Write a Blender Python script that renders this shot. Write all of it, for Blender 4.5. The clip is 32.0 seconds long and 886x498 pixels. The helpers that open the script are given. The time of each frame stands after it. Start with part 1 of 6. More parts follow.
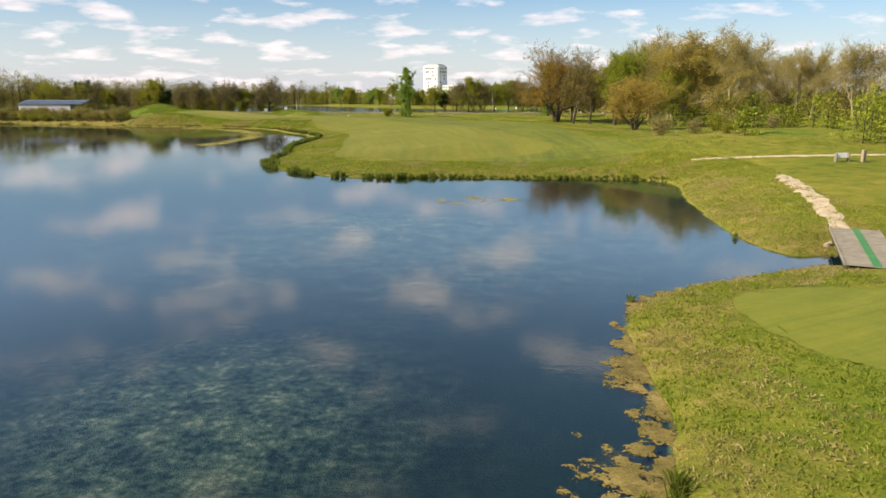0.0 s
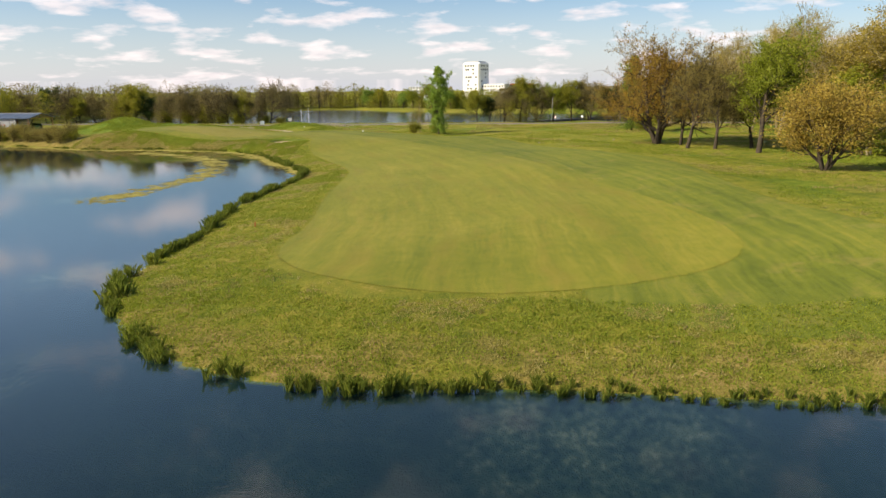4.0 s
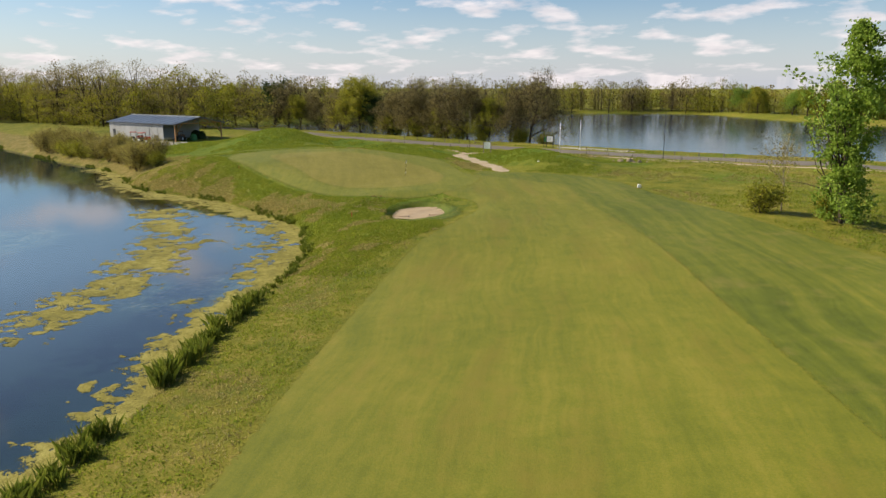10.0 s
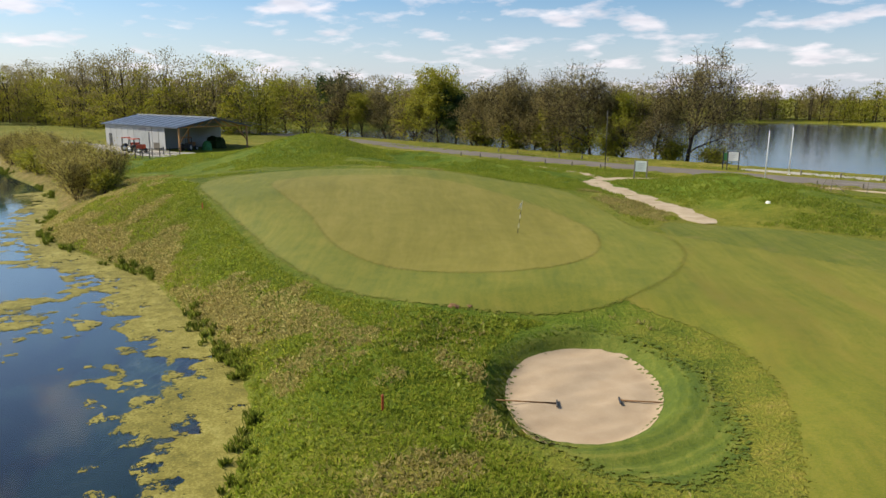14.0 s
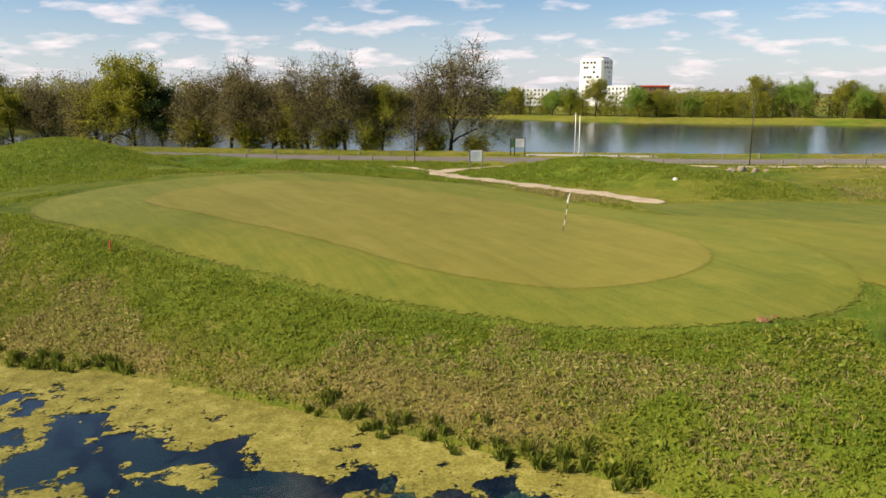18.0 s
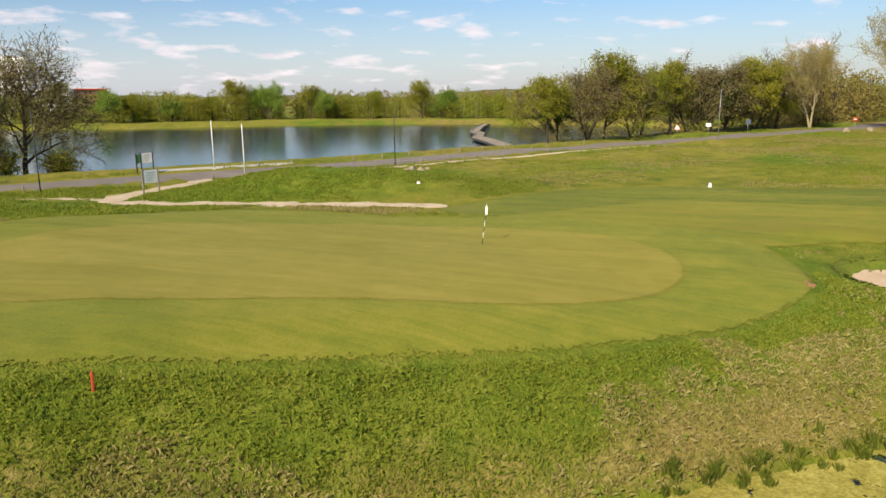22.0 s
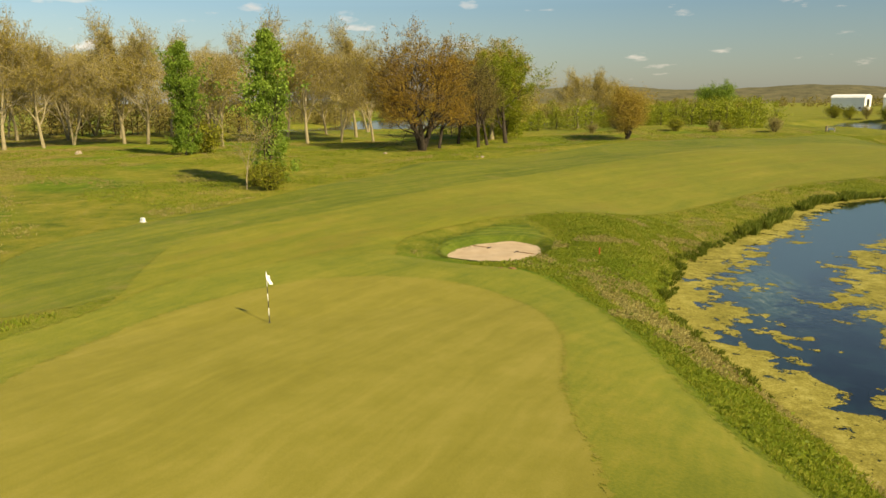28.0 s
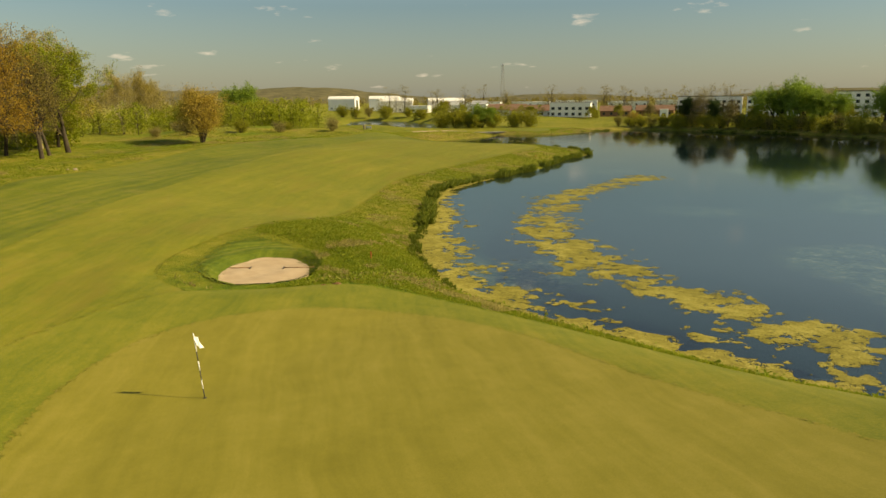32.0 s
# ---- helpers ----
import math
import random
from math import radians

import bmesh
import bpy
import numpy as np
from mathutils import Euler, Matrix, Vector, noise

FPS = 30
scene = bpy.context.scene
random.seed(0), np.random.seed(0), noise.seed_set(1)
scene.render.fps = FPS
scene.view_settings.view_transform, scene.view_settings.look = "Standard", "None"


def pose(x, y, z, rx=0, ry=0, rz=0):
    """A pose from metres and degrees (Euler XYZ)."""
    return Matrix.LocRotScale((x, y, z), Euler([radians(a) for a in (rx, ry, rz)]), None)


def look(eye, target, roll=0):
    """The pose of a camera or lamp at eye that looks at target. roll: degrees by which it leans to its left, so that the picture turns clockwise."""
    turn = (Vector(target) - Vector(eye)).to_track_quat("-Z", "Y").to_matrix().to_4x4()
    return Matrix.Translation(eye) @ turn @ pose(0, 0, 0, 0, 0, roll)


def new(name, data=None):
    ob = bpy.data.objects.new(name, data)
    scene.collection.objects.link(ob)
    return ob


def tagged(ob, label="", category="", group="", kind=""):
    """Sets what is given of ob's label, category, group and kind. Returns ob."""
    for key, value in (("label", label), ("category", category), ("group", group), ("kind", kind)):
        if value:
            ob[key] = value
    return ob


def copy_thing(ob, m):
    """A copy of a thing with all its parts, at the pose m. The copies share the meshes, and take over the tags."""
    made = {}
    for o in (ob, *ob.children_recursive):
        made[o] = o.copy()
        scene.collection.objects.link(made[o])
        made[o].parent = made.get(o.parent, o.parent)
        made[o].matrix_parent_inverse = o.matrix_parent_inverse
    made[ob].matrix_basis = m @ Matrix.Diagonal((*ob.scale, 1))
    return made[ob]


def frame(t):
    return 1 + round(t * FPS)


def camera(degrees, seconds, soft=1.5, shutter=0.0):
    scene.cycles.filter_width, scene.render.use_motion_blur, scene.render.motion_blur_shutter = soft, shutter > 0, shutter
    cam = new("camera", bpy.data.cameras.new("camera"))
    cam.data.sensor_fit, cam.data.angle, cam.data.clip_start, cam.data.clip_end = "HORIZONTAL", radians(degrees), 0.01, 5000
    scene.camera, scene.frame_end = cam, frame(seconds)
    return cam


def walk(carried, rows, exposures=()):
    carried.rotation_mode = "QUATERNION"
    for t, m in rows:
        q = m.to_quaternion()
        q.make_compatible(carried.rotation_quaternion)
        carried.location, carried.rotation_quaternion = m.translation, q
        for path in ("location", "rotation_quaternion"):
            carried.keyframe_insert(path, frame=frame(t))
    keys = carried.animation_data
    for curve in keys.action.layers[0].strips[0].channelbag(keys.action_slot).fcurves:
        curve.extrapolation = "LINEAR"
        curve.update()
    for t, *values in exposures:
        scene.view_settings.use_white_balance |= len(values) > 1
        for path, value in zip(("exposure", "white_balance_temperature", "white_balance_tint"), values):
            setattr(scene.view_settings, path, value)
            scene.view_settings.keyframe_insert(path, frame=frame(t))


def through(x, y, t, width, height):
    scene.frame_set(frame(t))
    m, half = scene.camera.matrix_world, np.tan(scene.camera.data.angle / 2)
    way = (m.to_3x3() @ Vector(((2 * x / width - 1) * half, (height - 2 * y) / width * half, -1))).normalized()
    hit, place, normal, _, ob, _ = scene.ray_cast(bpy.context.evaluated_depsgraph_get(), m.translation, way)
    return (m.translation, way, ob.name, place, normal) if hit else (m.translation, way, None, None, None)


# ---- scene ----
cam = camera(63.5, 32.0)
PATH = [
    (0, (6.294, -10.615, 11.72), (6.2, -8.664, 11.289), 0.1),
    (0.5, (5.772, -3.756, 11.973), (5.662, -1.807, 11.537), 0.3),
    (1, (5.193, 3.198, 12.337), (5.062, 5.145, 11.901), 0.1),
    (1.5, (4.578, 10.643, 12.612), (4.434, 12.59, 12.174), 0.1),
    (2, (3.955, 19.291, 12.859), (3.797, 21.236, 12.421), 0.0),
    (2.5, (3.463, 27.553, 13.128), (3.291, 29.497, 12.689), -0.1),
    (3, (2.826, 37.066, 13.546), (2.64, 39.007, 13.105), -0.1),
    (3.5, (2.275, 46.224, 13.954), (2.079, 48.166, 13.515), -0.5),
    (5.5, (-0.419, 85.273, 14.321), (-0.688, 87.206, 13.883), 0.5),
    (6, (-0.562, 94.727, 14.417), (-0.897, 96.649, 13.978), 0.5),
    (6.5, (-0.852, 103.26, 14.828), (-1.263, 105.166, 14.383), 0.3),
    (7, (-1.067, 112.346, 14.812), (-1.574, 114.228, 14.363), 0.0),
    (7.5, (-1.52, 122.027, 14.767), (-2.133, 123.877, 14.317), -0.1),
    (8, (-2.408, 131.798, 14.653), (-3.135, 133.606, 14.205), -0.3),
    (8.5, (-3.823, 140.992, 14.639), (-4.652, 142.756, 14.191), -0.3),
    (9, (-5.681, 150.542, 14.771), (-6.613, 152.253, 14.323), -0.2),
    (9.5, (-8.381, 160.201, 14.663), (-9.414, 161.855, 14.218), -0.0),
    (10, (-11.104, 168.639, 14.288), (-12.235, 170.228, 13.846), -0.0),
    (10.5, (-14.816, 177.188, 14.031), (-16.042, 178.706, 13.591), 0.1),
    (11, (-19.607, 185.598, 13.829), (-20.904, 187.054, 13.386), 0.3),
    (11.5, (-24.418, 192.949, 13.557), (-25.741, 194.383, 13.118), 0.3),
    (12, (-28.664, 198.681, 13.164), (-30.001, 200.103, 12.726), 0.4),
    (12.5, (-32.304, 202.453, 12.665), (-33.644, 203.874, 12.233), 0.5),
    (13, (-35.557, 204.486, 12.262), (-36.893, 205.91, 11.83), 0.5),
    (13.5, (-39.187, 205.302, 11.819), (-40.522, 206.729, 11.393), 0.4),
    (15.5, (-53.764, 204.401, 10.927), (-54.76, 206.085, 10.511), 0.3),
    (16, (-56.95, 203.842, 10.736), (-57.809, 205.599, 10.319), 0.0),
    (16.5, (-60.198, 203.09, 10.594), (-60.928, 204.905, 10.177), -0.0),
    (17, (-63.516, 202.621, 10.439), (-64.111, 204.485, 10.023), -0.1),
    (17.5, (-66.633, 202.388, 10.351), (-67.094, 204.289, 9.935), -0.2),
    (18, (-69.73, 202.389, 10.255), (-70.048, 204.319, 9.838), -0.3),
    (18.5, (-72.673, 202.622, 10.203), (-72.841, 204.57, 9.786), -0.3),
    (19, (-75.701, 203.197, 10.162), (-75.678, 205.153, 9.746), -0.4),
    (19.5, (-78.551, 204.019, 10.236), (-78.335, 205.963, 9.817), -0.3),
    (20, (-81.478, 205.214, 10.263), (-81.067, 207.127, 9.845), -0.4),
    (20.5, (-84.241, 206.58, 10.336), (-83.651, 208.445, 9.919), -0.4),
    (21, (-87.147, 208.219, 10.475), (-86.373, 210.015, 10.057), -0.5),
    (21.5, (-89.822, 210.068, 10.585), (-88.883, 211.783, 10.166), -0.5),
    (22, (-92.593, 212.317, 10.745), (-91.483, 213.927, 10.324), -0.6),
    (22.5, (-95.055, 214.741, 10.922), (-93.799, 216.239, 10.499), -0.7),
    (23, (-97.385, 217.659, 11.105), (-95.986, 219.024, 10.68), -0.7),
    (23.5, (-99.208, 220.643, 11.342), (-97.684, 221.866, 10.913), -0.6),
    (24, (-100.608, 223.908, 11.393), (-98.965, 224.966, 10.967), -0.4),
    (24.5, (-101.61, 226.954, 11.601), (-99.866, 227.834, 11.173), -0.3),
    (25, (-102.102, 230.116, 11.739), (-100.263, 230.777, 11.313), -0.1),
    (25.5, (-102.091, 232.966, 11.847), (-100.189, 233.415, 11.423), -0.0),
    (27.5, (-99.904, 242.422, 11.854), (-97.99, 242.006, 11.448), -0.2),
    (28, (-98.964, 244.53, 11.964), (-97.112, 243.895, 11.558), -0.3),
    (28.5, (-97.967, 246.407, 12.022), (-96.192, 245.58, 11.615), -0.3),
    (29, (-96.794, 248.215, 12.044), (-95.113, 247.21, 11.637), -0.3),
    (29.5, (-95.595, 249.714, 12.05), (-94.006, 248.569, 11.643), -0.4),
    (30, (-94.15, 251.226, 12.067), (-92.669, 249.945, 11.66), -0.4),
    (30.5, (-92.653, 252.551, 12.082), (-91.279, 251.156, 11.675), -0.4),
    (31, (-90.938, 253.806, 12.072), (-89.678, 252.307, 11.665), -0.3),
    (31.5, (-89.297, 254.898, 12.136), (-88.142, 253.317, 11.727), -0.4),
    (32, (-87.406, 255.821, 12.146), (-86.343, 254.178, 11.736), -0.4),
]
walk(cam, [(t, look(eye, target, roll)) for t, eye, target, roll in PATH], [(0, 0.66, 7050, 12), (3, 0.7, 7150, 13), (6, 0.42, 7050, 12), (11, 0.42, 6800, 11), (13, 0.5, 6550, 10), (19, 0.52, 7000, 14), (25, 0.42, 6700, 12), (28, 0.5, 8700, 6), (30, 0.52, 9200, 5), (32, 0.38, 10300, 4)])

# ---- world, sun ----
SUN_DIR = Vector((-0.735, -0.34, 0.588)).normalized()
world = bpy.data.worlds.new("sky")
scene.world = world
world.use_nodes = True


def build_sky():
    nt = world.node_tree
    nt.nodes.clear()
    N, L = nt.nodes.new, nt.links.new
    out, bg = N("ShaderNodeOutputWorld"), N("ShaderNodeBackground")
    sky = N("ShaderNodeTexSky")
    sky.sky_type, sky.sun_disc = "NISHITA", False
    sky.sun_elevation, sky.sun_rotation = radians(36), radians(245)
    sky.air_density, sky.dust_density, sky.ozone_density = 1.0, 0.5, 3.0
    co, sep = N("ShaderNodeTexCoord"), N("ShaderNodeSeparateXYZ")
    L(co.outputs["Generated"], sep.inputs[0])
    high = N("ShaderNodeMath")
    high.operation = "MAXIMUM"
    L(sep.outputs["Z"], high.inputs[0])
    high.inputs[1].default_value = 0.012
    lift = N("ShaderNodeMath")
    lift.operation = "ADD"
    L(high.outputs[0], lift.inputs[0])
    lift.inputs[1].default_value = 0.19
    flat = N("ShaderNodeCombineXYZ")
    for axis in "XY":
        div = N("ShaderNodeMath")
        div.operation = "DIVIDE"
        L(sep.outputs[axis], div.inputs[0])
        L(lift.outputs[0], div.inputs[1])
        L(div.outputs[0], flat.inputs[axis])
    puff = N("ShaderNodeTexNoise")
    L(flat.outputs[0], puff.inputs["Vector"])
    puff.inputs["Scale"].default_value = 3.3
    puff.inputs["Detail"].default_value = 8
    puff.inputs["Roughness"].default_value = 0.52
    # fewer clouds towards the south-east
    clear = N("ShaderNodeVectorMath")
    clear.operation = "DOT_PRODUCT"
    L(co.outputs["Generated"], clear.inputs[0])
    clear.inputs[1].default_value = (0.03, -0.06, 0.0)
    thin = N("ShaderNodeMath")
    thin.operation = "SUBTRACT"
    rise = N("ShaderNodeMath")
    rise.operation = "MULTIPLY_ADD"
    L(high.outputs[0], rise.inputs[0])
    rise.inputs[1].default_value = 0.04
    L(clear.outputs["Value"], rise.inputs[2])
    L(puff.outputs["Fac"], thin.inputs[0])
    L(rise.outputs[0], thin.inputs[1])
    ramp = N("ShaderNodeValToRGB")
    ramp.color_ramp.elements[0].position, ramp.color_ramp.elements[1].position = 0.575, 0.7
    ramp.color_ramp.elements[0].color, ramp.color_ramp.elements[1].color = (0, 0, 0, 1), (0.72, 0.72, 0.72, 1)
    L(thin.outputs[0], ramp.inputs[0])
    tone = N("ShaderNodeTexNoise")
    L(flat.outputs[0], tone.inputs["Vector"])
    tone.inputs["Scale"].default_value = 7.0
    tint = N("ShaderNodeMix")
    tint.data_type = "RGBA"
    L(tone.outputs["Fac"], tint.inputs["Factor"])
    tint.inputs["A"].default_value, tint.inputs["B"].default_value = (5.4, 5.3, 6.0, 1), (11.4, 10.5, 10.6, 1)
    # pale haze low over the horizon
    low = N("ShaderNodeValToRGB")
    low.color_ramp.elements[0].position, low.color_ramp.elements[1].position = 0.0, 0.125
    low.color_ramp.elements[0].color, low.color_ramp.elements[1].color = (0.62, 0.62, 0.62, 1), (0, 0, 0, 1)
    L(sep.outputs["Z"], low.inputs[0])
    haze = N("ShaderNodeMix")
    haze.data_type = "RGBA"
    L(low.outputs[0], haze.inputs["Factor"])
    # the blue deepens quickly above the haze, then brightens above the view
    deep = N("ShaderNodeValToRGB")
    deep.color_ramp.elements[0].position, deep.color_ramp.elements[1].position = 0.02, 0.12
    deep.color_ramp.elements[0].color, deep.color_ramp.elements[1].color = (1, 1, 1, 1), (0.77, 0.92, 1.06, 1)
    # brighter sky band out of view, added to lift the pond's reflections
    deep.color_ramp.elements.new(0.22).color = (1.4, 1.44, 1.46, 1)
    deep.color_ramp.elements.new(0.5).color = (0.95, 1.0, 1.06, 1)
    L(sep.outputs["Z"], deep.inputs[0])
    blue = N("ShaderNodeMix")
    blue.data_type, blue.blend_type = "RGBA", "MULTIPLY"
    blue.inputs["Factor"].default_value = 1.0
    L(sky.outputs[0], blue.inputs["A"])
    L(deep.outputs[0], blue.inputs["B"])
    east = N("ShaderNodeMath")
    east.operation = "MULTIPLY_ADD"
    L(clear.outputs["Value"], east.inputs[0])
    east.inputs[1].default_value, east.inputs[2].default_value = -3.4, 1.0
    dusk = N("ShaderNodeMath")
    dusk.operation = "MINIMUM"
    L(east.outputs[0], dusk.inputs[0])
    dusk.inputs[1].default_value = 1.0
    dim = N("ShaderNodeVectorMath")
    dim.operation = "SCALE"
    L(blue.outputs["Result"], dim.inputs[0])
    L(dusk.outputs[0], dim.inputs["Scale"])
    L(dim.outputs[0], haze.inputs["A"])
    side = N("ShaderNodeValToRGB")
    side.color_ramp.elements[0].position, side.color_ramp.elements[1].position = 0.44, 0.555
    side.color_ramp.elements[0].color, side.color_ramp.elements[1].color = (0.53, 0.6, 0.78, 1), (0.16, 0.21, 0.28, 1)
    aside = N("ShaderNodeMath")
    aside.operation = "ADD"
    L(clear.outputs["Value"], aside.inputs[0])
    aside.inputs[1].default_value = 0.5
    L(aside.outputs[0], side.inputs[0])
    bright = N("ShaderNodeVectorMath")
    bright.operation = "SCALE"
    bright.inputs["Scale"].default_value = 10.0
    L(side.outputs[0], bright.inputs[0])
    L(bright.outputs[0], haze.inputs["B"])
    mix = N("ShaderNodeMix")
    mix.data_type = "RGBA"
    L(ramp.outputs[0], mix.inputs["Factor"])
    L(haze.outputs["Result"], mix.inputs["A"])
    L(tint.outputs["Result"], mix.inputs["B"])
    L(mix.outputs["Result"], bg.inputs["Color"])
    bg.inputs["Strength"].default_value = 0.085
    L(bg.outputs[0], out.inputs[0])


build_sky()
sun = new("sun", bpy.data.lights.new("sun", "SUN"))
sun.data.energy, sun.data.angle, sun.data.color = 5.0, radians(0.53), (1.0, 0.91, 0.72)
sun.matrix_world = look(SUN_DIR * 100, (0, 0, 0))

# ---- materials ----


def material(name, rough=0.8, metal=0.0, spec=0.3):
    m = bpy.data.materials.new(name)
    m.use_nodes = True
    b = m.node_tree.nodes["Principled BSDF"]
    b.inputs["Roughness"].default_value, b.inputs["Metallic"].default_value = rough, metal
    b.inputs["Specular IOR Level"].default_value = spec
    if rough > 0.7:
        b.inputs["Diffuse Roughness"].default_value = 0.25
    return m, m.node_tree, b


def noise_of(nt, scale, detail=4, rough=0.55, vector=None):
    n = nt.nodes.new("ShaderNodeTexNoise")
    n.inputs["Scale"].default_value, n.inputs["Detail"].default_value, n.inputs["Roughness"].default_value = scale, detail, rough
    if vector is not None:
        nt.links.new(vector, n.inputs["Vector"])
    return n.outputs["Fac"]


def place_of(nt, scale=(1, 1, 1), turn=0.0, cells=False):
    """Object coordinates; with cells, turned first and then measured in cells of the given size."""
    co, mp = nt.nodes.new("ShaderNodeTexCoord"), nt.nodes.new("ShaderNodeMapping")
    mp.vector_type = "TEXTURE" if cells else "POINT"
    nt.links.new(co.outputs["Object"], mp.inputs["Vector"])
    mp.inputs["Scale"].default_value, mp.inputs["Rotation"].default_value = scale, (0, 0, radians(turn))
    return mp.outputs[0]


def ramp_of(nt, fac, stops):
    r = nt.nodes.new("ShaderNodeValToRGB")
    r.color_ramp.elements[0].position, r.color_ramp.elements[0].color = stops[0][0], (*stops[0][1], 1)
    r.color_ramp.elements[1].position, r.color_ramp.elements[1].color = stops[-1][0], (*stops[-1][1], 1)
    for p, c in stops[1:-1]:
        r.color_ramp.elements.new(p).color = (*c, 1)
    nt.links.new(fac, r.inputs[0])
    return r.outputs[0]


def blend(nt, fac, a, b, mode="MIX"):
    m = nt.nodes.new("ShaderNodeMix")
    m.data_type, m.blend_type = "RGBA", mode
    for key, v in (("Factor", fac), ("A", a), ("B", b)):
        if hasattr(v, "links"):
            nt.links.new(v, m.inputs[key])
        else:
            m.inputs[key].default_value = (*v, 1) if isinstance(v, tuple) else v
    return m.outputs["Result"]


def maths(nt, op, a, b=0.0, clamp=False):
    m = nt.nodes.new("ShaderNodeMath")
    m.operation, m.use_clamp = op, clamp
    for n, v in enumerate((a, b)):
        if hasattr(v, "links"):
            nt.links.new(v, m.inputs[n])
        else:
            m.inputs[n].default_value = v
    return m.outputs[0]


def bump_of(nt, shader, height, strength=0.4, distance=0.05):
    b = nt.nodes.new("ShaderNodeBump")
    b.inputs["Strength"].default_value, b.inputs["Distance"].default_value = strength, distance
    nt.links.new(height, b.inputs["Height"])
    nt.links.new(b.outputs[0], shader.inputs["Normal"])


def varied(name, stops, scale=3.0, rough=0.8, spec=0.3, bump=0.3, grain=40.0, depth=0.02, metal=0.0, random_tone=0.0):
    """A surface whose colour wanders over a ramp at two sizes, with fine relief."""
    m, nt, b = material(name, rough, metal, spec)
    at = place_of(nt)
    big, fine = noise_of(nt, scale, 5, 0.6, at), noise_of(nt, grain, 3, 0.6, at)
    fac = maths(nt, "ADD", maths(nt, "MULTIPLY", big, 0.7), maths(nt, "MULTIPLY", fine, 0.3))
    if random_tone:
        info = nt.nodes.new("ShaderNodeObjectInfo")
        fac = maths(nt, "ADD", fac, maths(nt, "MULTIPLY", maths(nt, "SUBTRACT", info.outputs["Random"], 0.5), random_tone))
    nt.links.new(ramp_of(nt, fac, stops), b.inputs["Base Color"])
    if bump:
        bump_of(nt, b, fine, bump, depth)
    return m


def leaf_material(name, dark, mid, light, through=0.45):
    """Leaves: tone by clump, some light passing through."""
    m, nt, b = material(name, 0.6, 0, 0.25)
    geo = nt.nodes.new("ShaderNodeNewGeometry")
    at = place_of(nt)
    info = nt.nodes.new("ShaderNodeObjectInfo")
    fac = maths(nt, "ADD", maths(nt, "MULTIPLY", geo.outputs["Random Per Island"], 0.38), maths(nt, "MULTIPLY", noise_of(nt, 0.5, 3, 0.6, at), 0.34))
    fac = maths(nt, "ADD", fac, maths(nt, "ADD", maths(nt, "MULTIPLY", noise_of(nt, 0.07, 2, 0.5, at), 0.18), maths(nt, "MULTIPLY", info.outputs["Random"], 0.1)))
    col = ramp_of(nt, fac, [(0.2, dark), (0.5, mid), (0.8, light)])
    nt.links.new(col, b.inputs["Base Color"])
    tr = nt.nodes.new("ShaderNodeBsdfTranslucent")
    nt.links.new(col, tr.inputs["Color"])
    mix = nt.nodes.new("ShaderNodeMixShader")
    mix.inputs[0].default_value = through
    nt.links.new(b.outputs[0], mix.inputs[1])
    nt.links.new(tr.outputs[0], mix.inputs[2])
    nt.links.new(mix.outputs[0], nt.nodes["Material Output"].inputs["Surface"])
    return m


def lanes_of(nt, across, along):
    """Stretched noise that runs along the mowing lanes laid down by zone()."""
    lane, run, line = nt.nodes.new("ShaderNodeAttribute"), nt.nodes.new("ShaderNodeAttribute"), nt.nodes.new("ShaderNodeCombineXYZ")
    lane.attribute_name, run.attribute_name = "lane", "run"
    bent = maths(nt, "ADD", lane.outputs["Fac"], maths(nt, "MULTIPLY", noise_of(nt, 0.12, 2, 0.5, place_of(nt)), 2.4))
    nt.links.new(maths(nt, "MULTIPLY", bent, 1.0 / across), line.inputs[0])
    nt.links.new(maths(nt, "MULTIPLY", run.outputs["Fac"], 1.0 / along), line.inputs[1])
    return noise_of(nt, 1.0, 2, 0.55, line.outputs[0])


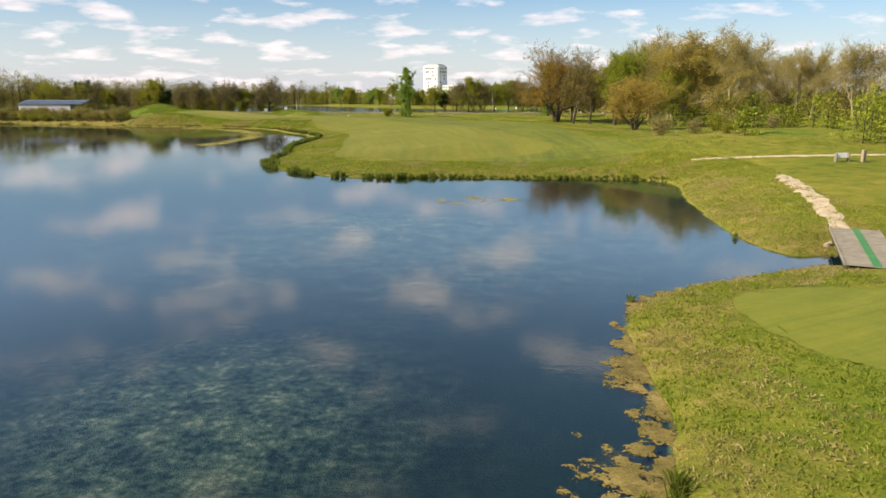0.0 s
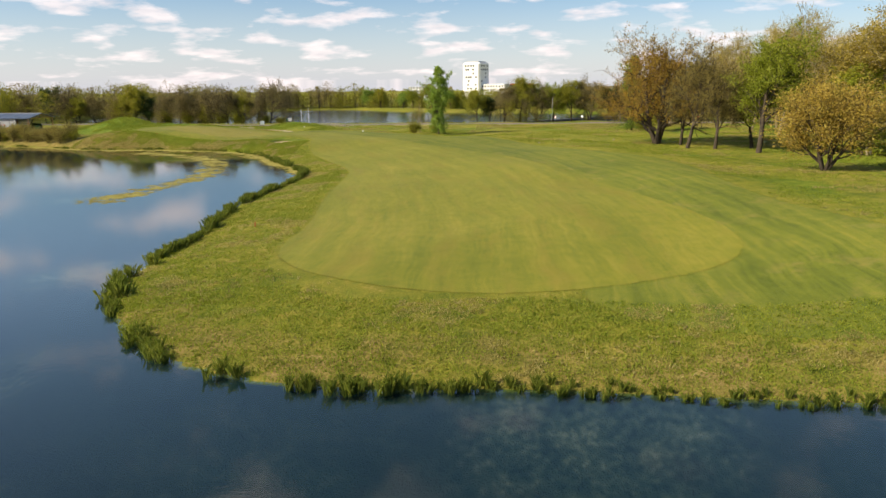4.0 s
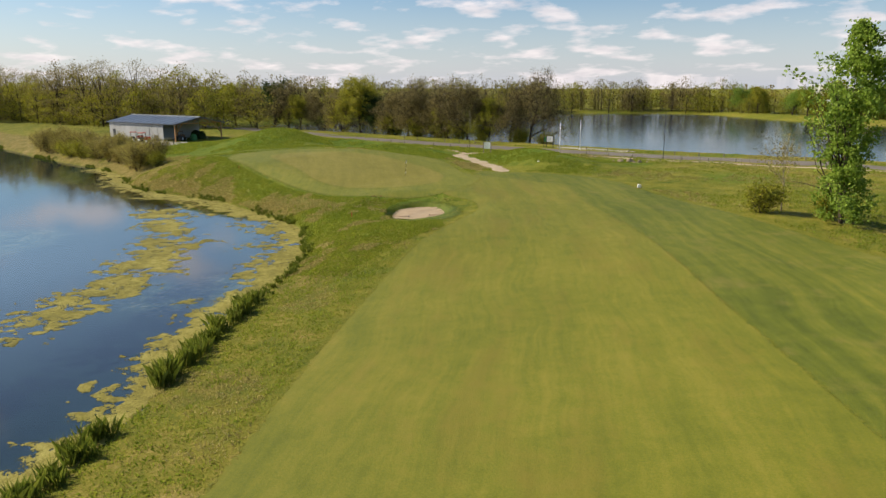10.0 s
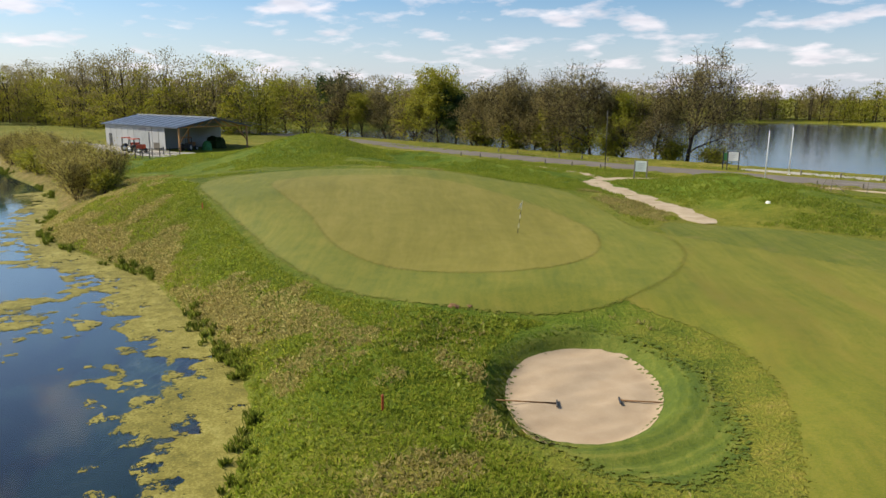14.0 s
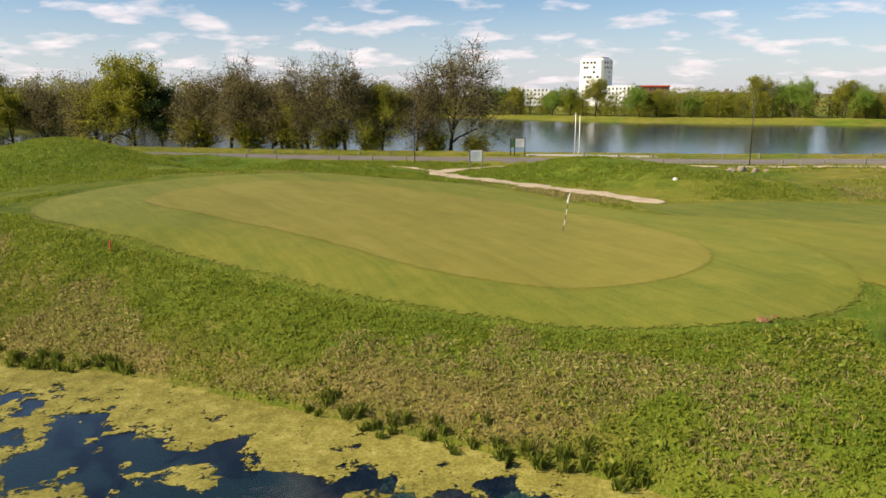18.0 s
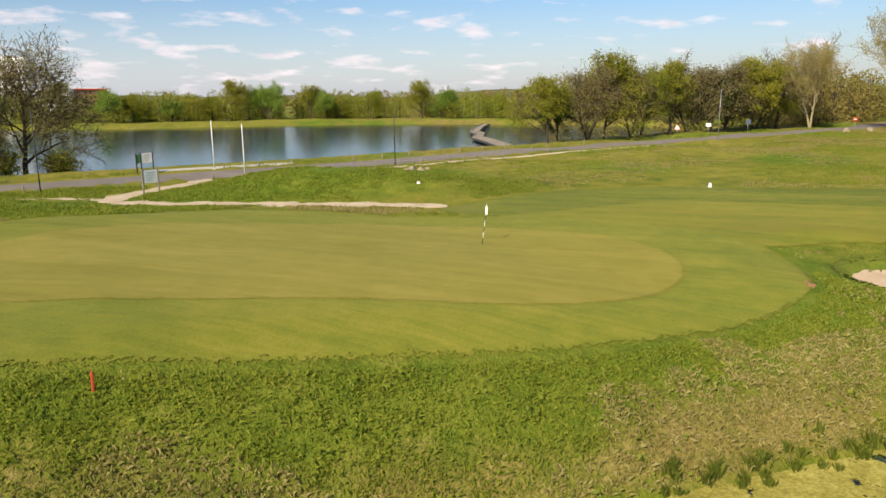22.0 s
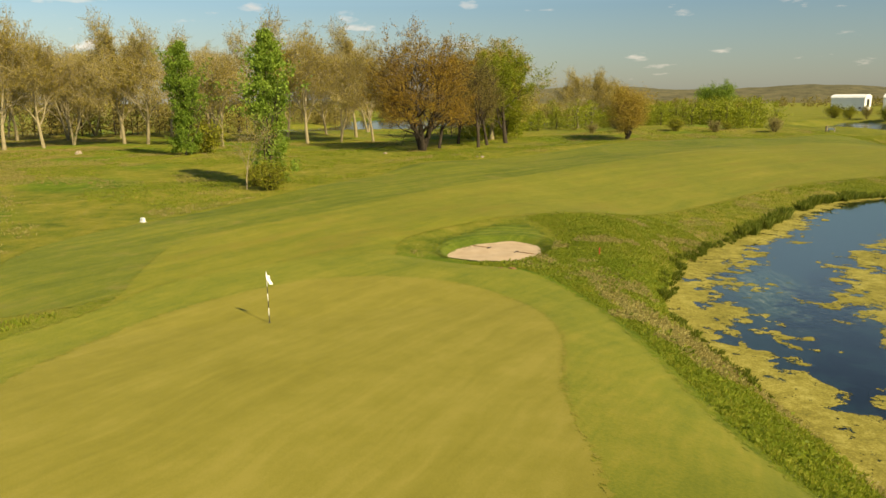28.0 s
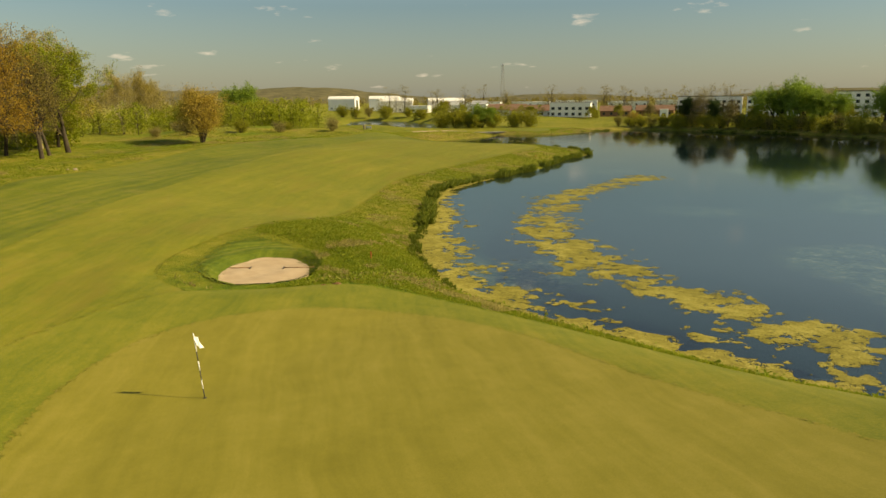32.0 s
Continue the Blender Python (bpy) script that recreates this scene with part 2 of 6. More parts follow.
def turf(name, dark, mid, light, stripe, width, fine=1.0, patch=0.08, dry=None, bump=0.3, around=0.0, hem=0.4, worn=None):
    """Mown grass: broad patches, mowing bands along the lanes or round the edge, fine blades, a ragged hem."""
    m, nt, b = material(name, 0.75, 0, 0.2)
    at = place_of(nt)
    big, medium, small = noise_of(nt, patch, 4, 0.6, at), noise_of(nt, 0.9, 5, 0.7, at), noise_of(nt, 11 * fine, 3, 0.75, at)
    band, streak = lanes_of(nt, width, 34.0), lanes_of(nt, 0.3, 4.0)
    if around:
        edge, line = nt.nodes.new("ShaderNodeAttribute"), nt.nodes.new("ShaderNodeCombineXYZ")
        edge.attribute_name = "edge"
        nt.links.new(maths(nt, "ADD", maths(nt, "MULTIPLY", edge.outputs["Fac"], 1.0 / width), maths(nt, "MULTIPLY", medium, 0.3)), line.inputs[0])
        ring = noise_of(nt, 0.9, 2, 0.5, line.outputs[0])
        band = maths(nt, "ADD", maths(nt, "MULTIPLY", band, 1 - around), maths(nt, "MULTIPLY", ring, around))
    parts = ((big, 0.3), (medium, 0.3), (small, 0.35), (streak, 0.22), (band, stripe))
    fac = maths(nt, "MULTIPLY", parts[0][0], parts[0][1])
    for v, w in parts[1:]:
        fac = maths(nt, "ADD", fac, maths(nt, "MULTIPLY", v, w))
    fac = maths(nt, "SUBTRACT", fac, 0.5 * (sum(w for _, w in parts) - 1))
    col = ramp_of(nt, fac, [(0.36, dark), (0.5, mid), (0.64, light)])
    if dry:
        spot = ramp_of(nt, noise_of(nt, 0.3, 6, 0.7, at), [(0.54, (0, 0, 0)), (0.7, (0.75, 0.75, 0.75))])
        col = blend(nt, spot, col, dry)
    if worn:
        spot = ramp_of(nt, maths(nt, "ADD", maths(nt, "MULTIPLY", lanes_of(nt, 2.6, 14.0), 0.7), maths(nt, "MULTIPLY", medium, 0.3)), [(0.5, (0, 0, 0)), (0.66, (0.6, 0.6, 0.6))])
        col = blend(nt, spot, col, worn)
    nt.links.new(col, b.inputs["Base Color"])
    bump_of(nt, b, maths(nt, "ADD", small, maths(nt, "MULTIPLY", medium, 0.6)), bump, 0.04)
    rim = nt.nodes.new("ShaderNodeAttribute")
    rim.attribute_name = "hem"
    ragged = maths(nt, "ADD", maths(nt, "MULTIPLY", rim.outputs["Fac"], 1.0 / hem), maths(nt, "MULTIPLY", maths(nt, "SUBTRACT", noise_of(nt, 5.0, 4, 0.75, at), 0.55), 2.5))
    ragged = maths(nt, "GREATER_THAN", ragged, 0.5)
    clear, mix = nt.nodes.new("ShaderNodeBsdfTransparent"), nt.nodes.new("ShaderNodeMixShader")
    nt.links.new(ragged, mix.inputs[0])
    nt.links.new(clear.outputs[0], mix.inputs[1])
    nt.links.new(b.outputs[0], mix.inputs[2])
    nt.links.new(mix.outputs[0], nt.nodes["Material Output"].inputs["Surface"])
    return m


M_FAIRWAY = turf("fairway_turf", (0.105, 0.124, 0.011), (0.156, 0.162, 0.016), (0.22, 0.197, 0.028), 0.3, 1.5, bump=0.5, hem=0.6, worn=(0.165, 0.138, 0.02))
M_FRINGE = turf("fringe_turf", (0.1, 0.124, 0.012), (0.155, 0.166, 0.018), (0.225, 0.203, 0.03), 0.35, 1.6, patch=0.1, around=0.4, bump=0.4, hem=0.75)
M_GREEN = turf("green_turf", (0.162, 0.147, 0.02), (0.203, 0.182, 0.028), (0.247, 0.213, 0.042), 0.3, 1.6, fine=2.0, patch=0.1, bump=0.2, hem=0.6)
M_TEE = turf("tee_turf", (0.1, 0.122, 0.012), (0.14, 0.155, 0.017), (0.19, 0.19, 0.027), 0.3, 1.2, hem=0.6)
M_SEMI = turf("semi_rough_turf", (0.068, 0.092, 0.009), (0.114, 0.135, 0.013), (0.178, 0.176, 0.023), 0.4, 1.1, dry=(0.19, 0.165, 0.04), bump=0.9, hem=0.8)
M_LUSH = turf("lush_turf", (0.052, 0.085, 0.007), (0.1, 0.132, 0.012), (0.17, 0.18, 0.026), 0.8, 0.5, around=0.9, bump=0.9, hem=1.8)
M_SAND = varied("bunker_sand", [(0.3, (0.33, 0.245, 0.165)), (0.5, (0.39, 0.3, 0.205)), (0.7, (0.46, 0.36, 0.255))], 0.8, 0.95, 0.1, 0.4, 25, 0.02)
M_PATH = varied("sandy_path", [(0.3, (0.3, 0.23, 0.15)), (0.5, (0.42, 0.34, 0.24)), (0.7, (0.52, 0.43, 0.32))], 0.7, 0.95, 0.1, 0.5, 12, 0.03)
M_ASPHALT = varied("asphalt", [(0.3, (0.13, 0.113, 0.1)), (0.6, (0.185, 0.163, 0.143)), (0.8, (0.23, 0.2, 0.175))], 0.3, 0.9, 0.2, 0.3, 30, 0.01)
M_GRAVEL = varied("gravel", [(0.3, (0.3, 0.28, 0.25)), (0.6, (0.42, 0.4, 0.36)), (0.8, (0.5, 0.47, 0.42))], 0.4, 0.95, 0.1, 0.4, 15, 0.03)


def ground_material():
    """Rough grass on land, dry and weedy on the banks; silt and weed beds under the water."""
    m, nt, b = material("rough_ground", 0.9, 0, 0.12)
    at = place_of(nt)
    geo, sep = nt.nodes.new("ShaderNodeNewGeometry"), nt.nodes.new("ShaderNodeSeparateXYZ")
    nt.links.new(geo.outputs["Position"], sep.inputs[0])
    big, medium, small = noise_of(nt, 0.045, 5, 0.6, at), noise_of(nt, 0.55, 6, 0.7, at), noise_of(nt, 6, 4, 0.75, at)
    fac = maths(nt, "ADD", maths(nt, "MULTIPLY", big, 0.28), maths(nt, "MULTIPLY", medium, 0.4))
    fac = maths(nt, "ADD", fac, maths(nt, "MULTIPLY", small, 0.32))
    grass = ramp_of(nt, fac, [(0.38, (0.065, 0.095, 0.01)), (0.45, (0.14, 0.165, 0.018)), (0.54, (0.23, 0.215, 0.03)), (0.62, (0.34, 0.265, 0.08))])
    dry_at = nt.nodes.new("ShaderNodeAttribute")
    dry_at.attribute_name = "dryness"
    dryfac = maths(nt, "ADD", maths(nt, "MULTIPLY", medium, 0.5), maths(nt, "MULTIPLY", small, 0.5))
    dry = ramp_of(nt, dryfac, [(0.36, (0.09, 0.1, 0.018)), (0.47, (0.18, 0.155, 0.035)), (0.56, (0.28, 0.21, 0.07)), (0.68, (0.38, 0.29, 0.13))])
    patchy = maths(nt, "ADD", dry_at.outputs["Fac"], maths(nt, "MULTIPLY", maths(nt, "SUBTRACT", noise_of(nt, 0.22, 5, 0.65, at), 0.5), 1.6))
    lush_at = nt.nodes.new("ShaderNodeAttribute")
    lush_at.attribute_name = "lush"
    grass = blend(nt, lush_at.outputs["Fac"], grass, ramp_of(nt, fac, [(0.4, (0.055, 0.105, 0.007)), (0.5, (0.115, 0.175, 0.014)), (0.6, (0.2, 0.23, 0.03))]))
    land = blend(nt, ramp_of(nt, patchy, [(0.3, (0, 0, 0)), (0.75, (1, 1, 1))]), grass, dry)
    weed_at = nt.nodes.new("ShaderNodeAttribute")
    weed_at.attribute_name = "weed"
    tuft = maths(nt, "ADD", maths(nt, "MULTIPLY", noise_of(nt, 0.5, 5, 0.7, at), 0.5), maths(nt, "MULTIPLY", noise_of(nt, 2.2, 4, 0.7, at), 0.5))
    bed = ramp_of(nt, tuft, [(0.41, (0.007, 0.022, 0.021)), (0.48, (0.05, 0.075, 0.05)), (0.55, (0.13, 0.135, 0.08)), (0.64, (0.4, 0.31, 0.19))])
    silt = ramp_of(nt, tuft, [(0.35, (0.006, 0.02, 0.023)), (0.65, (0.011, 0.028, 0.03))])
    under = blend(nt, weed_at.outputs["Fac"], silt, bed)
    wet = maths(nt, "MULTIPLY", sep.outputs["Z"], -8.0, True)
    nt.links.new(blend(nt, wet, land, under), b.inputs["Base Color"])
    bump_of(nt, b, maths(nt, "ADD", medium, small), 1.0, 0.2)
    return m


M_GROUND = ground_material()


def water_material(name, tint, ripple, size, rough=0.04):
    m, nt, b = material(name)
    nt.nodes.remove(b)
    at = place_of(nt)
    bump = nt.nodes.new("ShaderNodeBump")
    bump.inputs["Strength"].default_value, bump.inputs["Distance"].default_value = ripple, 0.02
    nt.links.new(noise_of(nt, size, 3, 0.5, at), bump.inputs["Height"])
    clear, gloss, facing, mix = (nt.nodes.new(k) for k in ("ShaderNodeBsdfTransparent", "ShaderNodeBsdfGlossy", "ShaderNodeLayerWeight", "ShaderNodeMixShader"))
    clear.inputs["Color"].default_value = (*tint, 1)
    gloss.inputs["Roughness"].default_value = rough
    facing.inputs["Blend"].default_value = 0.5
    for n in (gloss, facing):
        nt.links.new(bump.outputs[0], n.inputs["Normal"])
    mirror = maths(nt, "ADD", maths(nt, "MULTIPLY", maths(nt, "POWER", facing.outputs["Facing"], 3.6), 0.95), 0.025, True)
    nt.links.new(mirror, mix.inputs[0])
    nt.links.new(clear.outputs[0], mix.inputs[1])
    nt.links.new(gloss.outputs[0], mix.inputs[2])
    nt.links.new(mix.outputs[0], nt.nodes["Material Output"].inputs["Surface"])
    return m


M_POND = water_material("pond_water", (0.68, 0.86, 0.9), 0.2, 2.0)
M_LAKE = water_material("lake_water", (0.5, 0.75, 0.8), 0.28, 0.8, 0.12)
M_BARK = varied("bark", [(0.3, (0.035, 0.028, 0.02)), (0.6, (0.085, 0.068, 0.05)), (0.8, (0.14, 0.115, 0.085))], 1.2, 0.95, 0.1, 0.8, 9, 0.05)
M_PALE_BARK = varied("pale_bark", [(0.3, (0.2, 0.17, 0.1)), (0.55, (0.33, 0.28, 0.17)), (0.75, (0.48, 0.42, 0.28))], 1.0, 0.9, 0.1, 0.4, 7, 0.03)
M_POPLAR = leaf_material("poplar_leaves", (0.108, 0.186, 0.023), (0.197, 0.298, 0.040), (0.359, 0.471, 0.078))
M_RUST = leaf_material("rust_leaves", (0.17, 0.115, 0.02), (0.35, 0.21, 0.03), (0.5, 0.36, 0.05))
M_OAK = leaf_material("oak_leaves", (0.13, 0.165, 0.013), (0.255, 0.3, 0.025), (0.43, 0.43, 0.05))
M_OLIVE = leaf_material("budding_twigs", (0.155, 0.124, 0.039), (0.287, 0.237, 0.062), (0.442, 0.371, 0.108))
M_SPRING = leaf_material("spring_leaves", (0.127, 0.155, 0.016), (0.272, 0.276, 0.026), (0.479, 0.420, 0.053))
M_OSIER = leaf_material("osier_leaves", (0.2, 0.16, 0.05), (0.34, 0.29, 0.07), (0.5, 0.45, 0.11))
M_BROWN = leaf_material("brown_twigs", (0.14, 0.115, 0.045), (0.25, 0.21, 0.08), (0.37, 0.32, 0.13))
M_ORANGE = leaf_material("orange_leaves", (0.237, 0.161, 0.031), (0.400, 0.284, 0.055), (0.510, 0.416, 0.078))
M_GOLD = leaf_material("golden_leaves", (0.221, 0.175, 0.033), (0.377, 0.300, 0.055), (0.520, 0.425, 0.099))
M_PALE_LEAF = leaf_material("pale_buds", (0.25, 0.2, 0.04), (0.41, 0.33, 0.07), (0.54, 0.46, 0.12))
M_DARK_LEAF = leaf_material("ivy_leaves", (0.022, 0.042, 0.012), (0.045, 0.075, 0.018), (0.075, 0.120, 0.030))
M_REED = leaf_material("reed_blades", (0.061, 0.096, 0.012), (0.139, 0.173, 0.022), (0.260, 0.269, 0.046), 0.5)
M_WEED = leaf_material("bank_weeds", (0.122, 0.174, 0.017), (0.223, 0.278, 0.028), (0.366, 0.348, 0.055), 0.5)
M_STRAW = leaf_material("dry_grass", (0.209, 0.178, 0.051), (0.349, 0.297, 0.101), (0.505, 0.444, 0.173), 0.5)


def algae_material(name, stops):
    """Floating weed: ochre to olive scum, torn by small holes and cracks."""
    m, nt, b = material(name, 0.85, 0, 0.2)
    at = place_of(nt)
    big, mid, fine = noise_of(nt, 0.35, 4, 0.6, at), noise_of(nt, 1.6, 5, 0.7, at), noise_of(nt, 11, 3, 0.7, at)
    fac = maths(nt, "ADD", maths(nt, "MULTIPLY", big, 0.3), maths(nt, "ADD", maths(nt, "MULTIPLY", mid, 0.35), maths(nt, "MULTIPLY", fine, 0.35)))
    nt.links.new(ramp_of(nt, fac, stops), b.inputs["Base Color"])
    bump_of(nt, b, maths(nt, "ADD", mid, fine), 0.7, 0.05)
    thick = nt.nodes.new("ShaderNodeAttribute")
    thick.attribute_name = "cover"
    torn = maths(nt, "ADD", maths(nt, "MULTIPLY", noise_of(nt, 1.3, 6, 0.75, at), 0.65), maths(nt, "MULTIPLY", noise_of(nt, 5.0, 3, 0.7, at), 0.35))
    holes = ramp_of(nt, maths(nt, "ADD", torn, maths(nt, "MULTIPLY", thick.outputs["Fac"], 0.6)), [(0.5, (0, 0, 0)), (0.535, (1, 1, 1))])
    clear, mix = nt.nodes.new("ShaderNodeBsdfTransparent"), nt.nodes.new("ShaderNodeMixShader")
    nt.links.new(holes, mix.inputs[0])
    nt.links.new(clear.outputs[0], mix.inputs[1])
    nt.links.new(b.outputs[0], mix.inputs[2])
    nt.links.new(mix.outputs[0], nt.nodes["Material Output"].inputs["Surface"])
    return m


M_ALGAE = algae_material("floating_algae", [(0.37, (0.1, 0.095, 0.018)), (0.5, (0.24, 0.21, 0.04)), (0.62, (0.4, 0.36, 0.1))])
M_BROWN_ALGAE = algae_material("brown_algae", [(0.37, (0.06, 0.052, 0.016)), (0.5, (0.16, 0.125, 0.035)), (0.62, (0.29, 0.225, 0.08))])
M_WHITE = varied("white_render", [(0.3, (0.76, 0.76, 0.75)), (0.7, (0.86, 0.86, 0.84))], 0.2, 0.8, 0.3, 0.05, 3, 0.01)
M_GREY_WALL = varied("grey_cladding", [(0.3, (0.3, 0.31, 0.32)), (0.7, (0.42, 0.43, 0.44))], 0.3, 0.6, 0.4, 0.1, 5, 0.01)
M_DARK = varied("dark_trim", [(0.3, (0.02, 0.022, 0.025)), (0.7, (0.05, 0.052, 0.055))], 0.5, 0.6, 0.4, 0.1, 8, 0.01)
M_ROOF = varied("roof_panels", [(0.3, (0.045, 0.06, 0.09)), (0.7, (0.09, 0.11, 0.15))], 0.4, 0.35, 0.5, 0.1, 6, 0.01)
M_TIMBER = varied("brown_timber", [(0.3, (0.16, 0.085, 0.04)), (0.7, (0.3, 0.17, 0.08))], 1.5, 0.8, 0.2, 0.3, 20, 0.01)
M_LARCH = varied("larch_timber", [(0.3, (0.38, 0.2, 0.085)), (0.7, (0.55, 0.32, 0.15))], 1.5, 0.8, 0.2, 0.3, 20, 0.01)
M_GREY_WOOD = varied("weathered_wood", [(0.3, (0.16, 0.14, 0.11)), (0.7, (0.3, 0.27, 0.22))], 1.5, 0.9, 0.15, 0.3, 20, 0.01)
M_TILE = varied("clay_roof", [(0.3, (0.16, 0.09, 0.06)), (0.7, (0.28, 0.17, 0.12))], 0.4, 0.85, 0.2, 0.2, 6, 0.02)
M_STONE = varied("pale_stone", [(0.3, (0.22, 0.175, 0.12)), (0.7, (0.42, 0.35, 0.26))], 1.5, 0.9, 0.2, 0.6, 9, 0.04)
M_PAINT = varied("white_paint", [(0.3, (0.72, 0.72, 0.7)), (0.7, (0.84, 0.84, 0.82))], 2, 0.5, 0.4, 0.03, 20, 0.005)
M_RED = varied("red_paint", [(0.3, (0.4, 0.05, 0.02)), (0.7, (0.55, 0.09, 0.04))], 2, 0.5, 0.4, 0.05, 20, 0.005)
M_BOARD = varied("notice_panel", [(0.3, (0.5, 0.56, 0.56)), (0.7, (0.66, 0.72, 0.72))], 1.2, 0.4, 0.4, 0.03, 8, 0.005)
M_GREEN_PAINT = varied("green_paint", [(0.3, (0.04, 0.16, 0.05)), (0.7, (0.08, 0.26, 0.08))], 1.5, 0.6, 0.3, 0.1, 9, 0.01)
M_STEEL = varied("galvanised_steel", [(0.3, (0.35, 0.36, 0.37)), (0.7, (0.5, 0.51, 0.52))], 1.5, 0.45, 0.5, 0.05, 12, 0.005, 0.7)
M_HILL = varied("far_hill_woods", [(0.35, (0.07, 0.07, 0.04)), (0.65, (0.17, 0.15, 0.08))], 0.03, 0.95, 0.1, 0.2, 0.2, 1.0)
M_GLASS, _nt, _b = material("window_glass", 0.08, 0.0, 0.6)
_b.inputs["Base Color"].default_value = (0.03, 0.04, 0.05, 1)

# ---- plan: outlines in metres ----
POND = [(11, 2), (12, 9.4), (13.4, 12.5), (13.5, 18), (13.7, 24), (15, 28.4), (18.4, 32), (24, 35), (28.5, 37.8), (33, 39), (38, 41), (37.5, 43.5), (33, 42.5), (29.3, 40.8),
        (28, 45), (27.5, 50), (28.6, 61), (29.5, 71), (32, 81), (31, 86), (26, 88), (14, 87.2), (3, 88.2), (-5, 87), (-12, 87.8), (-18, 90.5), (-23.5, 96), (-27.8, 103),
        (-29.3, 110), (-29.3, 122), (-32, 133), (-33.6, 142), (-33.4, 154), (-33.4, 166), (-34.5, 174.5), (-36.5, 179.5), (-41, 187), (-48, 198), (-54, 209), (-59.5, 214.5),
        (-64, 218.6), (-68, 220.6), (-72.5, 221.9), (-80, 224), (-87, 226), (-94, 225.7)]
POND += [(-104, 225.8), (-110, 227.6), (-118, 232), (-133, 237), (-163, 240.5), (-187, 246), (-217, 250), (-262, 258), (-270, 220), (-235, 165), (-180, 105), (-130, 55),
         (-82, 12), (-60, -3), (-40, -11), (-16, -17), (8, -19)]
LAKE = [(-290, 318), (-200, 314), (-140, 315), (-100, 310.5), (-70, 309), (-40, 308), (-12, 308), (0, 311), (15, 311), (35, 313), (60, 322), (85, 342), (92, 372), (76, 398), (62, 424), (40, 448), (0, 468),
        (-40, 476), (-85, 513), (-120, 560), (-170, 540), (-205, 480), (-222, 430), (-220, 365), (-262, 348)]
CREEK = [(146, 232), (142, 192), (150, 165), (152, 140), (168, 110), (172, 82), (200, 70), (300, 66), (340, 140), (310, 165), (225, 180), (210, 215)]
POND_EAST = [(62, 15), (68, 24), (82, 41), (94, 44), (120, 20), (165, -45), (188, -65), (150, -70), (128, -54), (90, -20)]
FAIRWAY = [(-19, 112), (-15.4, 105), (-8, 100), (0, 99), (8, 101), (16, 105), (19.6, 110.5), (18.8, 120), (15, 131), (11, 145), (2.5, 169), (-3, 179.5), (-11.5, 195), (-20.3, 208.5), (-31, 224.5),
           (-41, 235.5), (-45.7, 243), (-50, 247), (-57.7, 248.3), (-64, 249), (-70, 253.5), (-74, 251), (-71, 243), (-64.5, 237), (-60, 234.2), (-56.5, 232.6), (-53, 231.8), (-49.4, 228.5), (-46.6, 221),
           (-44.5, 209), (-36.4, 192), (-29.6, 180), (-25.8, 170), (-24.2, 157), (-22.4, 141), (-18.8, 122)]
SEMI = [(8, 95), (20, 92.5), (31.8, 94.6), (30.7, 111), (24.5, 133), (25, 157.5), (20.5, 167), (12.8, 180), (5, 201), (-2, 211.5), (-8, 218.5), (-16, 225.5), (-27, 236.6), (-38.5, 246.5), (-43, 252), (-49, 256), (-58, 256),
        (-66, 255), (-63, 247), (-52, 243), (-42, 231), (-30, 215), (-15, 190), (-2, 165), (8, 140), (13, 118), (12, 106), (4, 101)]
FRINGE = [(-100.5, 240), (-98, 235.5), (-93.8, 233.6), (-88.5, 232.1), (-82.5, 230.2), (-76.8, 228.1), (-70.5, 226.5), (-65.8, 226.4), (-62.3, 227.2), (-58.6, 230), (-56.5, 233.5), (-57, 240), (-60, 247), (-64.5, 249.3), (-68.6, 253.4),
          (-72.8, 257), (-77, 259.6), (-82, 258.7), (-88, 257.9), (-95, 255.6), (-100.3, 248.5)]
SURROUND = [(-57.2, 222.4), (-59.6, 226.5), (-59.2, 229.8), (-56.3, 231.6), (-52, 230), (-48.8, 226.6), (-47.2, 223), (-47.6, 220), (-50, 218.9), (-53.5, 219.6)]
GREEN = [(-95.2, 243), (-93.8, 239.9), (-91.2, 238.2), (-88, 236.8), (-85.5, 235.9), (-82.5, 234.9), (-79.5, 233.4), (-77, 231.9), (-74.5, 230.8), (-70.5, 230.0), (-67, 230.7), (-64.1, 232.7), (-62.3, 235.8), (-62.0, 239), (-63.3, 242.8), (-66.5, 247.1), (-70.8, 250),
         (-77, 252.2), (-82.5, 253.5), (-86.4, 253.3), (-90.5, 251.4), (-94, 247.6)]
BUNKER = [(-55.8, 222.6), (-57.8, 225.4), (-57.7, 228.4), (-55.5, 229.6), (-52.9, 227.9), (-51.6, 225.3), (-51.6, 222.6), (-53.3, 221.4)]
TEE = [(19.4, 27.5), (18.8, 23), (19.8, 18.5), (22, 15.5), (30, 10), (40, 12), (42, 20), (34, 27), (24, 30)]


def smooth_ring(points, rounds=2):
    p = np.array(points, float)
    for _ in range(rounds):
        q = np.roll(p, -1, 0)
        p = np.stack([0.75 * p + 0.25 * q, 0.25 * p + 0.75 * q], 1).reshape(-1, 2)
    return p


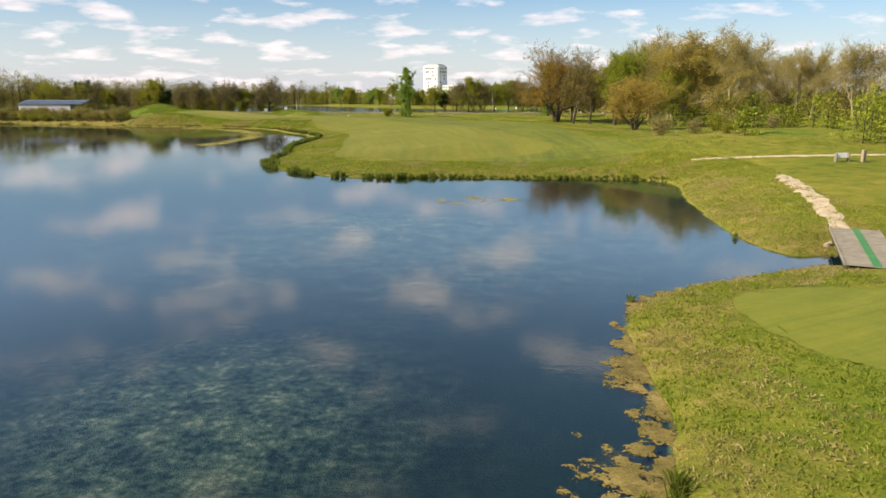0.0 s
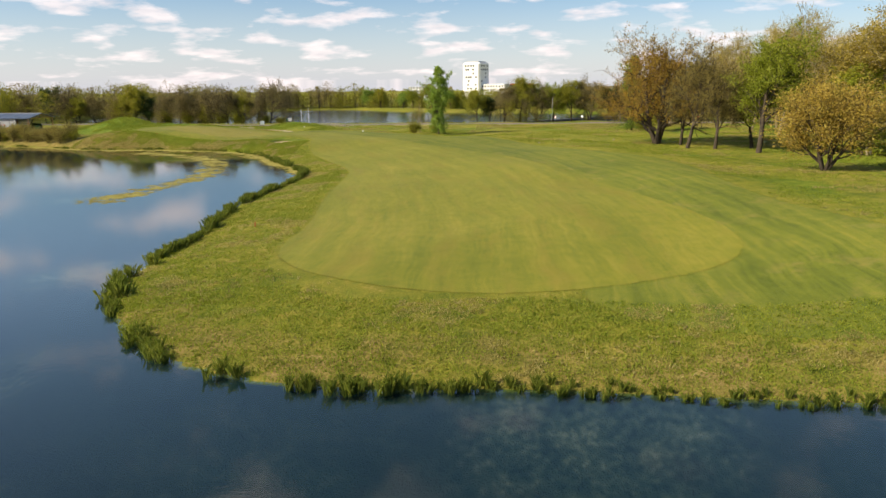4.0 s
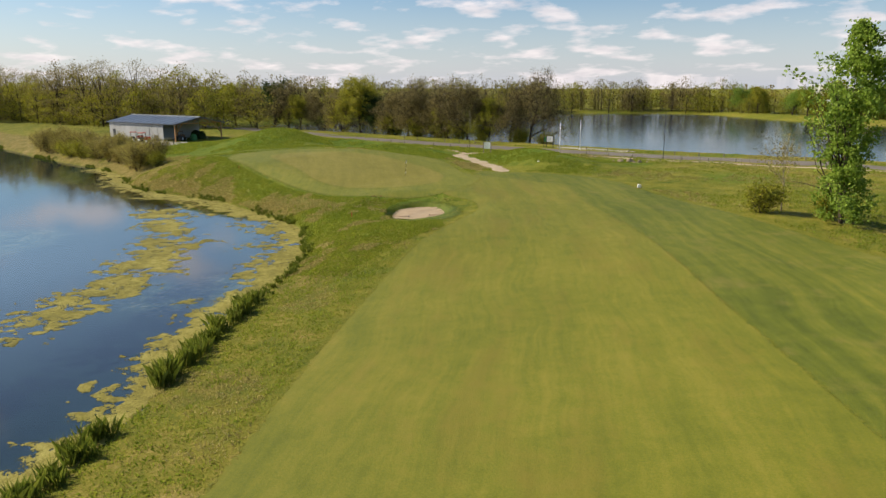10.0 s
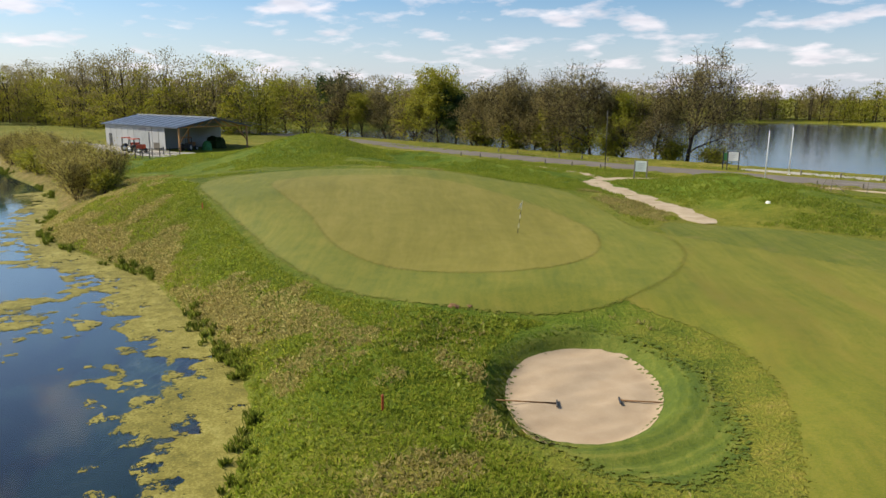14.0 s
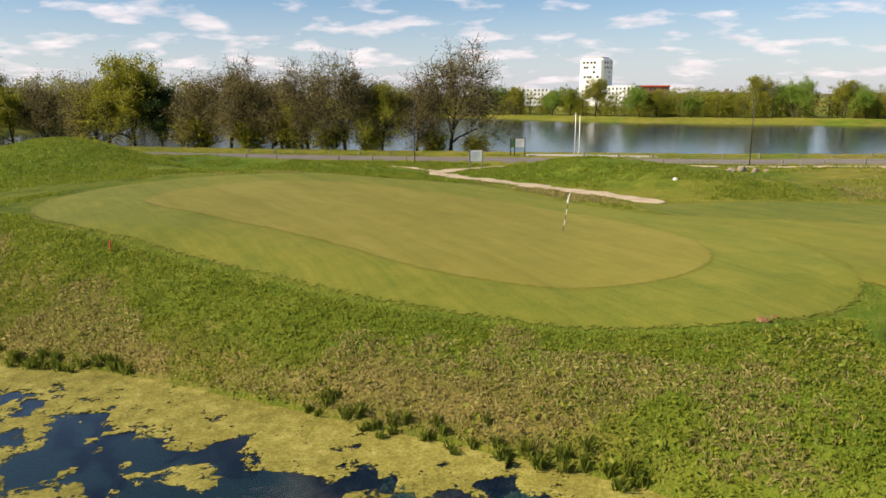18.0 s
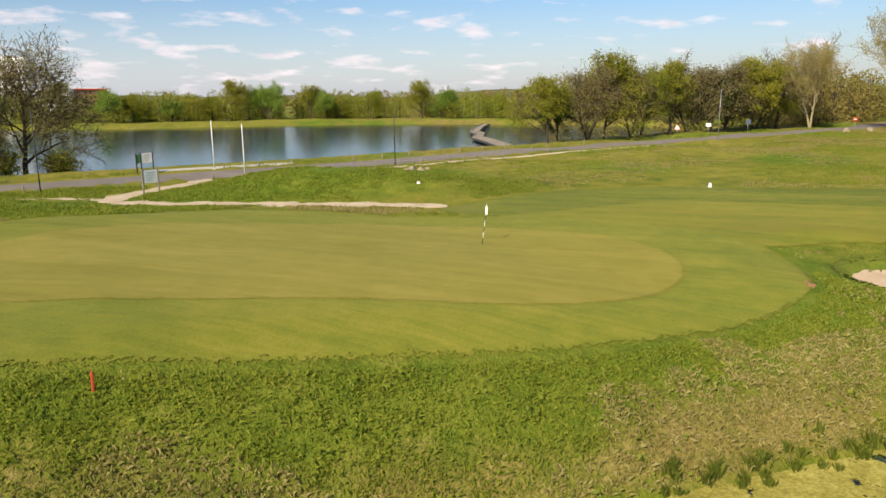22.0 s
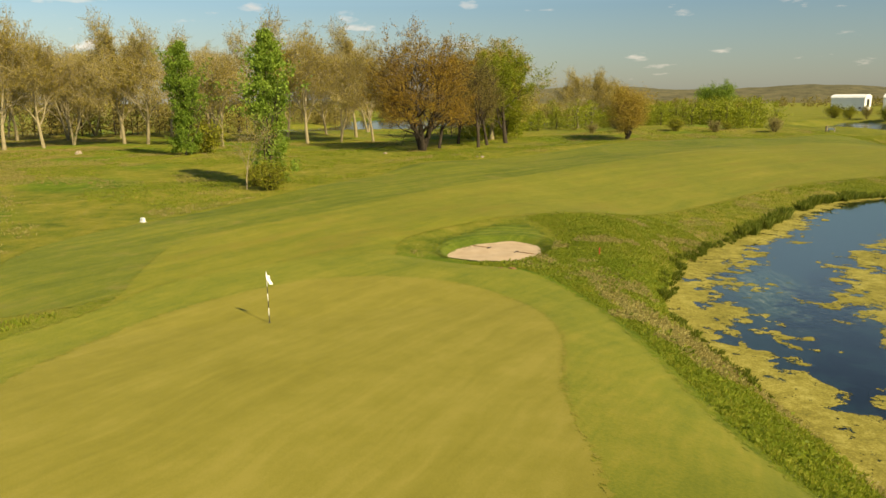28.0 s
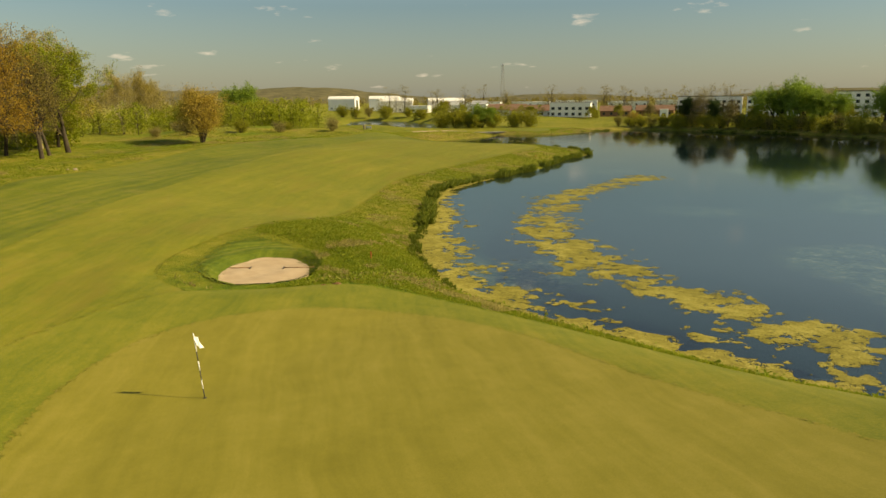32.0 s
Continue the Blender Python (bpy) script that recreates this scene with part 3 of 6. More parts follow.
def inside_distance(ring, x, y):
    """Signed distance to a closed outline: negative inside."""
    x, y = np.asarray(x, float), np.asarray(y, float)
    best, odd = np.full(x.shape, 1e18), np.zeros(x.shape, bool)
    for (ax, ay), (bx, by) in zip(ring, np.roll(ring, -1, 0)):
        dx, dy = bx - ax, by - ay
        t = np.clip(((x - ax) * dx + (y - ay) * dy) / (dx * dx + dy * dy + 1e-12), 0, 1)
        best = np.minimum(best, (x - ax - t * dx) ** 2 + (y - ay - t * dy) ** 2)
        cross = ((ay > y) != (by > y)) & (x < (bx - ax) * (y - ay) / (by - ay + 1e-12) + ax)
        odd ^= cross
    return np.where(odd, -1, 1) * np.sqrt(best)


RINGS = {k: smooth_ring(v) for k, v in (("pond", POND), ("lake", LAKE), ("creek", CREEK), ("pond_east", POND_EAST), ("fairway", FAIRWAY), ("fringe", FRINGE), ("green", GREEN), ("bunker", BUNKER), ("tee", TEE), ("semi", SEMI), ("surround", SURROUND))}
LAKE_Z = 0.3


PATH_LINE = [(-62.3, 255.6), (-66.5, 259.7), (-72, 264.3), (-77.6, 268.8), (-81.2, 271.6), (-82.2, 274.9), (-80.3, 277.7), (-76.4, 280.2), (-72.4, 283.2), (-71, 285.5)]


def line_distance(line, x, y):
    best = np.full(x.shape, 1e18)
    for (ax, ay), (bx, by) in zip(line[:-1], line[1:]):
        dx, dy = bx - ax, by - ay
        t = np.clip(((x - ax) * dx + (y - ay) * dy) / (dx * dx + dy * dy), 0, 1)
        best = np.minimum(best, (x - ax - t * dx) ** 2 + (y - ay - t * dy) ** 2)
    return np.sqrt(best)


def step(a, b, v):
    t = np.clip((v - a) / (b - a), 0, 1)
    return t * t * (3 - 2 * t)


def hump(x, y, cx, cy, rx, ry, turn=0.0):
    c, s = math.cos(radians(turn)), math.sin(radians(turn))
    u, v = ((x - cx) * c + (y - cy) * s) / rx, (-(x - cx) * s + (y - cy) * c) / ry
    return np.exp(-(u * u + v * v))


def wavy(x, y, size, seed):
    r = np.random.RandomState(seed)
    out = 0
    for k in range(6):
        a, ph = r.uniform(0, 6.28), r.uniform(0, 6.28)
        f = 6.28 / size * r.uniform(0.6, 1.8)
        out = out + np.sin((x * math.cos(a) + y * math.sin(a)) * f + ph)
    return out / 6


def ground_height(x, y, fine=True):
    x, y = np.asarray(x, float), np.asarray(y, float)
    d = inside_distance(RINGS["pond"], x, y)
    out = np.maximum(d, 0)
    near_green = step(198, 214, y) * step(-34, -50, x) * step(-140, -118, x)
    west = step(-104, -122, x)
    low = step(34, 12, x) * step(222, 198, y) * step(70, 80, y)
    run = 8 + 13 * low
    run = run * (1 - near_green) + 3.8 * near_green
    run = run * (1 - west) + 5 * west
    top = 2.95 - 0.15 * near_green
    tee = step(60, 42, y) * step(80, 60, x)
    top, run = top * (1 - tee) + 1.3 * tee, run * (1 - tee) + 4 * tee
    south = step(12, -8, y) * step(6, -14, x)
    top = top * (1 - south) + 2.0 * south
    land = 0.05 + top * (1 - np.exp(-out / run))
    # swells beside the fairway
    land = land + 1.0 * hump(x, y, 19, 160, 9, 45, 12) + 1.2 * hump(x, y, 40, 106, 12, 14) + 2.2 * hump(x, y, 64, 120, 20, 30) + 0.5 * hump(x, y, -10, 215, 12, 14, 30) * step(-18, -8, x)
    # mounds round the green and by the path
    land = land + 3.7 * hump(x, y, -115, 262, 8.5, 8, 15) + 0.6 * hump(x, y, -113, 253, 7, 7) + 1.3 * hump(x, y, -103, 272, 12, 4.2, -6) + 0.3 * hump(x, y, -88, 271, 9, 4, -5)
    land = land + 1.0 * hump(x, y, -127, 254, 8, 6, 20)
    land = land + 1.5 * hump(x, y, -67.5, 272.0, 7, 4.6, -30) + 1.0 * hump(x, y, -58, 267, 8, 5, -30)
    land = land + 0.35 * np.clip(wavy(x, y, 30, 3), -0.6, 1) * step(15, 40, d) * (1 - near_green)
    land = land + 0.8 * hump(x, y, -2, 175, 13, 46, 24)
    # the green tilts up towards the west
    land = land + 0.075 * np.clip(-69 - x, 0, 20) * step(1, 9, d) * step(-116, -100, x) * step(269, 256, y) * step(205, 215, y)
    # the sandy path runs in a shallow dip between the mounds
    land = land + 0.5 * hump(x, y, -60.5, 263.5, 5, 3.5, -30)
    dip = np.exp(-(line_distance(PATH_LINE, x, y) / 2.8) ** 2)
    land = land * (1 - dip) + 2.62 * dip
    # bunker bowl with a raised lip
    b = inside_distance(RINGS["bunker"], x, y)
    land = land - 0.65 * step(6, 0.6, b) - 0.45 * step(0.6, -0.2, b) + 0.1 * np.exp(-((b - 1.2) / 0.5) ** 2)
    if fine:
        rough = step(1, 3, d) * step(0, 2.5, np.minimum(np.minimum(inside_distance(RINGS["fairway"], x, y), inside_distance(RINGS["fringe"], x, y)), inside_distance(RINGS["semi"], x, y)))
        land = land + (0.09 * wavy(x, y, 3.3, 7) + 0.05 * wavy(x, y, 1.4, 8)) * rough
    far = step(320, 420, y) + step(120, 200, x) + step(-60, -160, y) + step(-280, -360, x)
    land = land * (1 - 0.4 * np.clip(far, 0, 1))
    z = np.where(d < 0, -0.02 - 0.55 * np.minimum(np.maximum(-d, 0), 6) ** 0.8, land)
    for key, level, reach in (("lake", LAKE_Z, 9), ("creek", LAKE_Z, 10), ("pond_east", LAKE_Z, 7)):
        dl = inside_distance(RINGS[key], x, y)
        k = step(0, reach, dl)
        z = np.where(d > 0, z * k + (1 - k) * (level + 0.2), z)
        z = np.where(dl < 0, level - 0.1 - np.minimum(np.maximum(-dl, 0), 8) * 0.2, z)
    return z


# ---- mesh helpers ----


def mesh_of(name, verts, faces, mat, smooth=False):
    """A mesh from arrays of places and equal-sided faces."""
    verts, faces = np.asarray(verts, np.float32), np.asarray(faces, np.int32)
    me = bpy.data.meshes.new(name)
    n, k = faces.shape
    me.vertices.add(len(verts))
    me.vertices.foreach_set("co", verts.ravel())
    me.loops.add(n * k)
    me.loops.foreach_set("vertex_index", faces.ravel())
    me.polygons.add(n)
    me.polygons.foreach_set("loop_start", np.arange(0, n * k, k, dtype=np.int32))
    me.polygons.foreach_set("use_smooth", np.full(n, smooth))
    me.update(calc_edges=True)
    me.materials.append(mat)
    return me


def part(name, data, parent=None, label="", at=None):
    ob = new(name, data)
    if parent is not None:
        ob.parent = parent
    if at is not None:
        ob.matrix_local = at if isinstance(at, Matrix) else Matrix.Translation(at)
    if label:
        ob["label"] = label
    return ob


def thing(name, at, label, category, group="", kind="", turn=0.0):
    ob = new(name)
    ob.empty_display_size = 0.3
    ob.matrix_world = pose(*at, 0, 0, turn)
    return tagged(ob, label, category, group, kind)


def box_arrays(sx, sy, sz, at=(0, 0, 0), bevel=0.0):
    """A box standing on its base, with chamfered upright and upper edges."""
    b = min(bevel, sx / 3, sy / 3, sz / 3)
    x, y = sx / 2, sy / 2
    if not b:
        v = [(i * x, j * y, k) for k in (0, sz) for i, j in ((-1, -1), (1, -1), (1, 1), (-1, 1))]
        f = [(3, 2, 1, 0), (4, 5, 6, 7), (0, 1, 5, 4), (1, 2, 6, 5), (2, 3, 7, 6), (3, 0, 4, 7)]
        return np.array(v) + at, f
    ring = [(-x + b, -y), (x - b, -y), (x, -y + b), (x, y - b), (x - b, y), (-x + b, y), (-x, y - b), (-x, -y + b)]
    v = [(p, q, 0) for p, q in ring] + [(p, q, sz - b) for p, q in ring] + [(p * (1 - b / x), q * (1 - b / y), sz) for p, q in ring]
    f = [(n + o, (n + 1) % 8 + o, (n + 1) % 8 + 8 + o, n + 8 + o) for o in (0, 8) for n in range(8)]
    f += [(16, 17, 18, 19), (16, 19, 20, 23), (20, 21, 22, 23), (3, 2, 1, 0), (7, 4, 3, 0), (7, 6, 5, 4)]
    return np.array(v) + at, f


def box(name, size, mat, at=(0, 0, 0), bevel=0.0):
    v, f = box_arrays(*size, at, bevel)
    return mesh_of(name, v, f, mat)


def rod_arrays(p, q, r0, r1, sides=8, caps=True):
    p, q = np.array(p, float), np.array(q, float)
    d = (q - p) / max(np.linalg.norm(q - p), 1e-9)
    a = np.cross(d, (0, 0, 1) if abs(d[2]) < 0.9 else (1, 0, 0))
    a /= np.linalg.norm(a)
    b = np.cross(d, a)
    t = np.linspace(0, 2 * np.pi, sides, endpoint=False)[:, None]
    o = np.cos(t) * a + np.sin(t) * b
    v = np.concatenate([p + r0 * o, q + r1 * o, [p], [q]])
    n = np.arange(sides)
    m = (n + 1) % sides
    f = np.stack([n, m, m + sides, n + sides], 1)
    if caps:
        f = np.concatenate([f, np.stack([m, n, np.full(sides, 2 * sides), np.full(sides, 2 * sides)], 1), np.stack([n + sides, m + sides, np.full(sides, 2 * sides + 1), np.full(sides, 2 * sides + 1)], 1)])
    return v, f


def merged(pieces):
    vs, fs, o = [], [], 0
    for v, f in pieces:
        vs.append(np.asarray(v, float))
        fs.append(np.asarray(f) + o)
        o += len(v)
    return np.concatenate(vs), np.concatenate(fs)


def rod(name, p, q, r0, r1, mat, sides=10):
    v, f = rod_arrays(p, q, r0, r1, sides)
    tri = np.concatenate([f[:sides][:, [0, 1, 2]], f[:sides][:, [0, 2, 3]], f[sides:][:, :3]])
    return mesh_of(name, v, tri, mat, True)


def height_at(x, y):
    return float(ground_height(np.array([x]), np.array([y]))[0])


# ---- ground, water ----


def steps_between(stops):
    """Grid lines with the given spacing inside each stretch."""
    out = []
    for a, b, d in stops:
        n = max(1, round((b - a) / d))
        out += list(np.linspace(a, b, n, endpoint=False))
    return np.array(out + [stops[-1][1]])


GX = steps_between([(-4000, -1200, 400), (-1200, -400, 80), (-400, -240, 20), (-240, -140, 3), (-140, -112, 1.1), (-112, -42, 0.55), (-42, 42, 0.9), (42, 130, 3), (130, 420, 12), (420, 1200, 80), (1200, 4000, 400)])
GY = steps_between([(-4000, -1200, 400), (-1200, -300, 80), (-300, -40, 12), (-40, 0, 4), (0, 100, 0.8), (100, 196, 1.0), (196, 275, 0.55), (275, 310, 1.0), (310, 420, 5), (420, 700, 15), (700, 1500, 80), (1500, 4500, 400)])


def build_ground():
    X, Y = np.meshgrid(GX, GY)
    Z = ground_height(X, Y)
    cut = np.full(X.shape, 9.0)
    for k in ("fairway", "fringe", "bunker", "tee", "semi"):
        cut = np.minimum(cut, inside_distance(RINGS[k], X, Y))
    Z = np.where(cut < -1.3, Z - 0.25, Z) - 0.35 * step(0.9, 0.3, inside_distance(RINGS["bunker"], X, Y))
    nx, ny = len(GX), len(GY)
    i = (np.arange(ny - 1)[:, None] * nx + np.arange(nx - 1)).ravel()
    me = mesh_of("ground", np.stack([X, Y, Z], -1).reshape(-1, 3), np.stack([i, i + 1, i + 1 + nx, i + nx], 1), M_GROUND, True)
    d = inside_distance(RINGS["pond"], X, Y)
    bank = step(9, 3, d) * step(-1, 0.5, d) * (0.6 - 0.3 * step(96, 104, Y) * step(210, 190, Y))
    bank = np.maximum(bank, 0.95 * step(11, 5, d) * step(-1, 1, d) * step(205, 218, Y) * step(-30, -48, X) * (0.2 + 0.8 * step(-58, -70, X)))
    meadow = 0.35 * step(250, 268, Y) * step(-60, -45, X) + 0.3 * step(25, 40, X) * step(90, 120, Y)
    dry = np.maximum(bank, meadow)
    lush = 2.0 * hump(X, Y, -121, 262, 19, 15, 15) + 1.5 * hump(X, Y, -100, 272, 22, 6, -6) + 1.6 * hump(X, Y, -68, 271, 12, 6, -30) + hump(X, Y, -60, 224, 7, 9) + 0.6 * hump(X, Y, -84, 227, 20, 3.5, -14)
    lush = lush + 0.9 * step(0.1, 0.5, wavy(X, Y, 34, 5)) * step(236, 246, Y) * step(-62, -48, X) + 0.8 * step(0.0, 0.4, wavy(X, Y, 26, 9)) * step(24, 34, X) * step(96, 110, Y) + 0.7 * hump(X, Y, 24, 16, 10, 12)
    lush = lush + 0.4 * np.exp(-(np.maximum(inside_distance(RINGS["fringe"], X, Y) - 0.5, 0) / 1.5) ** 2) + hump(X, Y, -128, 252, 12, 9)
    dry = dry * (1 - 0.8 * np.clip(lush, 0, 1)) * step(0.8, 4.0, inside_distance(RINGS["fringe"], X, Y))
    weed = step(0.15, 0.45, wavy(X, Y, 45, 21)) * step(70, 110, Y) * (d < 0)
    weed = np.maximum(weed, hump(X, Y, -6, 17.5, 7.5, 8.5) * 1.4 * (d < 0))
    weed = np.maximum(weed, hump(X, Y, -2, 64, 18, 9) * 1.1 * (d < 0))
    weed = np.maximum(weed, (0.05 + 0.35 * wavy(X, Y, 14, 31)) * step(58, 40, Y) * step(3, -5, X) * (d < -0.5))
    weed = np.maximum(weed, (0.75 + 0.5 * wavy(X, Y, 14, 31)) * hump(X, Y, 0, 55, 26, 17) * (d < -0.5))
    for key, v in (("dryness", dry), ("lush", np.clip(lush, 0, 1)), ("weed", np.clip(weed, 0, 1))):
        me.attributes.new(key, "FLOAT", "POINT").data.foreach_set("value", v.ravel().astype(np.float32))
    tagged(new("ground", me), "rough grass ground with dry weedy banks", "ground", kind="structure")


LANE = [(4, 60), (2, 95), (1, 120), (-5, 150), (-14, 180), (-27, 205), (-43, 230), (-56, 248), (-72, 264), (-90, 280)]


def lane_places(x, y):
    """Distance across and along the fairway's curving centre line."""
    p = np.array(LANE, float)
    for _ in range(3):
        q = np.stack([0.75 * p[:-1] + 0.25 * p[1:], 0.25 * p[:-1] + 0.75 * p[1:]], 1).reshape(-1, 2)
        p = np.concatenate([p[:1], q, p[-1:]])
    best, lane, run, s = np.full(x.shape, 1e18), np.zeros(x.shape), np.zeros(x.shape), 0.0
    for a, b in zip(p[:-1], p[1:]):
        d = b - a
        n = math.hypot(*d)
        t = np.clip(((x - a[0]) * d[0] + (y - a[1]) * d[1]) / n**2, 0, 1)
        far = np.hypot(x - a[0] - t * d[0], y - a[1] - t * d[1])
        side = np.sign((x - a[0]) * d[1] - (y - a[1]) * d[0])
        near = far < best
        best, lane, run = np.where(near, far, best), np.where(near, far * side, lane), np.where(near, s + t * n, run)
        s += n
    return lane, run


def zone(name, ring, mat, cell, lift, label, rim=None):
    """A mown or bare surface that follows the ground inside an outline, cut cleanly at its edge."""
    x0, y0, x1, y1 = ring[:, 0].min(), ring[:, 1].min(), ring[:, 0].max(), ring[:, 1].max()
    gx, gy = np.arange(x0 - cell, x1 + 2 * cell, cell), np.arange(y0 - cell, y1 + 2 * cell, cell)
    X, Y = np.meshgrid(gx, gy)
    D = inside_distance(ring, X, Y).ravel()
    P = np.stack([X.ravel(), Y.ravel()], 1)
    nx = len(gx)
    i = (np.arange(len(gy) - 1)[:, None] * nx + np.arange(nx - 1)).ravel()
    quads = np.stack([i, i + 1, i + 1 + nx, i + nx], 1)
    inner = D[quads] < 0
    whole = quads[inner.all(1)]
    tris = [whole[:, [0, 1, 2]], whole[:, [0, 2, 3]]]
    extra, known = [], {}

    def crossing(a, b):
        key = (min(a, b), max(a, b))
        if key not in known:
            t = D[a] / (D[a] - D[b])
            known[key] = len(P) + len(extra)
            extra.append(P[a] + (P[b] - P[a]) * t)
        return known[key]

    for q in quads[inner.any(1) & ~inner.all(1)]:
        loop = []
        for a, b in zip(q, np.roll(q, -1)):
            if D[a] < 0:
                loop.append(a)
            if (D[a] < 0) != (D[b] < 0):
                loop.append(crossing(a, b))
        tris.append(np.array([(loop[0], loop[k], loop[k + 1]) for k in range(1, len(loop) - 1)]).reshape(-1, 3))
    tris = np.concatenate(tris)
    P = np.concatenate([P, np.array(extra)])
    used = np.unique(tris)
    back = np.full(len(P), -1)
    back[used] = np.arange(len(used))
    x, y = P[used].T
    tris = back[tris]
    z = ground_height(x, y) + lift
    # a short skirt down into the ground closes the rim
    sides = np.concatenate([tris[:, [0, 1]], tris[:, [1, 2]], tris[:, [2, 0]]])
    key = np.sort(sides, 1)
    _, first_at, times = np.unique(key[:, 0] * len(x) + key[:, 1], return_index=True, return_counts=True)
    rims = sides[first_at[times == 1]]
    n = len(x)
    a, b = rims[:, 0], rims[:, 1]
    m = np.arange(len(rims))
    tris = np.concatenate([tris, np.stack([n + 4 * m, n + 4 * m + 1, n + 4 * m + 2], 1), np.stack([n + 4 * m, n + 4 * m + 2, n + 4 * m + 3], 1)])
    rim_at = np.stack([b, a, a, b], 1).ravel()
    x, y, z = np.r_[x, x[rim_at]], np.r_[y, y[rim_at]], np.r_[z, z[rim_at] - np.tile((0, 0, 0.12, 0.12), len(rims))]
    me = mesh_of(name, np.stack([x, y, z], 1), tris, mat, True)
    me.attributes.new("edge", "FLOAT", "POINT").data.foreach_set("value", (-inside_distance(ring if rim is None else rim, x, y)).astype(np.float32))
    lane, run = lane_places(x, y)
    for key, v in (("lane", lane), ("run", run), ("hem", -inside_distance(ring, x, y))):
        me.attributes.new(key, "FLOAT", "POINT").data.foreach_set("value", v.astype(np.float32))
    ob = new(name, me)
    return tagged(ob, label, name.replace("_", " "), kind="structure")


def strip(name, line, width, mat, lift, label, wobble=0.0, category="path"):
    """A path or road along a line, laid over the ground."""
    p = np.array(line, float)
    for _ in range(3):
        q = np.stack([0.75 * p[:-1] + 0.25 * p[1:], 0.25 * p[:-1] + 0.75 * p[1:]], 1).reshape(-1, 2)
        p = np.concatenate([p[:1], q, p[-1:]])
    s = np.r_[0, np.cumsum(np.hypot(*np.diff(p, axis=0).T))]
    n = max(8, int(s[-1] / 0.7))
    u = np.linspace(0, s[-1], n)
    p = np.stack([np.interp(u, s, p[:, 0]), np.interp(u, s, p[:, 1])], 1)
    t = np.gradient(p, axis=0)
    t /= np.linalg.norm(t, axis=1)[:, None]
    side = np.stack([-t[:, 1], t[:, 0]], 1)
    w = width / 2 * (1 + wobble * np.sin(u * 1.7) * np.sin(u * 0.63 + 1))
    w = w * np.minimum(1, np.minimum(np.arange(n) + 1.5, n - np.arange(n) + 0.5) / 4) if wobble else w
    rows = 6
    V = []
    for k in range(rows + 1):
        e = 2 * k / rows - 1
        x, y = (p + side * (w * e)[:, None]).T
        V.append(np.stack([x, y, ground_height(x, y, False) + lift * (1 if 0 < k < rows else -0.6)], 1))
    V = np.stack(V, 1)
    i = (np.arange(n - 1)[:, None] * (rows + 1) + np.arange(rows)).ravel()
    ob = new(name, mesh_of(name, V.reshape(-1, 3), np.stack([i, i + rows + 1, i + rows + 2, i + 1], 1), mat, True))
    return tagged(ob, label, category, kind="structure")


def sheet(name, ring, z, mat, label):
    """A water surface: one flat face inside an outline, reaching a little under the bank."""
    bm = bmesh.new()
    d = ring - np.roll(ring, 1, 0)
    nrm = np.stack([d[:, 1], -d[:, 0]], 1)
    nrm /= np.linalg.norm(nrm, axis=1)[:, None] + 1e-9
    area = np.sum(ring[:, 0] * np.roll(ring[:, 1], -1) - ring[:, 1] * np.roll(ring[:, 0], -1))
    p = ring + nrm * (0.5 if area > 0 else -0.5)
    face = bm.faces.new([bm.verts.new((x, y, z)) for x, y in p])
    bmesh.ops.triangulate(bm, faces=[face])
    me = bpy.data.meshes.new(name)
    bm.to_mesh(me)
    bm.free()
    me.materials.append(mat)
    if me.polygons[0].normal.z < 0:
        me.flip_normals()
    return tagged(new(name, me), label, "water", kind="structure")


build_ground()
sheet("water_pond", RINGS["pond"], 0.0, M_POND, "calm blue-green pond with reflections of the sky")
sheet("water_lake", RINGS["lake"], LAKE_Z, M_LAKE, "wide rippled blue lake behind the road")
sheet("water_creek", RINGS["creek"], LAKE_Z, M_LAKE, "narrow blue lake behind the plane trees")
sheet("water_pond_east", RINGS["pond_east"], LAKE_Z, M_LAKE, "small pond beyond the footbridge")
zone("semi_rough", RINGS["semi"], M_SEMI, 0.8, 0.01, "longer striped mown grass beside the fairway", RINGS["fairway"])
zone("fairway", RINGS["fairway"], M_FAIRWAY, 0.7, 0.022, "closely mown yellow-green golf fairway with faint mowing bands")
zone("fringe", RINGS["fringe"], M_FRINGE, 0.6, 0.036, "short mown apron round the putting green", RINGS["green"])
zone("putting_green", RINGS["green"], M_GREEN, 0.6, 0.05, "smooth golden-green putting surface")
zone("bunker_surround", RINGS["surround"], M_LUSH, 0.25, 0.04, "lush dark green grass mown in rings round the bunker", RINGS["bunker"])
zone("bunker", RINGS["bunker"], M_SAND, 0.25, 0.055, "oval bunker of raked pale sand")
zone("tee_ground", RINGS["tee"], M_TEE, 0.9, 0.02, "mown tee ground")
strip("road", [(-330, 300), (-260, 303), (-200, 302), (-150, 297), (-120, 292), (-95, 288.5), (-72, 288.3), (-50, 288), (-24, 288.3), (0, 289), (25, 288.5), (50, 288.5), (80, 291), (130, 301), (200, 315)], 6.6, M_ASPHALT, 0.06, "grey-brown asphalt road along the lake", category="road")
strip("sandy_path", PATH_LINE, 2.6, M_PATH, 0.05, "pale worn sandy footpath curving past the mound", 0.3)
strip("sandy_spur", [(-82, 275.5), (-88, 278.5), (-97, 281)], 1.4, M_PATH, 0.04, "thin worn strip of sandy path beside the road", 0.4)
strip("chalk_path", [(34.6, 44.5), (36, 50), (37.5, 56), (39, 63), (41.3, 74)], 1.9, M_PATH, 0.05, "white chalky path leading up from the footbridge", 0.3)
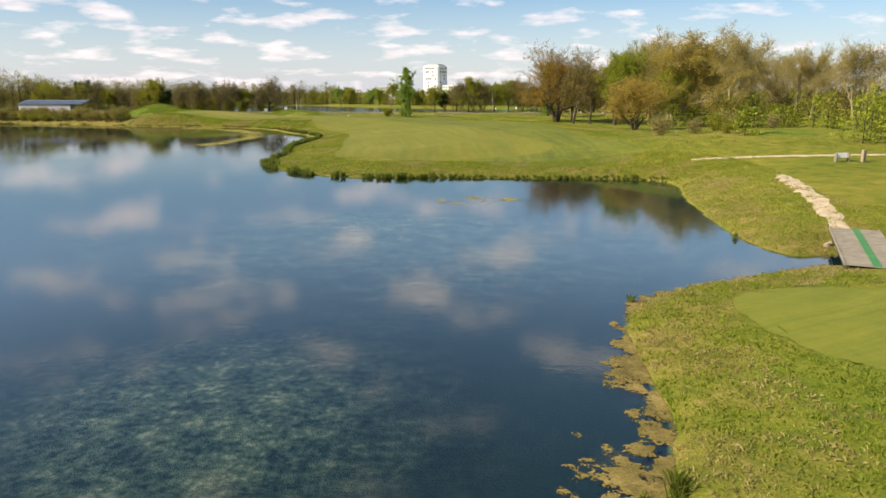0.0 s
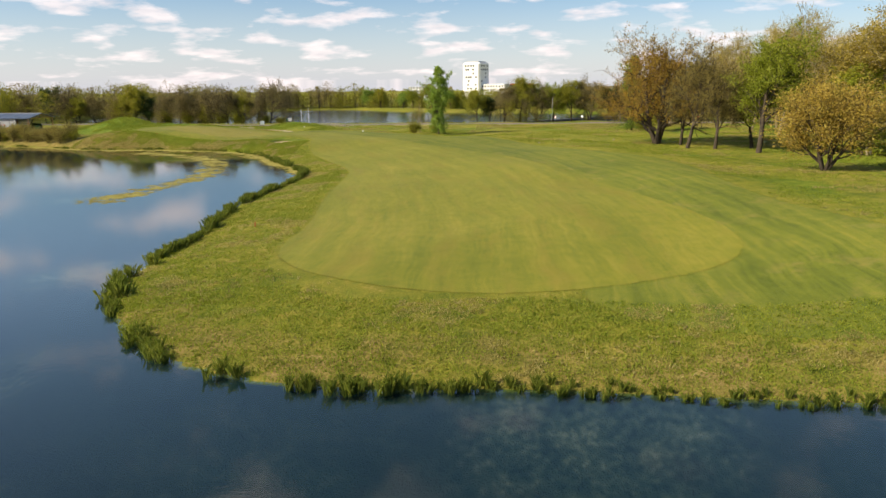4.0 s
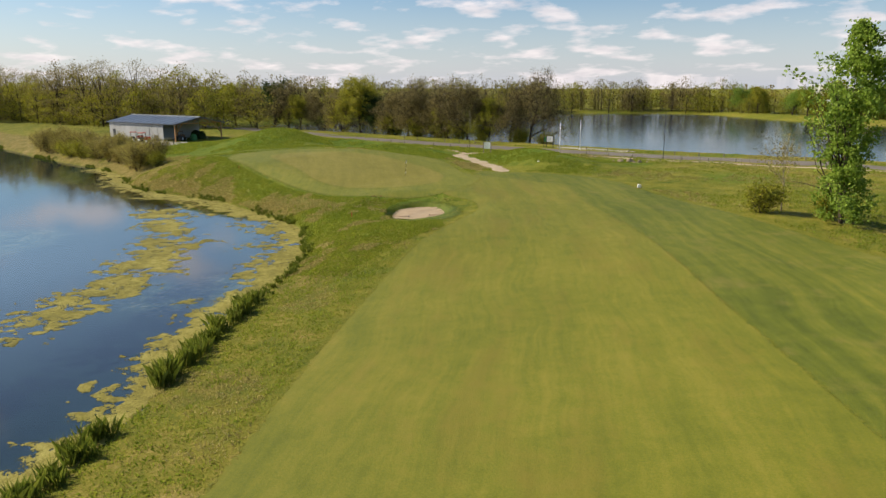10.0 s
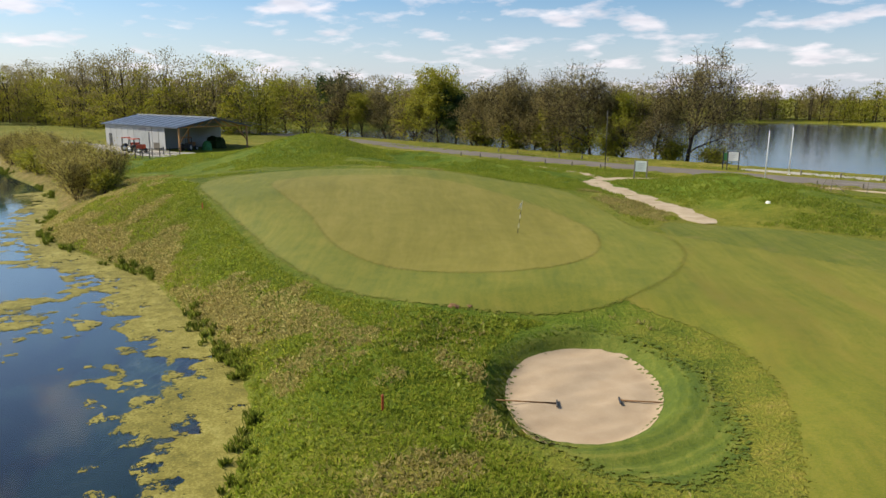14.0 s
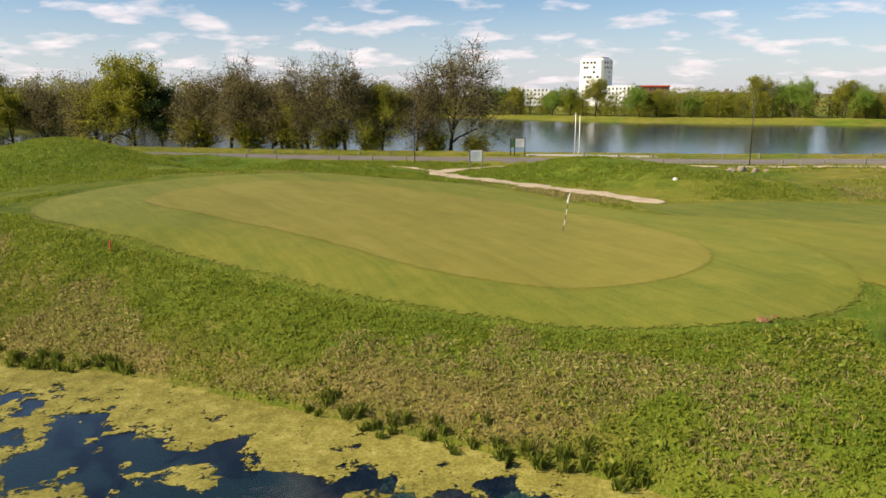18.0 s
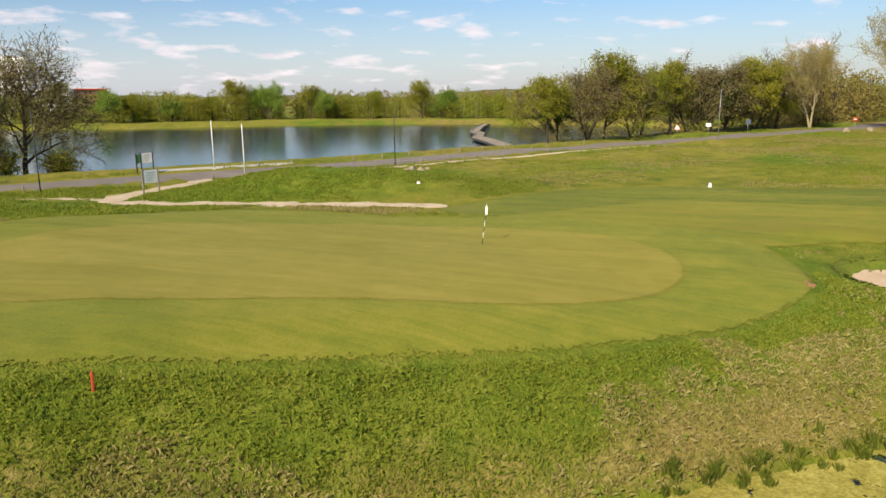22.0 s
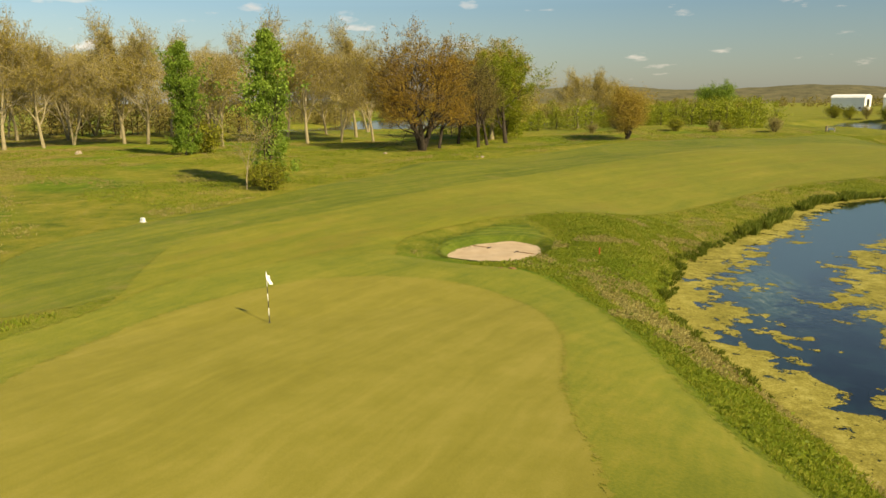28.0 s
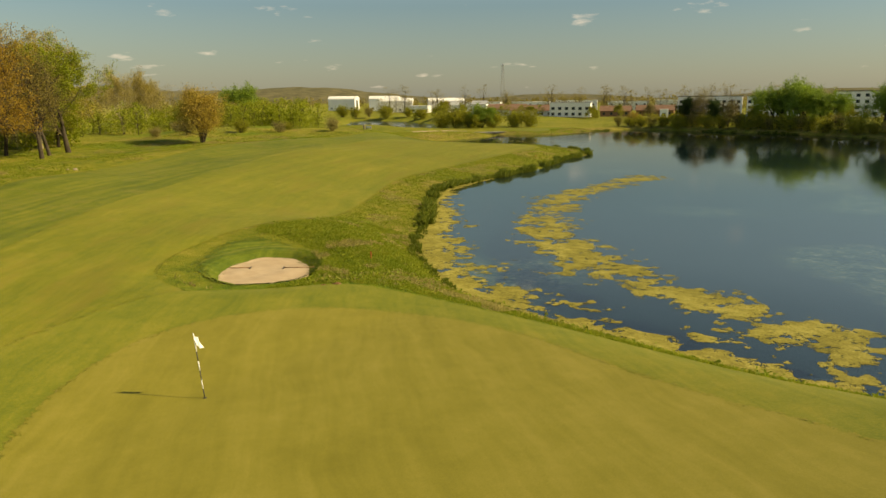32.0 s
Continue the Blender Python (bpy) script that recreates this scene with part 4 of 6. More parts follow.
strip("meadow_path", [(36, 91), (42.5, 89.5), (51, 88.3), (60, 86.8), (80, 84)], 1.2, M_PATH, 0.05, "thin pale path crossing the rough", 0.3)

# ---- trees ----


def grow(seed, height, trunk_r, split_at, spread, levels, kids, droop=0.0, leaders=1, lean=(0, 0), shrink=0.62):
    """A branching skeleton: rows of start, end, start radius, end radius, level."""
    r = np.random.RandomState(seed)
    segs = []

    def limb(p, d, length, rad, level):
        n = 4 if level < 2 else 3
        pts, dirs = [p], []
        for k in range(n):
            d = d + r.normal(0, 0.1 + 0.05 * level, 3) + np.array([0, 0, 0.06 - droop * level * 0.5])
            d /= np.linalg.norm(d)
            p = p + d * length / n
            pts.append(p)
            dirs.append(d)
        for k in range(n):
            f0, f1 = 1 - 0.75 * k / n, 1 - 0.75 * (k + 1) / n
            segs.append((pts[k], pts[k + 1], rad * f0, rad * f1, level))
        if level >= levels:
            return
        count = kids[min(level, len(kids) - 1)]
        first = split_at if level == 0 else 0.25
        for c in range(count):
            u = first + (1 - first) * (c + r.uniform(0.2, 0.9)) / count
            k = min(int(u * n), n - 1)
            base = pts[k] + (pts[k + 1] - pts[k]) * (u * n - k)
            a = c * 2.4 + r.uniform(-0.5, 0.5)
            ax = np.cross(dirs[k], (0.3, 0.5, 0.8))
            ax /= np.linalg.norm(ax)
            bx = np.cross(dirs[k], ax)
            out = math.cos(a) * ax + math.sin(a) * bx
            tilt = spread * r.uniform(0.7, 1.25)
            nd = dirs[k] * math.cos(tilt) + out * math.sin(tilt)
            limb(base, nd, length * shrink * r.uniform(0.75, 1.15) * (1.1 - 0.45 * (u if level == 0 else 0)), rad * (1 - 0.75 * u) * 0.62, level + 1)

    for k in range(leaders):
        a = 6.28 * k / leaders + r.uniform(0, 1)
        d = np.array([0.35 * math.cos(a), 0.35 * math.sin(a), 1.0]) if leaders > 1 else np.array([lean[0], lean[1], 1.0])
        start = np.array([0.12 * math.cos(a), 0.12 * math.sin(a), -0.15]) if leaders > 1 else np.array([0, 0, -0.15])
        limb(start, d / np.linalg.norm(d), height * (0.62 if levels > 1 else 0.9), trunk_r, 0)
    top = max(s[1][2] for s in segs)
    k = height / top
    return [(a * k, b * k, ra, rb, lv) for a, b, ra, rb, lv in segs]


def wood_arrays(segs, least=0.008):
    pieces = []
    for a, b, ra, rb, lv in segs:
        v, f = rod_arrays(a, b, max(ra, least), max(rb, least), (7, 5, 4, 3, 3)[lv], False)
        pieces.append((v, f))
    return merged(pieces)


def leaf_arrays(points, dirs, n, length, width, spread, seed, clumps=1.0):
    """Small bent leaf blades scattered round points of the twigs."""
    r = np.random.RandomState(seed)
    kept = r.permutation(len(points))[: max(1, int(len(points) * clumps))]
    pick = kept[r.randint(0, len(kept), n)]
    c = points[pick] + r.normal(0, spread, (n, 3)) * (1, 1, 0.8)
    d = r.normal(0, 1, (n, 3)) + dirs[pick] * 0.8
    d /= np.linalg.norm(d, axis=1)[:, None]
    s = np.cross(d, r.normal(0, 1, (n, 3)))
    s /= np.linalg.norm(s, axis=1)[:, None] + 1e-9
    k = r.uniform(0.6, 1.35, (n, 1))
    a, b = d * length * k / 2, s * width * k / 2
    v = np.stack([c - a, c + b, c + a, c - b], 1).reshape(-1, 3)
    f = np.arange(4 * n).reshape(-1, 4)
    return v, f


def twig_points(segs, from_level, low=0.0):
    a = [(s[0] + (s[1] - s[0]) * u, s[1] - s[0]) for s in segs if s[4] >= from_level for u in (0.35, 0.9)]
    p, d = np.array([x for x, _ in a]), np.array([x for _, x in a])
    keep = p[:, 2] >= low
    return p[keep], d[keep] / (np.linalg.norm(d[keep], axis=1)[:, None] + 1e-9)


TREES = {}


def tree_kind(kind, seed, height, bark, leaves, grow_with, leaf, name, label, from_level=2, low=0.0, extra=None, clumps=1.0, twig=0.008):
    """Builds a kind of tree once, out of sight of nothing: the first one is moved to its place by plant()."""
    segs = grow(seed, height, **grow_with)
    wv, wf = wood_arrays(segs, twig)
    p, d = twig_points(segs, from_level, low)
    n, length, width, spread = leaf
    lv, lf = leaf_arrays(p, d, n, length, width, spread, seed + 1, clumps)
    if extra:
        lv2, lf2 = extra(segs)
        lv, lf = merged([(lv, lf), (lv2, lf2)])
    TREES[kind] = (name, label, mesh_of("trunk", wv, wf, bark, True), mesh_of("crown", lv, lf, leaves))


def plant(kind, x, y, scale=1.0, turn=0.0, label=None, group="", wide=1.0, sink=0.1):
    name, text, wood, crown = TREES[kind]
    root = thing(name, (x, y, height_at(x, y) - sink), label or text, "shrub" if "shrub" in name or "bush" in name else "tree", group, turn=turn)
    root.scale = (scale * wide, scale * wide, scale)
    part("trunk", wood, root)
    part("crown", crown, root)
    return root


def column(height, width, clumps, n, length, leafw, seed, low=0.3):
    """Leaves of a slim upright crown: ragged clumps round the stem with gaps between them."""
    r = np.random.RandomState(seed)
    u = r.uniform(low / height, 1, clumps)
    girth = width * np.interp(u, [0, 0.08, 0.16, 0.24, 0.34, 0.5, 0.64, 0.8, 0.93, 1], [0.8, 1.0, 0.85, 0.55, 0.6, 0.95, 1.0, 0.7, 0.4, 0.12])
    a = r.uniform(0, 6.283, clumps)
    q = girth * np.sqrt(r.uniform(0.03, 1, clumps)) * np.where(r.uniform(size=clumps) < 0.12, 1.35, 1.0)
    p = np.stack([q * np.cos(a), q * np.sin(a), u * height + 0.25 * q], 1)
    d = np.stack([0.5 * np.cos(a), 0.5 * np.sin(a), np.ones(clumps)], 1)
    return leaf_arrays(p, d, n, length, leafw, 0.3, seed)


tree_kind("poplar", 3, 16.5, M_BARK, M_POPLAR, dict(trunk_r=0.2, split_at=0.06, spread=0.32, levels=2, kids=(18, 4)), (2600, 0.3, 0.24, 0.3), "poplar_tree", "slim green poplar in fresh leaf standing in rough grass",
          clumps=0.6, extra=lambda s: column(16.2, 2.3, 190, 15000, 0.24, 0.19, 5))
tree_kind("rust_oak", 7, 24, M_BARK, M_RUST, dict(trunk_r=0.6, split_at=0.14, spread=0.72, levels=4, kids=(9, 6, 5, 3), leaders=3), (46000, 0.22, 0.16, 0.34), "oak_tree", "broad oak with rust-brown young leaves", 3, 5.0, clumps=0.42, twig=0.02)
tree_kind("oak", 12, 22, M_BARK, M_OAK, dict(trunk_r=0.5, split_at=0.2, spread=0.72, levels=4, kids=(9, 6, 4, 3)), (38000, 0.24, 0.18, 0.36), "oak_tree", "oak with yellow-green spring leaves", 3, 4.5, clumps=0.42, twig=0.02)
tree_kind("thin_oak", 15, 21, M_BARK, M_OLIVE, dict(trunk_r=0.4, split_at=0.22, spread=0.62, levels=4, kids=(8, 6, 5, 4)), (13000, 0.22, 0.12, 0.36), "oak_tree", "half-bare oak with a few opening leaves", 3, 4.0, clumps=0.5, twig=0.024)
tree_kind("plane", 21, 28, M_PALE_BARK, M_PALE_LEAF, dict(trunk_r=0.42, split_at=0.25, spread=0.5, levels=4, kids=(9, 6, 5, 4)), (21000, 0.25, 0.15, 0.5), "plane_tree", "tall plane tree with pale bark and budding twigs", 3, 7.0, clumps=0.6, twig=0.034)
tree_kind("plane_fork", 25, 26, M_PALE_BARK, M_PALE_LEAF, dict(trunk_r=0.34, split_at=0.25, spread=0.45, levels=4, kids=(7, 6, 5, 4), leaders=2), (21000, 0.25, 0.15, 0.5), "plane_tree", "forked plane tree with pale bark and budding twigs", 3, 7.0, clumps=0.6, twig=0.034)
tree_kind("bare", 31, 15, M_BARK, M_BROWN, dict(trunk_r=0.28, split_at=0.18, spread=0.8, levels=4, kids=(10, 6, 5, 4)), (9000, 0.42, 0.07, 0.45), "alder_tree", "bare dark alder with fine twigs by the lake", 3, twig=0.022)
tree_kind("budding", 35, 14, M_BARK, M_SPRING, dict(trunk_r=0.26, split_at=0.15, spread=0.65, levels=4, kids=(8, 6, 4, 3)), (15000, 0.25, 0.18, 0.36), "alder_tree", "lakeside tree with small new green leaves", 3, clumps=0.45, twig=0.016)
tree_kind("brown", 41, 14, M_BARK, M_BROWN, dict(trunk_r=0.22, split_at=0.15, spread=0.6, levels=4, kids=(8, 6, 4, 3), leaders=2), (15000, 0.26, 0.12, 0.4), "alder_tree", "brown budding tree standing by the lake", 3, clumps=0.6, twig=0.018)
tree_kind("willow", 45, 12, M_BARK, M_ORANGE, dict(trunk_r=0.22, split_at=0.1, spread=0.75, levels=3, kids=(8, 6, 6), leaders=5), (24000, 0.22, 0.14, 0.36), "willow_tree", "spreading many-stemmed tree with orange and lime leaves", 2, clumps=0.55)
tree_kind("golden", 49, 30, M_PALE_BARK, M_GOLD, dict(trunk_r=0.6, split_at=0.12, spread=0.62, levels=4, kids=(10, 6, 5, 4)), (60000, 0.3, 0.2, 0.5), "plane_tree", "large golden-green tree over the thicket", 2, clumps=0.6, twig=0.03)
tree_kind("ivy", 51, 15, M_BARK, M_DARK_LEAF, dict(trunk_r=0.28, split_at=0.1, spread=0.5, levels=3, kids=(10, 6, 5)), (11000, 0.38, 0.32, 0.42), "ivy_tree", "dark tree wrapped in ivy", 1, clumps=0.6)
tree_kind("shrub", 55, 2.6, M_BARK, M_SPRING, dict(trunk_r=0.04, split_at=0.05, spread=0.7, levels=2, kids=(7, 5), leaders=6), (2600, 0.18, 0.1, 0.3), "shrub", "low green shrub in the rough", 1)
tree_kind("dry_shrub", 58, 2.4, M_BARK, M_STRAW, dict(trunk_r=0.03, split_at=0.05, spread=0.6, levels=2, kids=(8, 5), leaders=7), (2200, 0.3, 0.05, 0.3), "shrub", "dry straw-coloured bush on the bank", 1)
tree_kind("osier", 59, 4.6, M_BARK, M_OSIER, dict(trunk_r=0.03, split_at=0.05, spread=0.4, levels=2, kids=(9, 6), leaders=8), (4200, 0.17, 0.07, 0.32), "osier_bush", "tall budding osier bush on the pond bank", 1)
tree_kind("young", 61, 8.5, M_PALE_BARK, M_OLIVE, dict(trunk_r=0.09, split_at=0.35, spread=0.5, levels=3, kids=(8, 5, 4)), (900, 0.18, 0.09, 0.35), "young_tree", "slim bare young tree with a pale stem", 2)

plant("poplar", -18.2, 236.7, 1.0, 20, "slim green poplar with a bushy foot in rough grass")
plant("poplar", 30.5, 246, 1.12, 140)
plant("young", -23.5, 239.8, 1.0, 0)
plant("shrub", -24.5, 237.5, 1.25, 50)
plant("shrub", -19.5, 238.6, 0.9, 90)
plant("shrub", 34, 242.5, 2.2, 10)
for n, (k, x, y, s) in enumerate((("rust_oak", 29.3, 204.6, 1.0), ("thin_oak", 33, 200, 0.85), ("thin_oak", 32.5, 192, 0.95), ("thin_oak", 36.5, 188.5, 0.85), ("oak", 42, 182, 1.0), ("thin_oak", 44, 192, 0.9), ("oak", 56, 176, 0.75))):
    plant(k, x, y, s, n * 67, group="oaks by the fairway")
plant("willow", 41, 152.8, 1.05, 30, wide=1.05)
plant("golden", 58, 178.5, 0.8, 0, wide=1.25)
for n, (x, y, s) in enumerate(((37.5, 115, 1.1), (46, 125, 0.9), (52, 132, 1.1), (58, 143, 1.2), (61, 150, 0.8), (50, 118, 0.7), (66, 140, 0.9))):
    plant("dry_shrub" if n % 3 < 2 else "shrub", x, y, 1.3 * s, n * 77, group="bushes on the rise")
PLANES = [(58, 294), (61, 279.5), (63, 273), (70, 268.6), (73, 259), (69, 254), (58, 239), (62, 231), (61, 221), (64, 213), (62, 206), (100, 285), (94, 273), (100, 262), (101, 250), (86, 240), (100, 210), (80, 206), (110, 196),
          (88, 222), (115, 290), (120, 270), (118, 240)]
for n, (x, y) in enumerate(PLANES):
    plant("plane" if n % 3 else "plane_fork", x, y, 0.78 + 0.3 * ((n * 37) % 10) / 10, n * 53, group="plane trees by the road")
SHORE = [("ivy", -172, 311, 1.05), ("budding", -138, 310, 1.15), ("brown", -130, 311, 0.85), ("bare", -120, 307, 1.0), ("brown", -112, 308, 0.9), ("budding", -108, 306, 0.6), ("bare", -101, 304.5, 1.0),
         ("budding", -95.5, 304.5, 0.75), ("bare", -85.5, 305, 1.15), ("brown", -146, 312, 1.0), ("brown", -154, 312, 1.0), ("budding", -160, 310, 0.8), ("shrub", -88, 305.5, 1.8), ("shrub", -110, 306, 2.2), ("shrub", -126, 308, 2.4),
         ("brown", -181, 311, 1.1), ("budding", -190, 312, 1.1), ("bare", -166, 311, 1.1), ("ivy", -133, 309.5, 0.75), ("brown", -117, 306.5, 0.95), ("bare", -107, 305.5, 0.95), ("brown", -98, 306, 0.85), ("bare", -90.5, 305.5, 0.8),
         ("budding", -142, 309, 0.85), ("brown", -125, 309, 0.95), ("ivy", -113.5, 307.5, 0.5), ("shrub", -103, 305, 2.0), ("shrub", -97, 305, 1.7), ("shrub", -117, 306.5, 2.2), ("shrub", -82, 305.5, 1.5)]
for n, (k, x, y, s) in enumerate(SHORE):
    plant(k, x, y, s, n * 71, group="trees along the lake shore")
EAST = [(-12, 299, "budding", .8), (-8, 301, "ivy", .6), (-3, 299, "brown", 1.0), (2, 300, "budding", 1.1), (8, 299, "brown", 1), (13, 301, "oak", .6), (19, 299, "budding", 1), (25, 300, "brown", 1.1), (31, 299, "ivy", .8), (37, 300, "brown", 1.1), (43, 299, "budding", 1.1), (49, 301, "brown", 1.2), (55, 300, "oak", .65)]
for n, (x, y, k, s) in enumerate(EAST):
    plant(k, x, y, s, n * 41, group="trees along the road")
for n in range(40):
    x = -115 - 1.55 * n
    plant("osier" if n % 3 else "shrub", x, np.interp(x, [-190, -163, -133, -118], [248.5, 243, 239.5, 234.6]) + 1.6 * math.sin(n * 2.3) + 1.0, (0.85 + 0.35 * ((n * 29) % 10) / 10) * (1 if n % 3 else 1.2), n * 47, group="bushes on the pond bank")

tree_kind("green_alder", 71, 18, M_BARK, M_POPLAR, dict(trunk_r=0.35, split_at=0.12, spread=0.55, levels=4, kids=(10, 6, 4, 3), leaders=2), (30000, 0.3, 0.23, 0.45), "alder_tree", "tall alder in fresh green leaf on the shore", 2, clumps=0.35)
for n, (k, x, y, s) in enumerate((("green_alder", -49, -16, 0.92), ("green_alder", -57, -16, 1.0), ("green_alder", -63, -13, 0.8), ("green_alder", -80, -6, 0.95), ("green_alder", -90, 2, 0.85), ("ivy", -16, -23, 0.75), ("bare", -22, -22, 0.9), ("ivy", -27, -20, 0.7), ("bare", -32, -19, 0.75),
                                   ("green_alder", -104, 16, 0.8), ("green_alder", -128, 38, 0.9), ("green_alder", -150, 60, 0.85), ("willow", 5, -27, 0.5), ("budding", -40, -19, 0.55), ("budding", -70, -14, 0.6))):
    plant(k, x, y, s, n * 83, group="trees on the south shore")
for n in range(34):
    u = n / 33
    x = np.interp(u, [0, 0.12, 0.3, 0.5, 0.65, 1], [10, -8, -40, -62, -84, -150])
    y = np.interp(x, [-150, -130, -82, -60, -40, -16, 8, 12], [70, 52, 8, -7, -15, -21, -23, -23])
    plant("shrub" if n % 3 else "osier", x, y + math.sin(n * 2.7), (1.5 + 0.6 * ((n * 31) % 10) / 10) * (1 if n % 3 else 0.7), n * 57, "dense dark shrub on the south shore", group="shrubs on the south shore")
for n, (k, x, y, s) in enumerate((("shrub", 63, 24, 2.6), ("shrub", 58, 22, 2.9), ("shrub", 54, 19, 2.4), ("green_alder", 49, 17, 0.55), ("shrub", 45, 15, 2.4), ("shrub", 40.5, 6, 2.8), ("shrub", 36, 4, 2.6), ("osier", 51, 14, 1.3), ("shrub", 200, -78, 3), ("shrub", 188, -76, 2.6), ("osier", 176, -74, 1.6),
                                   ("shrub", 162, -72, 3.2), ("shrub", 150, -76, 2.2), ("shrub", 130, -60, 2.4), ("shrub", 112, -50, 2.6), ("budding", 122, -90, 0.5), ("budding", 84, -96, 0.45), ("budding", 56, -110, 0.5), ("budding", 44, -118, 0.6), ("brown", 30, -130, 0.7), ("budding", 158, -128, 0.7), ("brown", 180, -160, 0.8))):
    plant(k, x, y, s, n * 61, "green bush near the footbridge and the small pond" if "shrub" == k else None, group="bushes round the small pond")
for n in range(17):
    x = -100 + 11.5 * n + 3 * math.sin(n * 4.1)
    y = np.interp(x, [-110, -80, -40, 0, 45, 72, 104], [556, 536, 502, 494, 474, 442, 390]) + 2 * math.cos(n * 3)
    plant(("green_alder", "budding", "green_alder", "oak", "budding")[n % 5], x, y, (0.8, 0.9, 0.62, 0.55, 1.15)[n % 5] + 0.1 * math.sin(n * 7), n * 49, "fresh green tree on the far lake shore", group="trees on the far lake shore")
plant("ivy", -278, 270, 1.4, 40, "big dark ivy-clad tree beside the pond")
plant("willow", 118, 60, 0.75, 10, "golden spreading tree by the far water")
plant("green_alder", 226, -24, 1.2, 20, "tall round green tree standing over the far woods")
for n, (x, y, k) in enumerate(((112, 120, 0.72), (119, 111, 0.66), (105, 129, 0.7), (127, 103, 0.62))):
    plant("plane", x, y, k, n * 77, group="plane trees by the far water")
plant("willow", 150, 30, 0.8, 80, "golden spreading tree by the far water")


# ---- far woods: many trees in one piece ----


def wood_belt(name, line, rows, depth, height, leaves, count, leaf, label, seed, z=None, trunks=True):
    """A belt of many trees along a line, joined: trunks and ragged leafy crowns."""
    r = np.random.RandomState(seed)
    p = np.array(line, float)
    s = np.r_[0, np.cumsum(np.hypot(*np.diff(p, axis=0).T))]
    u = r.uniform(0, s[-1], rows)
    x, y = np.interp(u, s, p[:, 0]) + r.normal(0, depth, rows), np.interp(u, s, p[:, 1]) + r.normal(0, depth, rows)
    base = ground_height(x, y, False) if z is None else np.full(rows, z)
    keep = (inside_distance(RINGS["lake"], x, y) > 1) & (inside_distance(RINGS["pond"], x, y) > 1)
    P, D, T = [], [], []
    for k in np.flatnonzero(keep):
        h = height * r.uniform(0.55, 1.12)
        w = h * r.uniform(0.26, 0.42)
        T.append(rod_arrays((x[k], y[k], base[k] - 0.3), (x[k] + r.normal(0, 0.4), y[k] + r.normal(0, 0.4), base[k] + h * 0.75), 0.014 * h, 0.004 * h, 4, False))
        lumps = r.randint(12, 18)
        for j in range(lumps):
            hh = h * (0.05 + 0.91 * (j + r.uniform(0, 1)) / lumps)
            ww = w * np.interp(hh / h, [0.05, 0.35, 0.65, 0.9, 1.0], [0.95, 1.0, 0.95, 0.55, 0.2])
            a = j * 2.4 + r.uniform(-0.6, 0.6)
            q = ww * r.uniform(0.3, 1.0)
            c = np.array([x[k] + q * math.cos(a), y[k] + q * math.sin(a), base[k] + hh])
            if trunks:
                T.append(rod_arrays((x[k], y[k], base[k] + 0.55 * hh), c, 0.006 * h, 0.002 * h, 3, False))
            m = max(4, count // lumps)
            P.append(c + r.normal(0, 1, (m, 3)) * np.array([ww * 0.4, ww * 0.4, h * 0.036]))
    P = np.concatenate(P)
    lv, lf = leaf_arrays(P, np.zeros_like(P) + (0, 0, 0.4), len(P), leaf, leaf * 0.7, 0.05, seed + 1)
    root = thing(name, (0, 0, 0), label, "woods", kind="stuff")
    part("crowns", mesh_of("crowns", lv, lf, leaves), root)
    if trunks:
        part("trunks", mesh_of("trunks", *merged(T), M_BARK), root)


wood_belt("woods_far_brown", [(-330, 345), (-262, 362), (-228, 400), (-226, 440), (-212, 485), (-180, 545), (-120, 575)], 190, 8, 17, M_BROWN, 560, 0.55, "brown budding woods behind the lake", 101)
wood_belt("woods_far_green", [(-340, 355), (-270, 375), (-236, 410), (-234, 450), (-220, 500), (-180, 560), (-95, 565)], 150, 9, 15, M_SPRING, 560, 0.55, "green spring woods behind the lake", 102)
wood_belt("woods_west_brown", [(-330, 290), (-270, 291), (-235, 291), (-205, 292), (-180, 296)], 75, 4, 18, M_BROWN, 2200, 0.3, "tall brown woods behind the shed", 103)
wood_belt("woods_west_green", [(-340, 282), (-270, 286), (-235, 287), (-205, 289), (-170, 297)], 70, 4, 15, M_SPRING, 2200, 0.3, "green woods behind the shed", 104)
wood_belt("woods_north_green", [(-110, 560), (-80, 540), (-40, 506), (0, 498), (45, 478), (72, 446)], 80, 5, 10, M_SPRING, 1200, 0.34, "green trees on the far lake shore", 105)
wood_belt("woods_north_oak", [(-70, 540), (-30, 508), (20, 498), (60, 470), (84, 434), (104, 390)], 100, 5, 11, M_OAK, 1200, 0.34, "yellow-green trees on the far lake shore", 106)
wood_belt("woods_north_brown", [(-150, 580), (-80, 552), (-30, 520), (20, 510), (70, 478), (100, 430)], 80, 6, 11, M_OLIVE, 700, 0.42, "budding trees behind the far lake shore", 117)
wood_belt("woods_east_brown", [(85, 420), (105, 385), (105, 350), (90, 330), (110, 320), (150, 330)], 80, 7, 14, M_BROWN, 900, 0.45, "brown woods beyond the lake", 107)
wood_belt("woods_east_green", [(90, 430), (112, 385), (110, 345), (100, 325), (130, 320), (170, 330)], 80, 8, 13, M_OAK, 900, 0.45, "yellow-green woods beyond the lake", 108)
wood_belt("woods_road", [(-6, 301), (10, 303), (30, 303), (60, 305), (85, 312)], 26, 3, 8, M_OLIVE, 1000, 0.26, "budding thicket between the road and the lake", 118)
wood_belt("woods_plane_row", [(75, 312), (110, 308), (128, 285), (130, 260), (125, 235)], 80, 7, 13, M_OLIVE, 560, 0.5, "budding thicket behind the plane trees", 109)
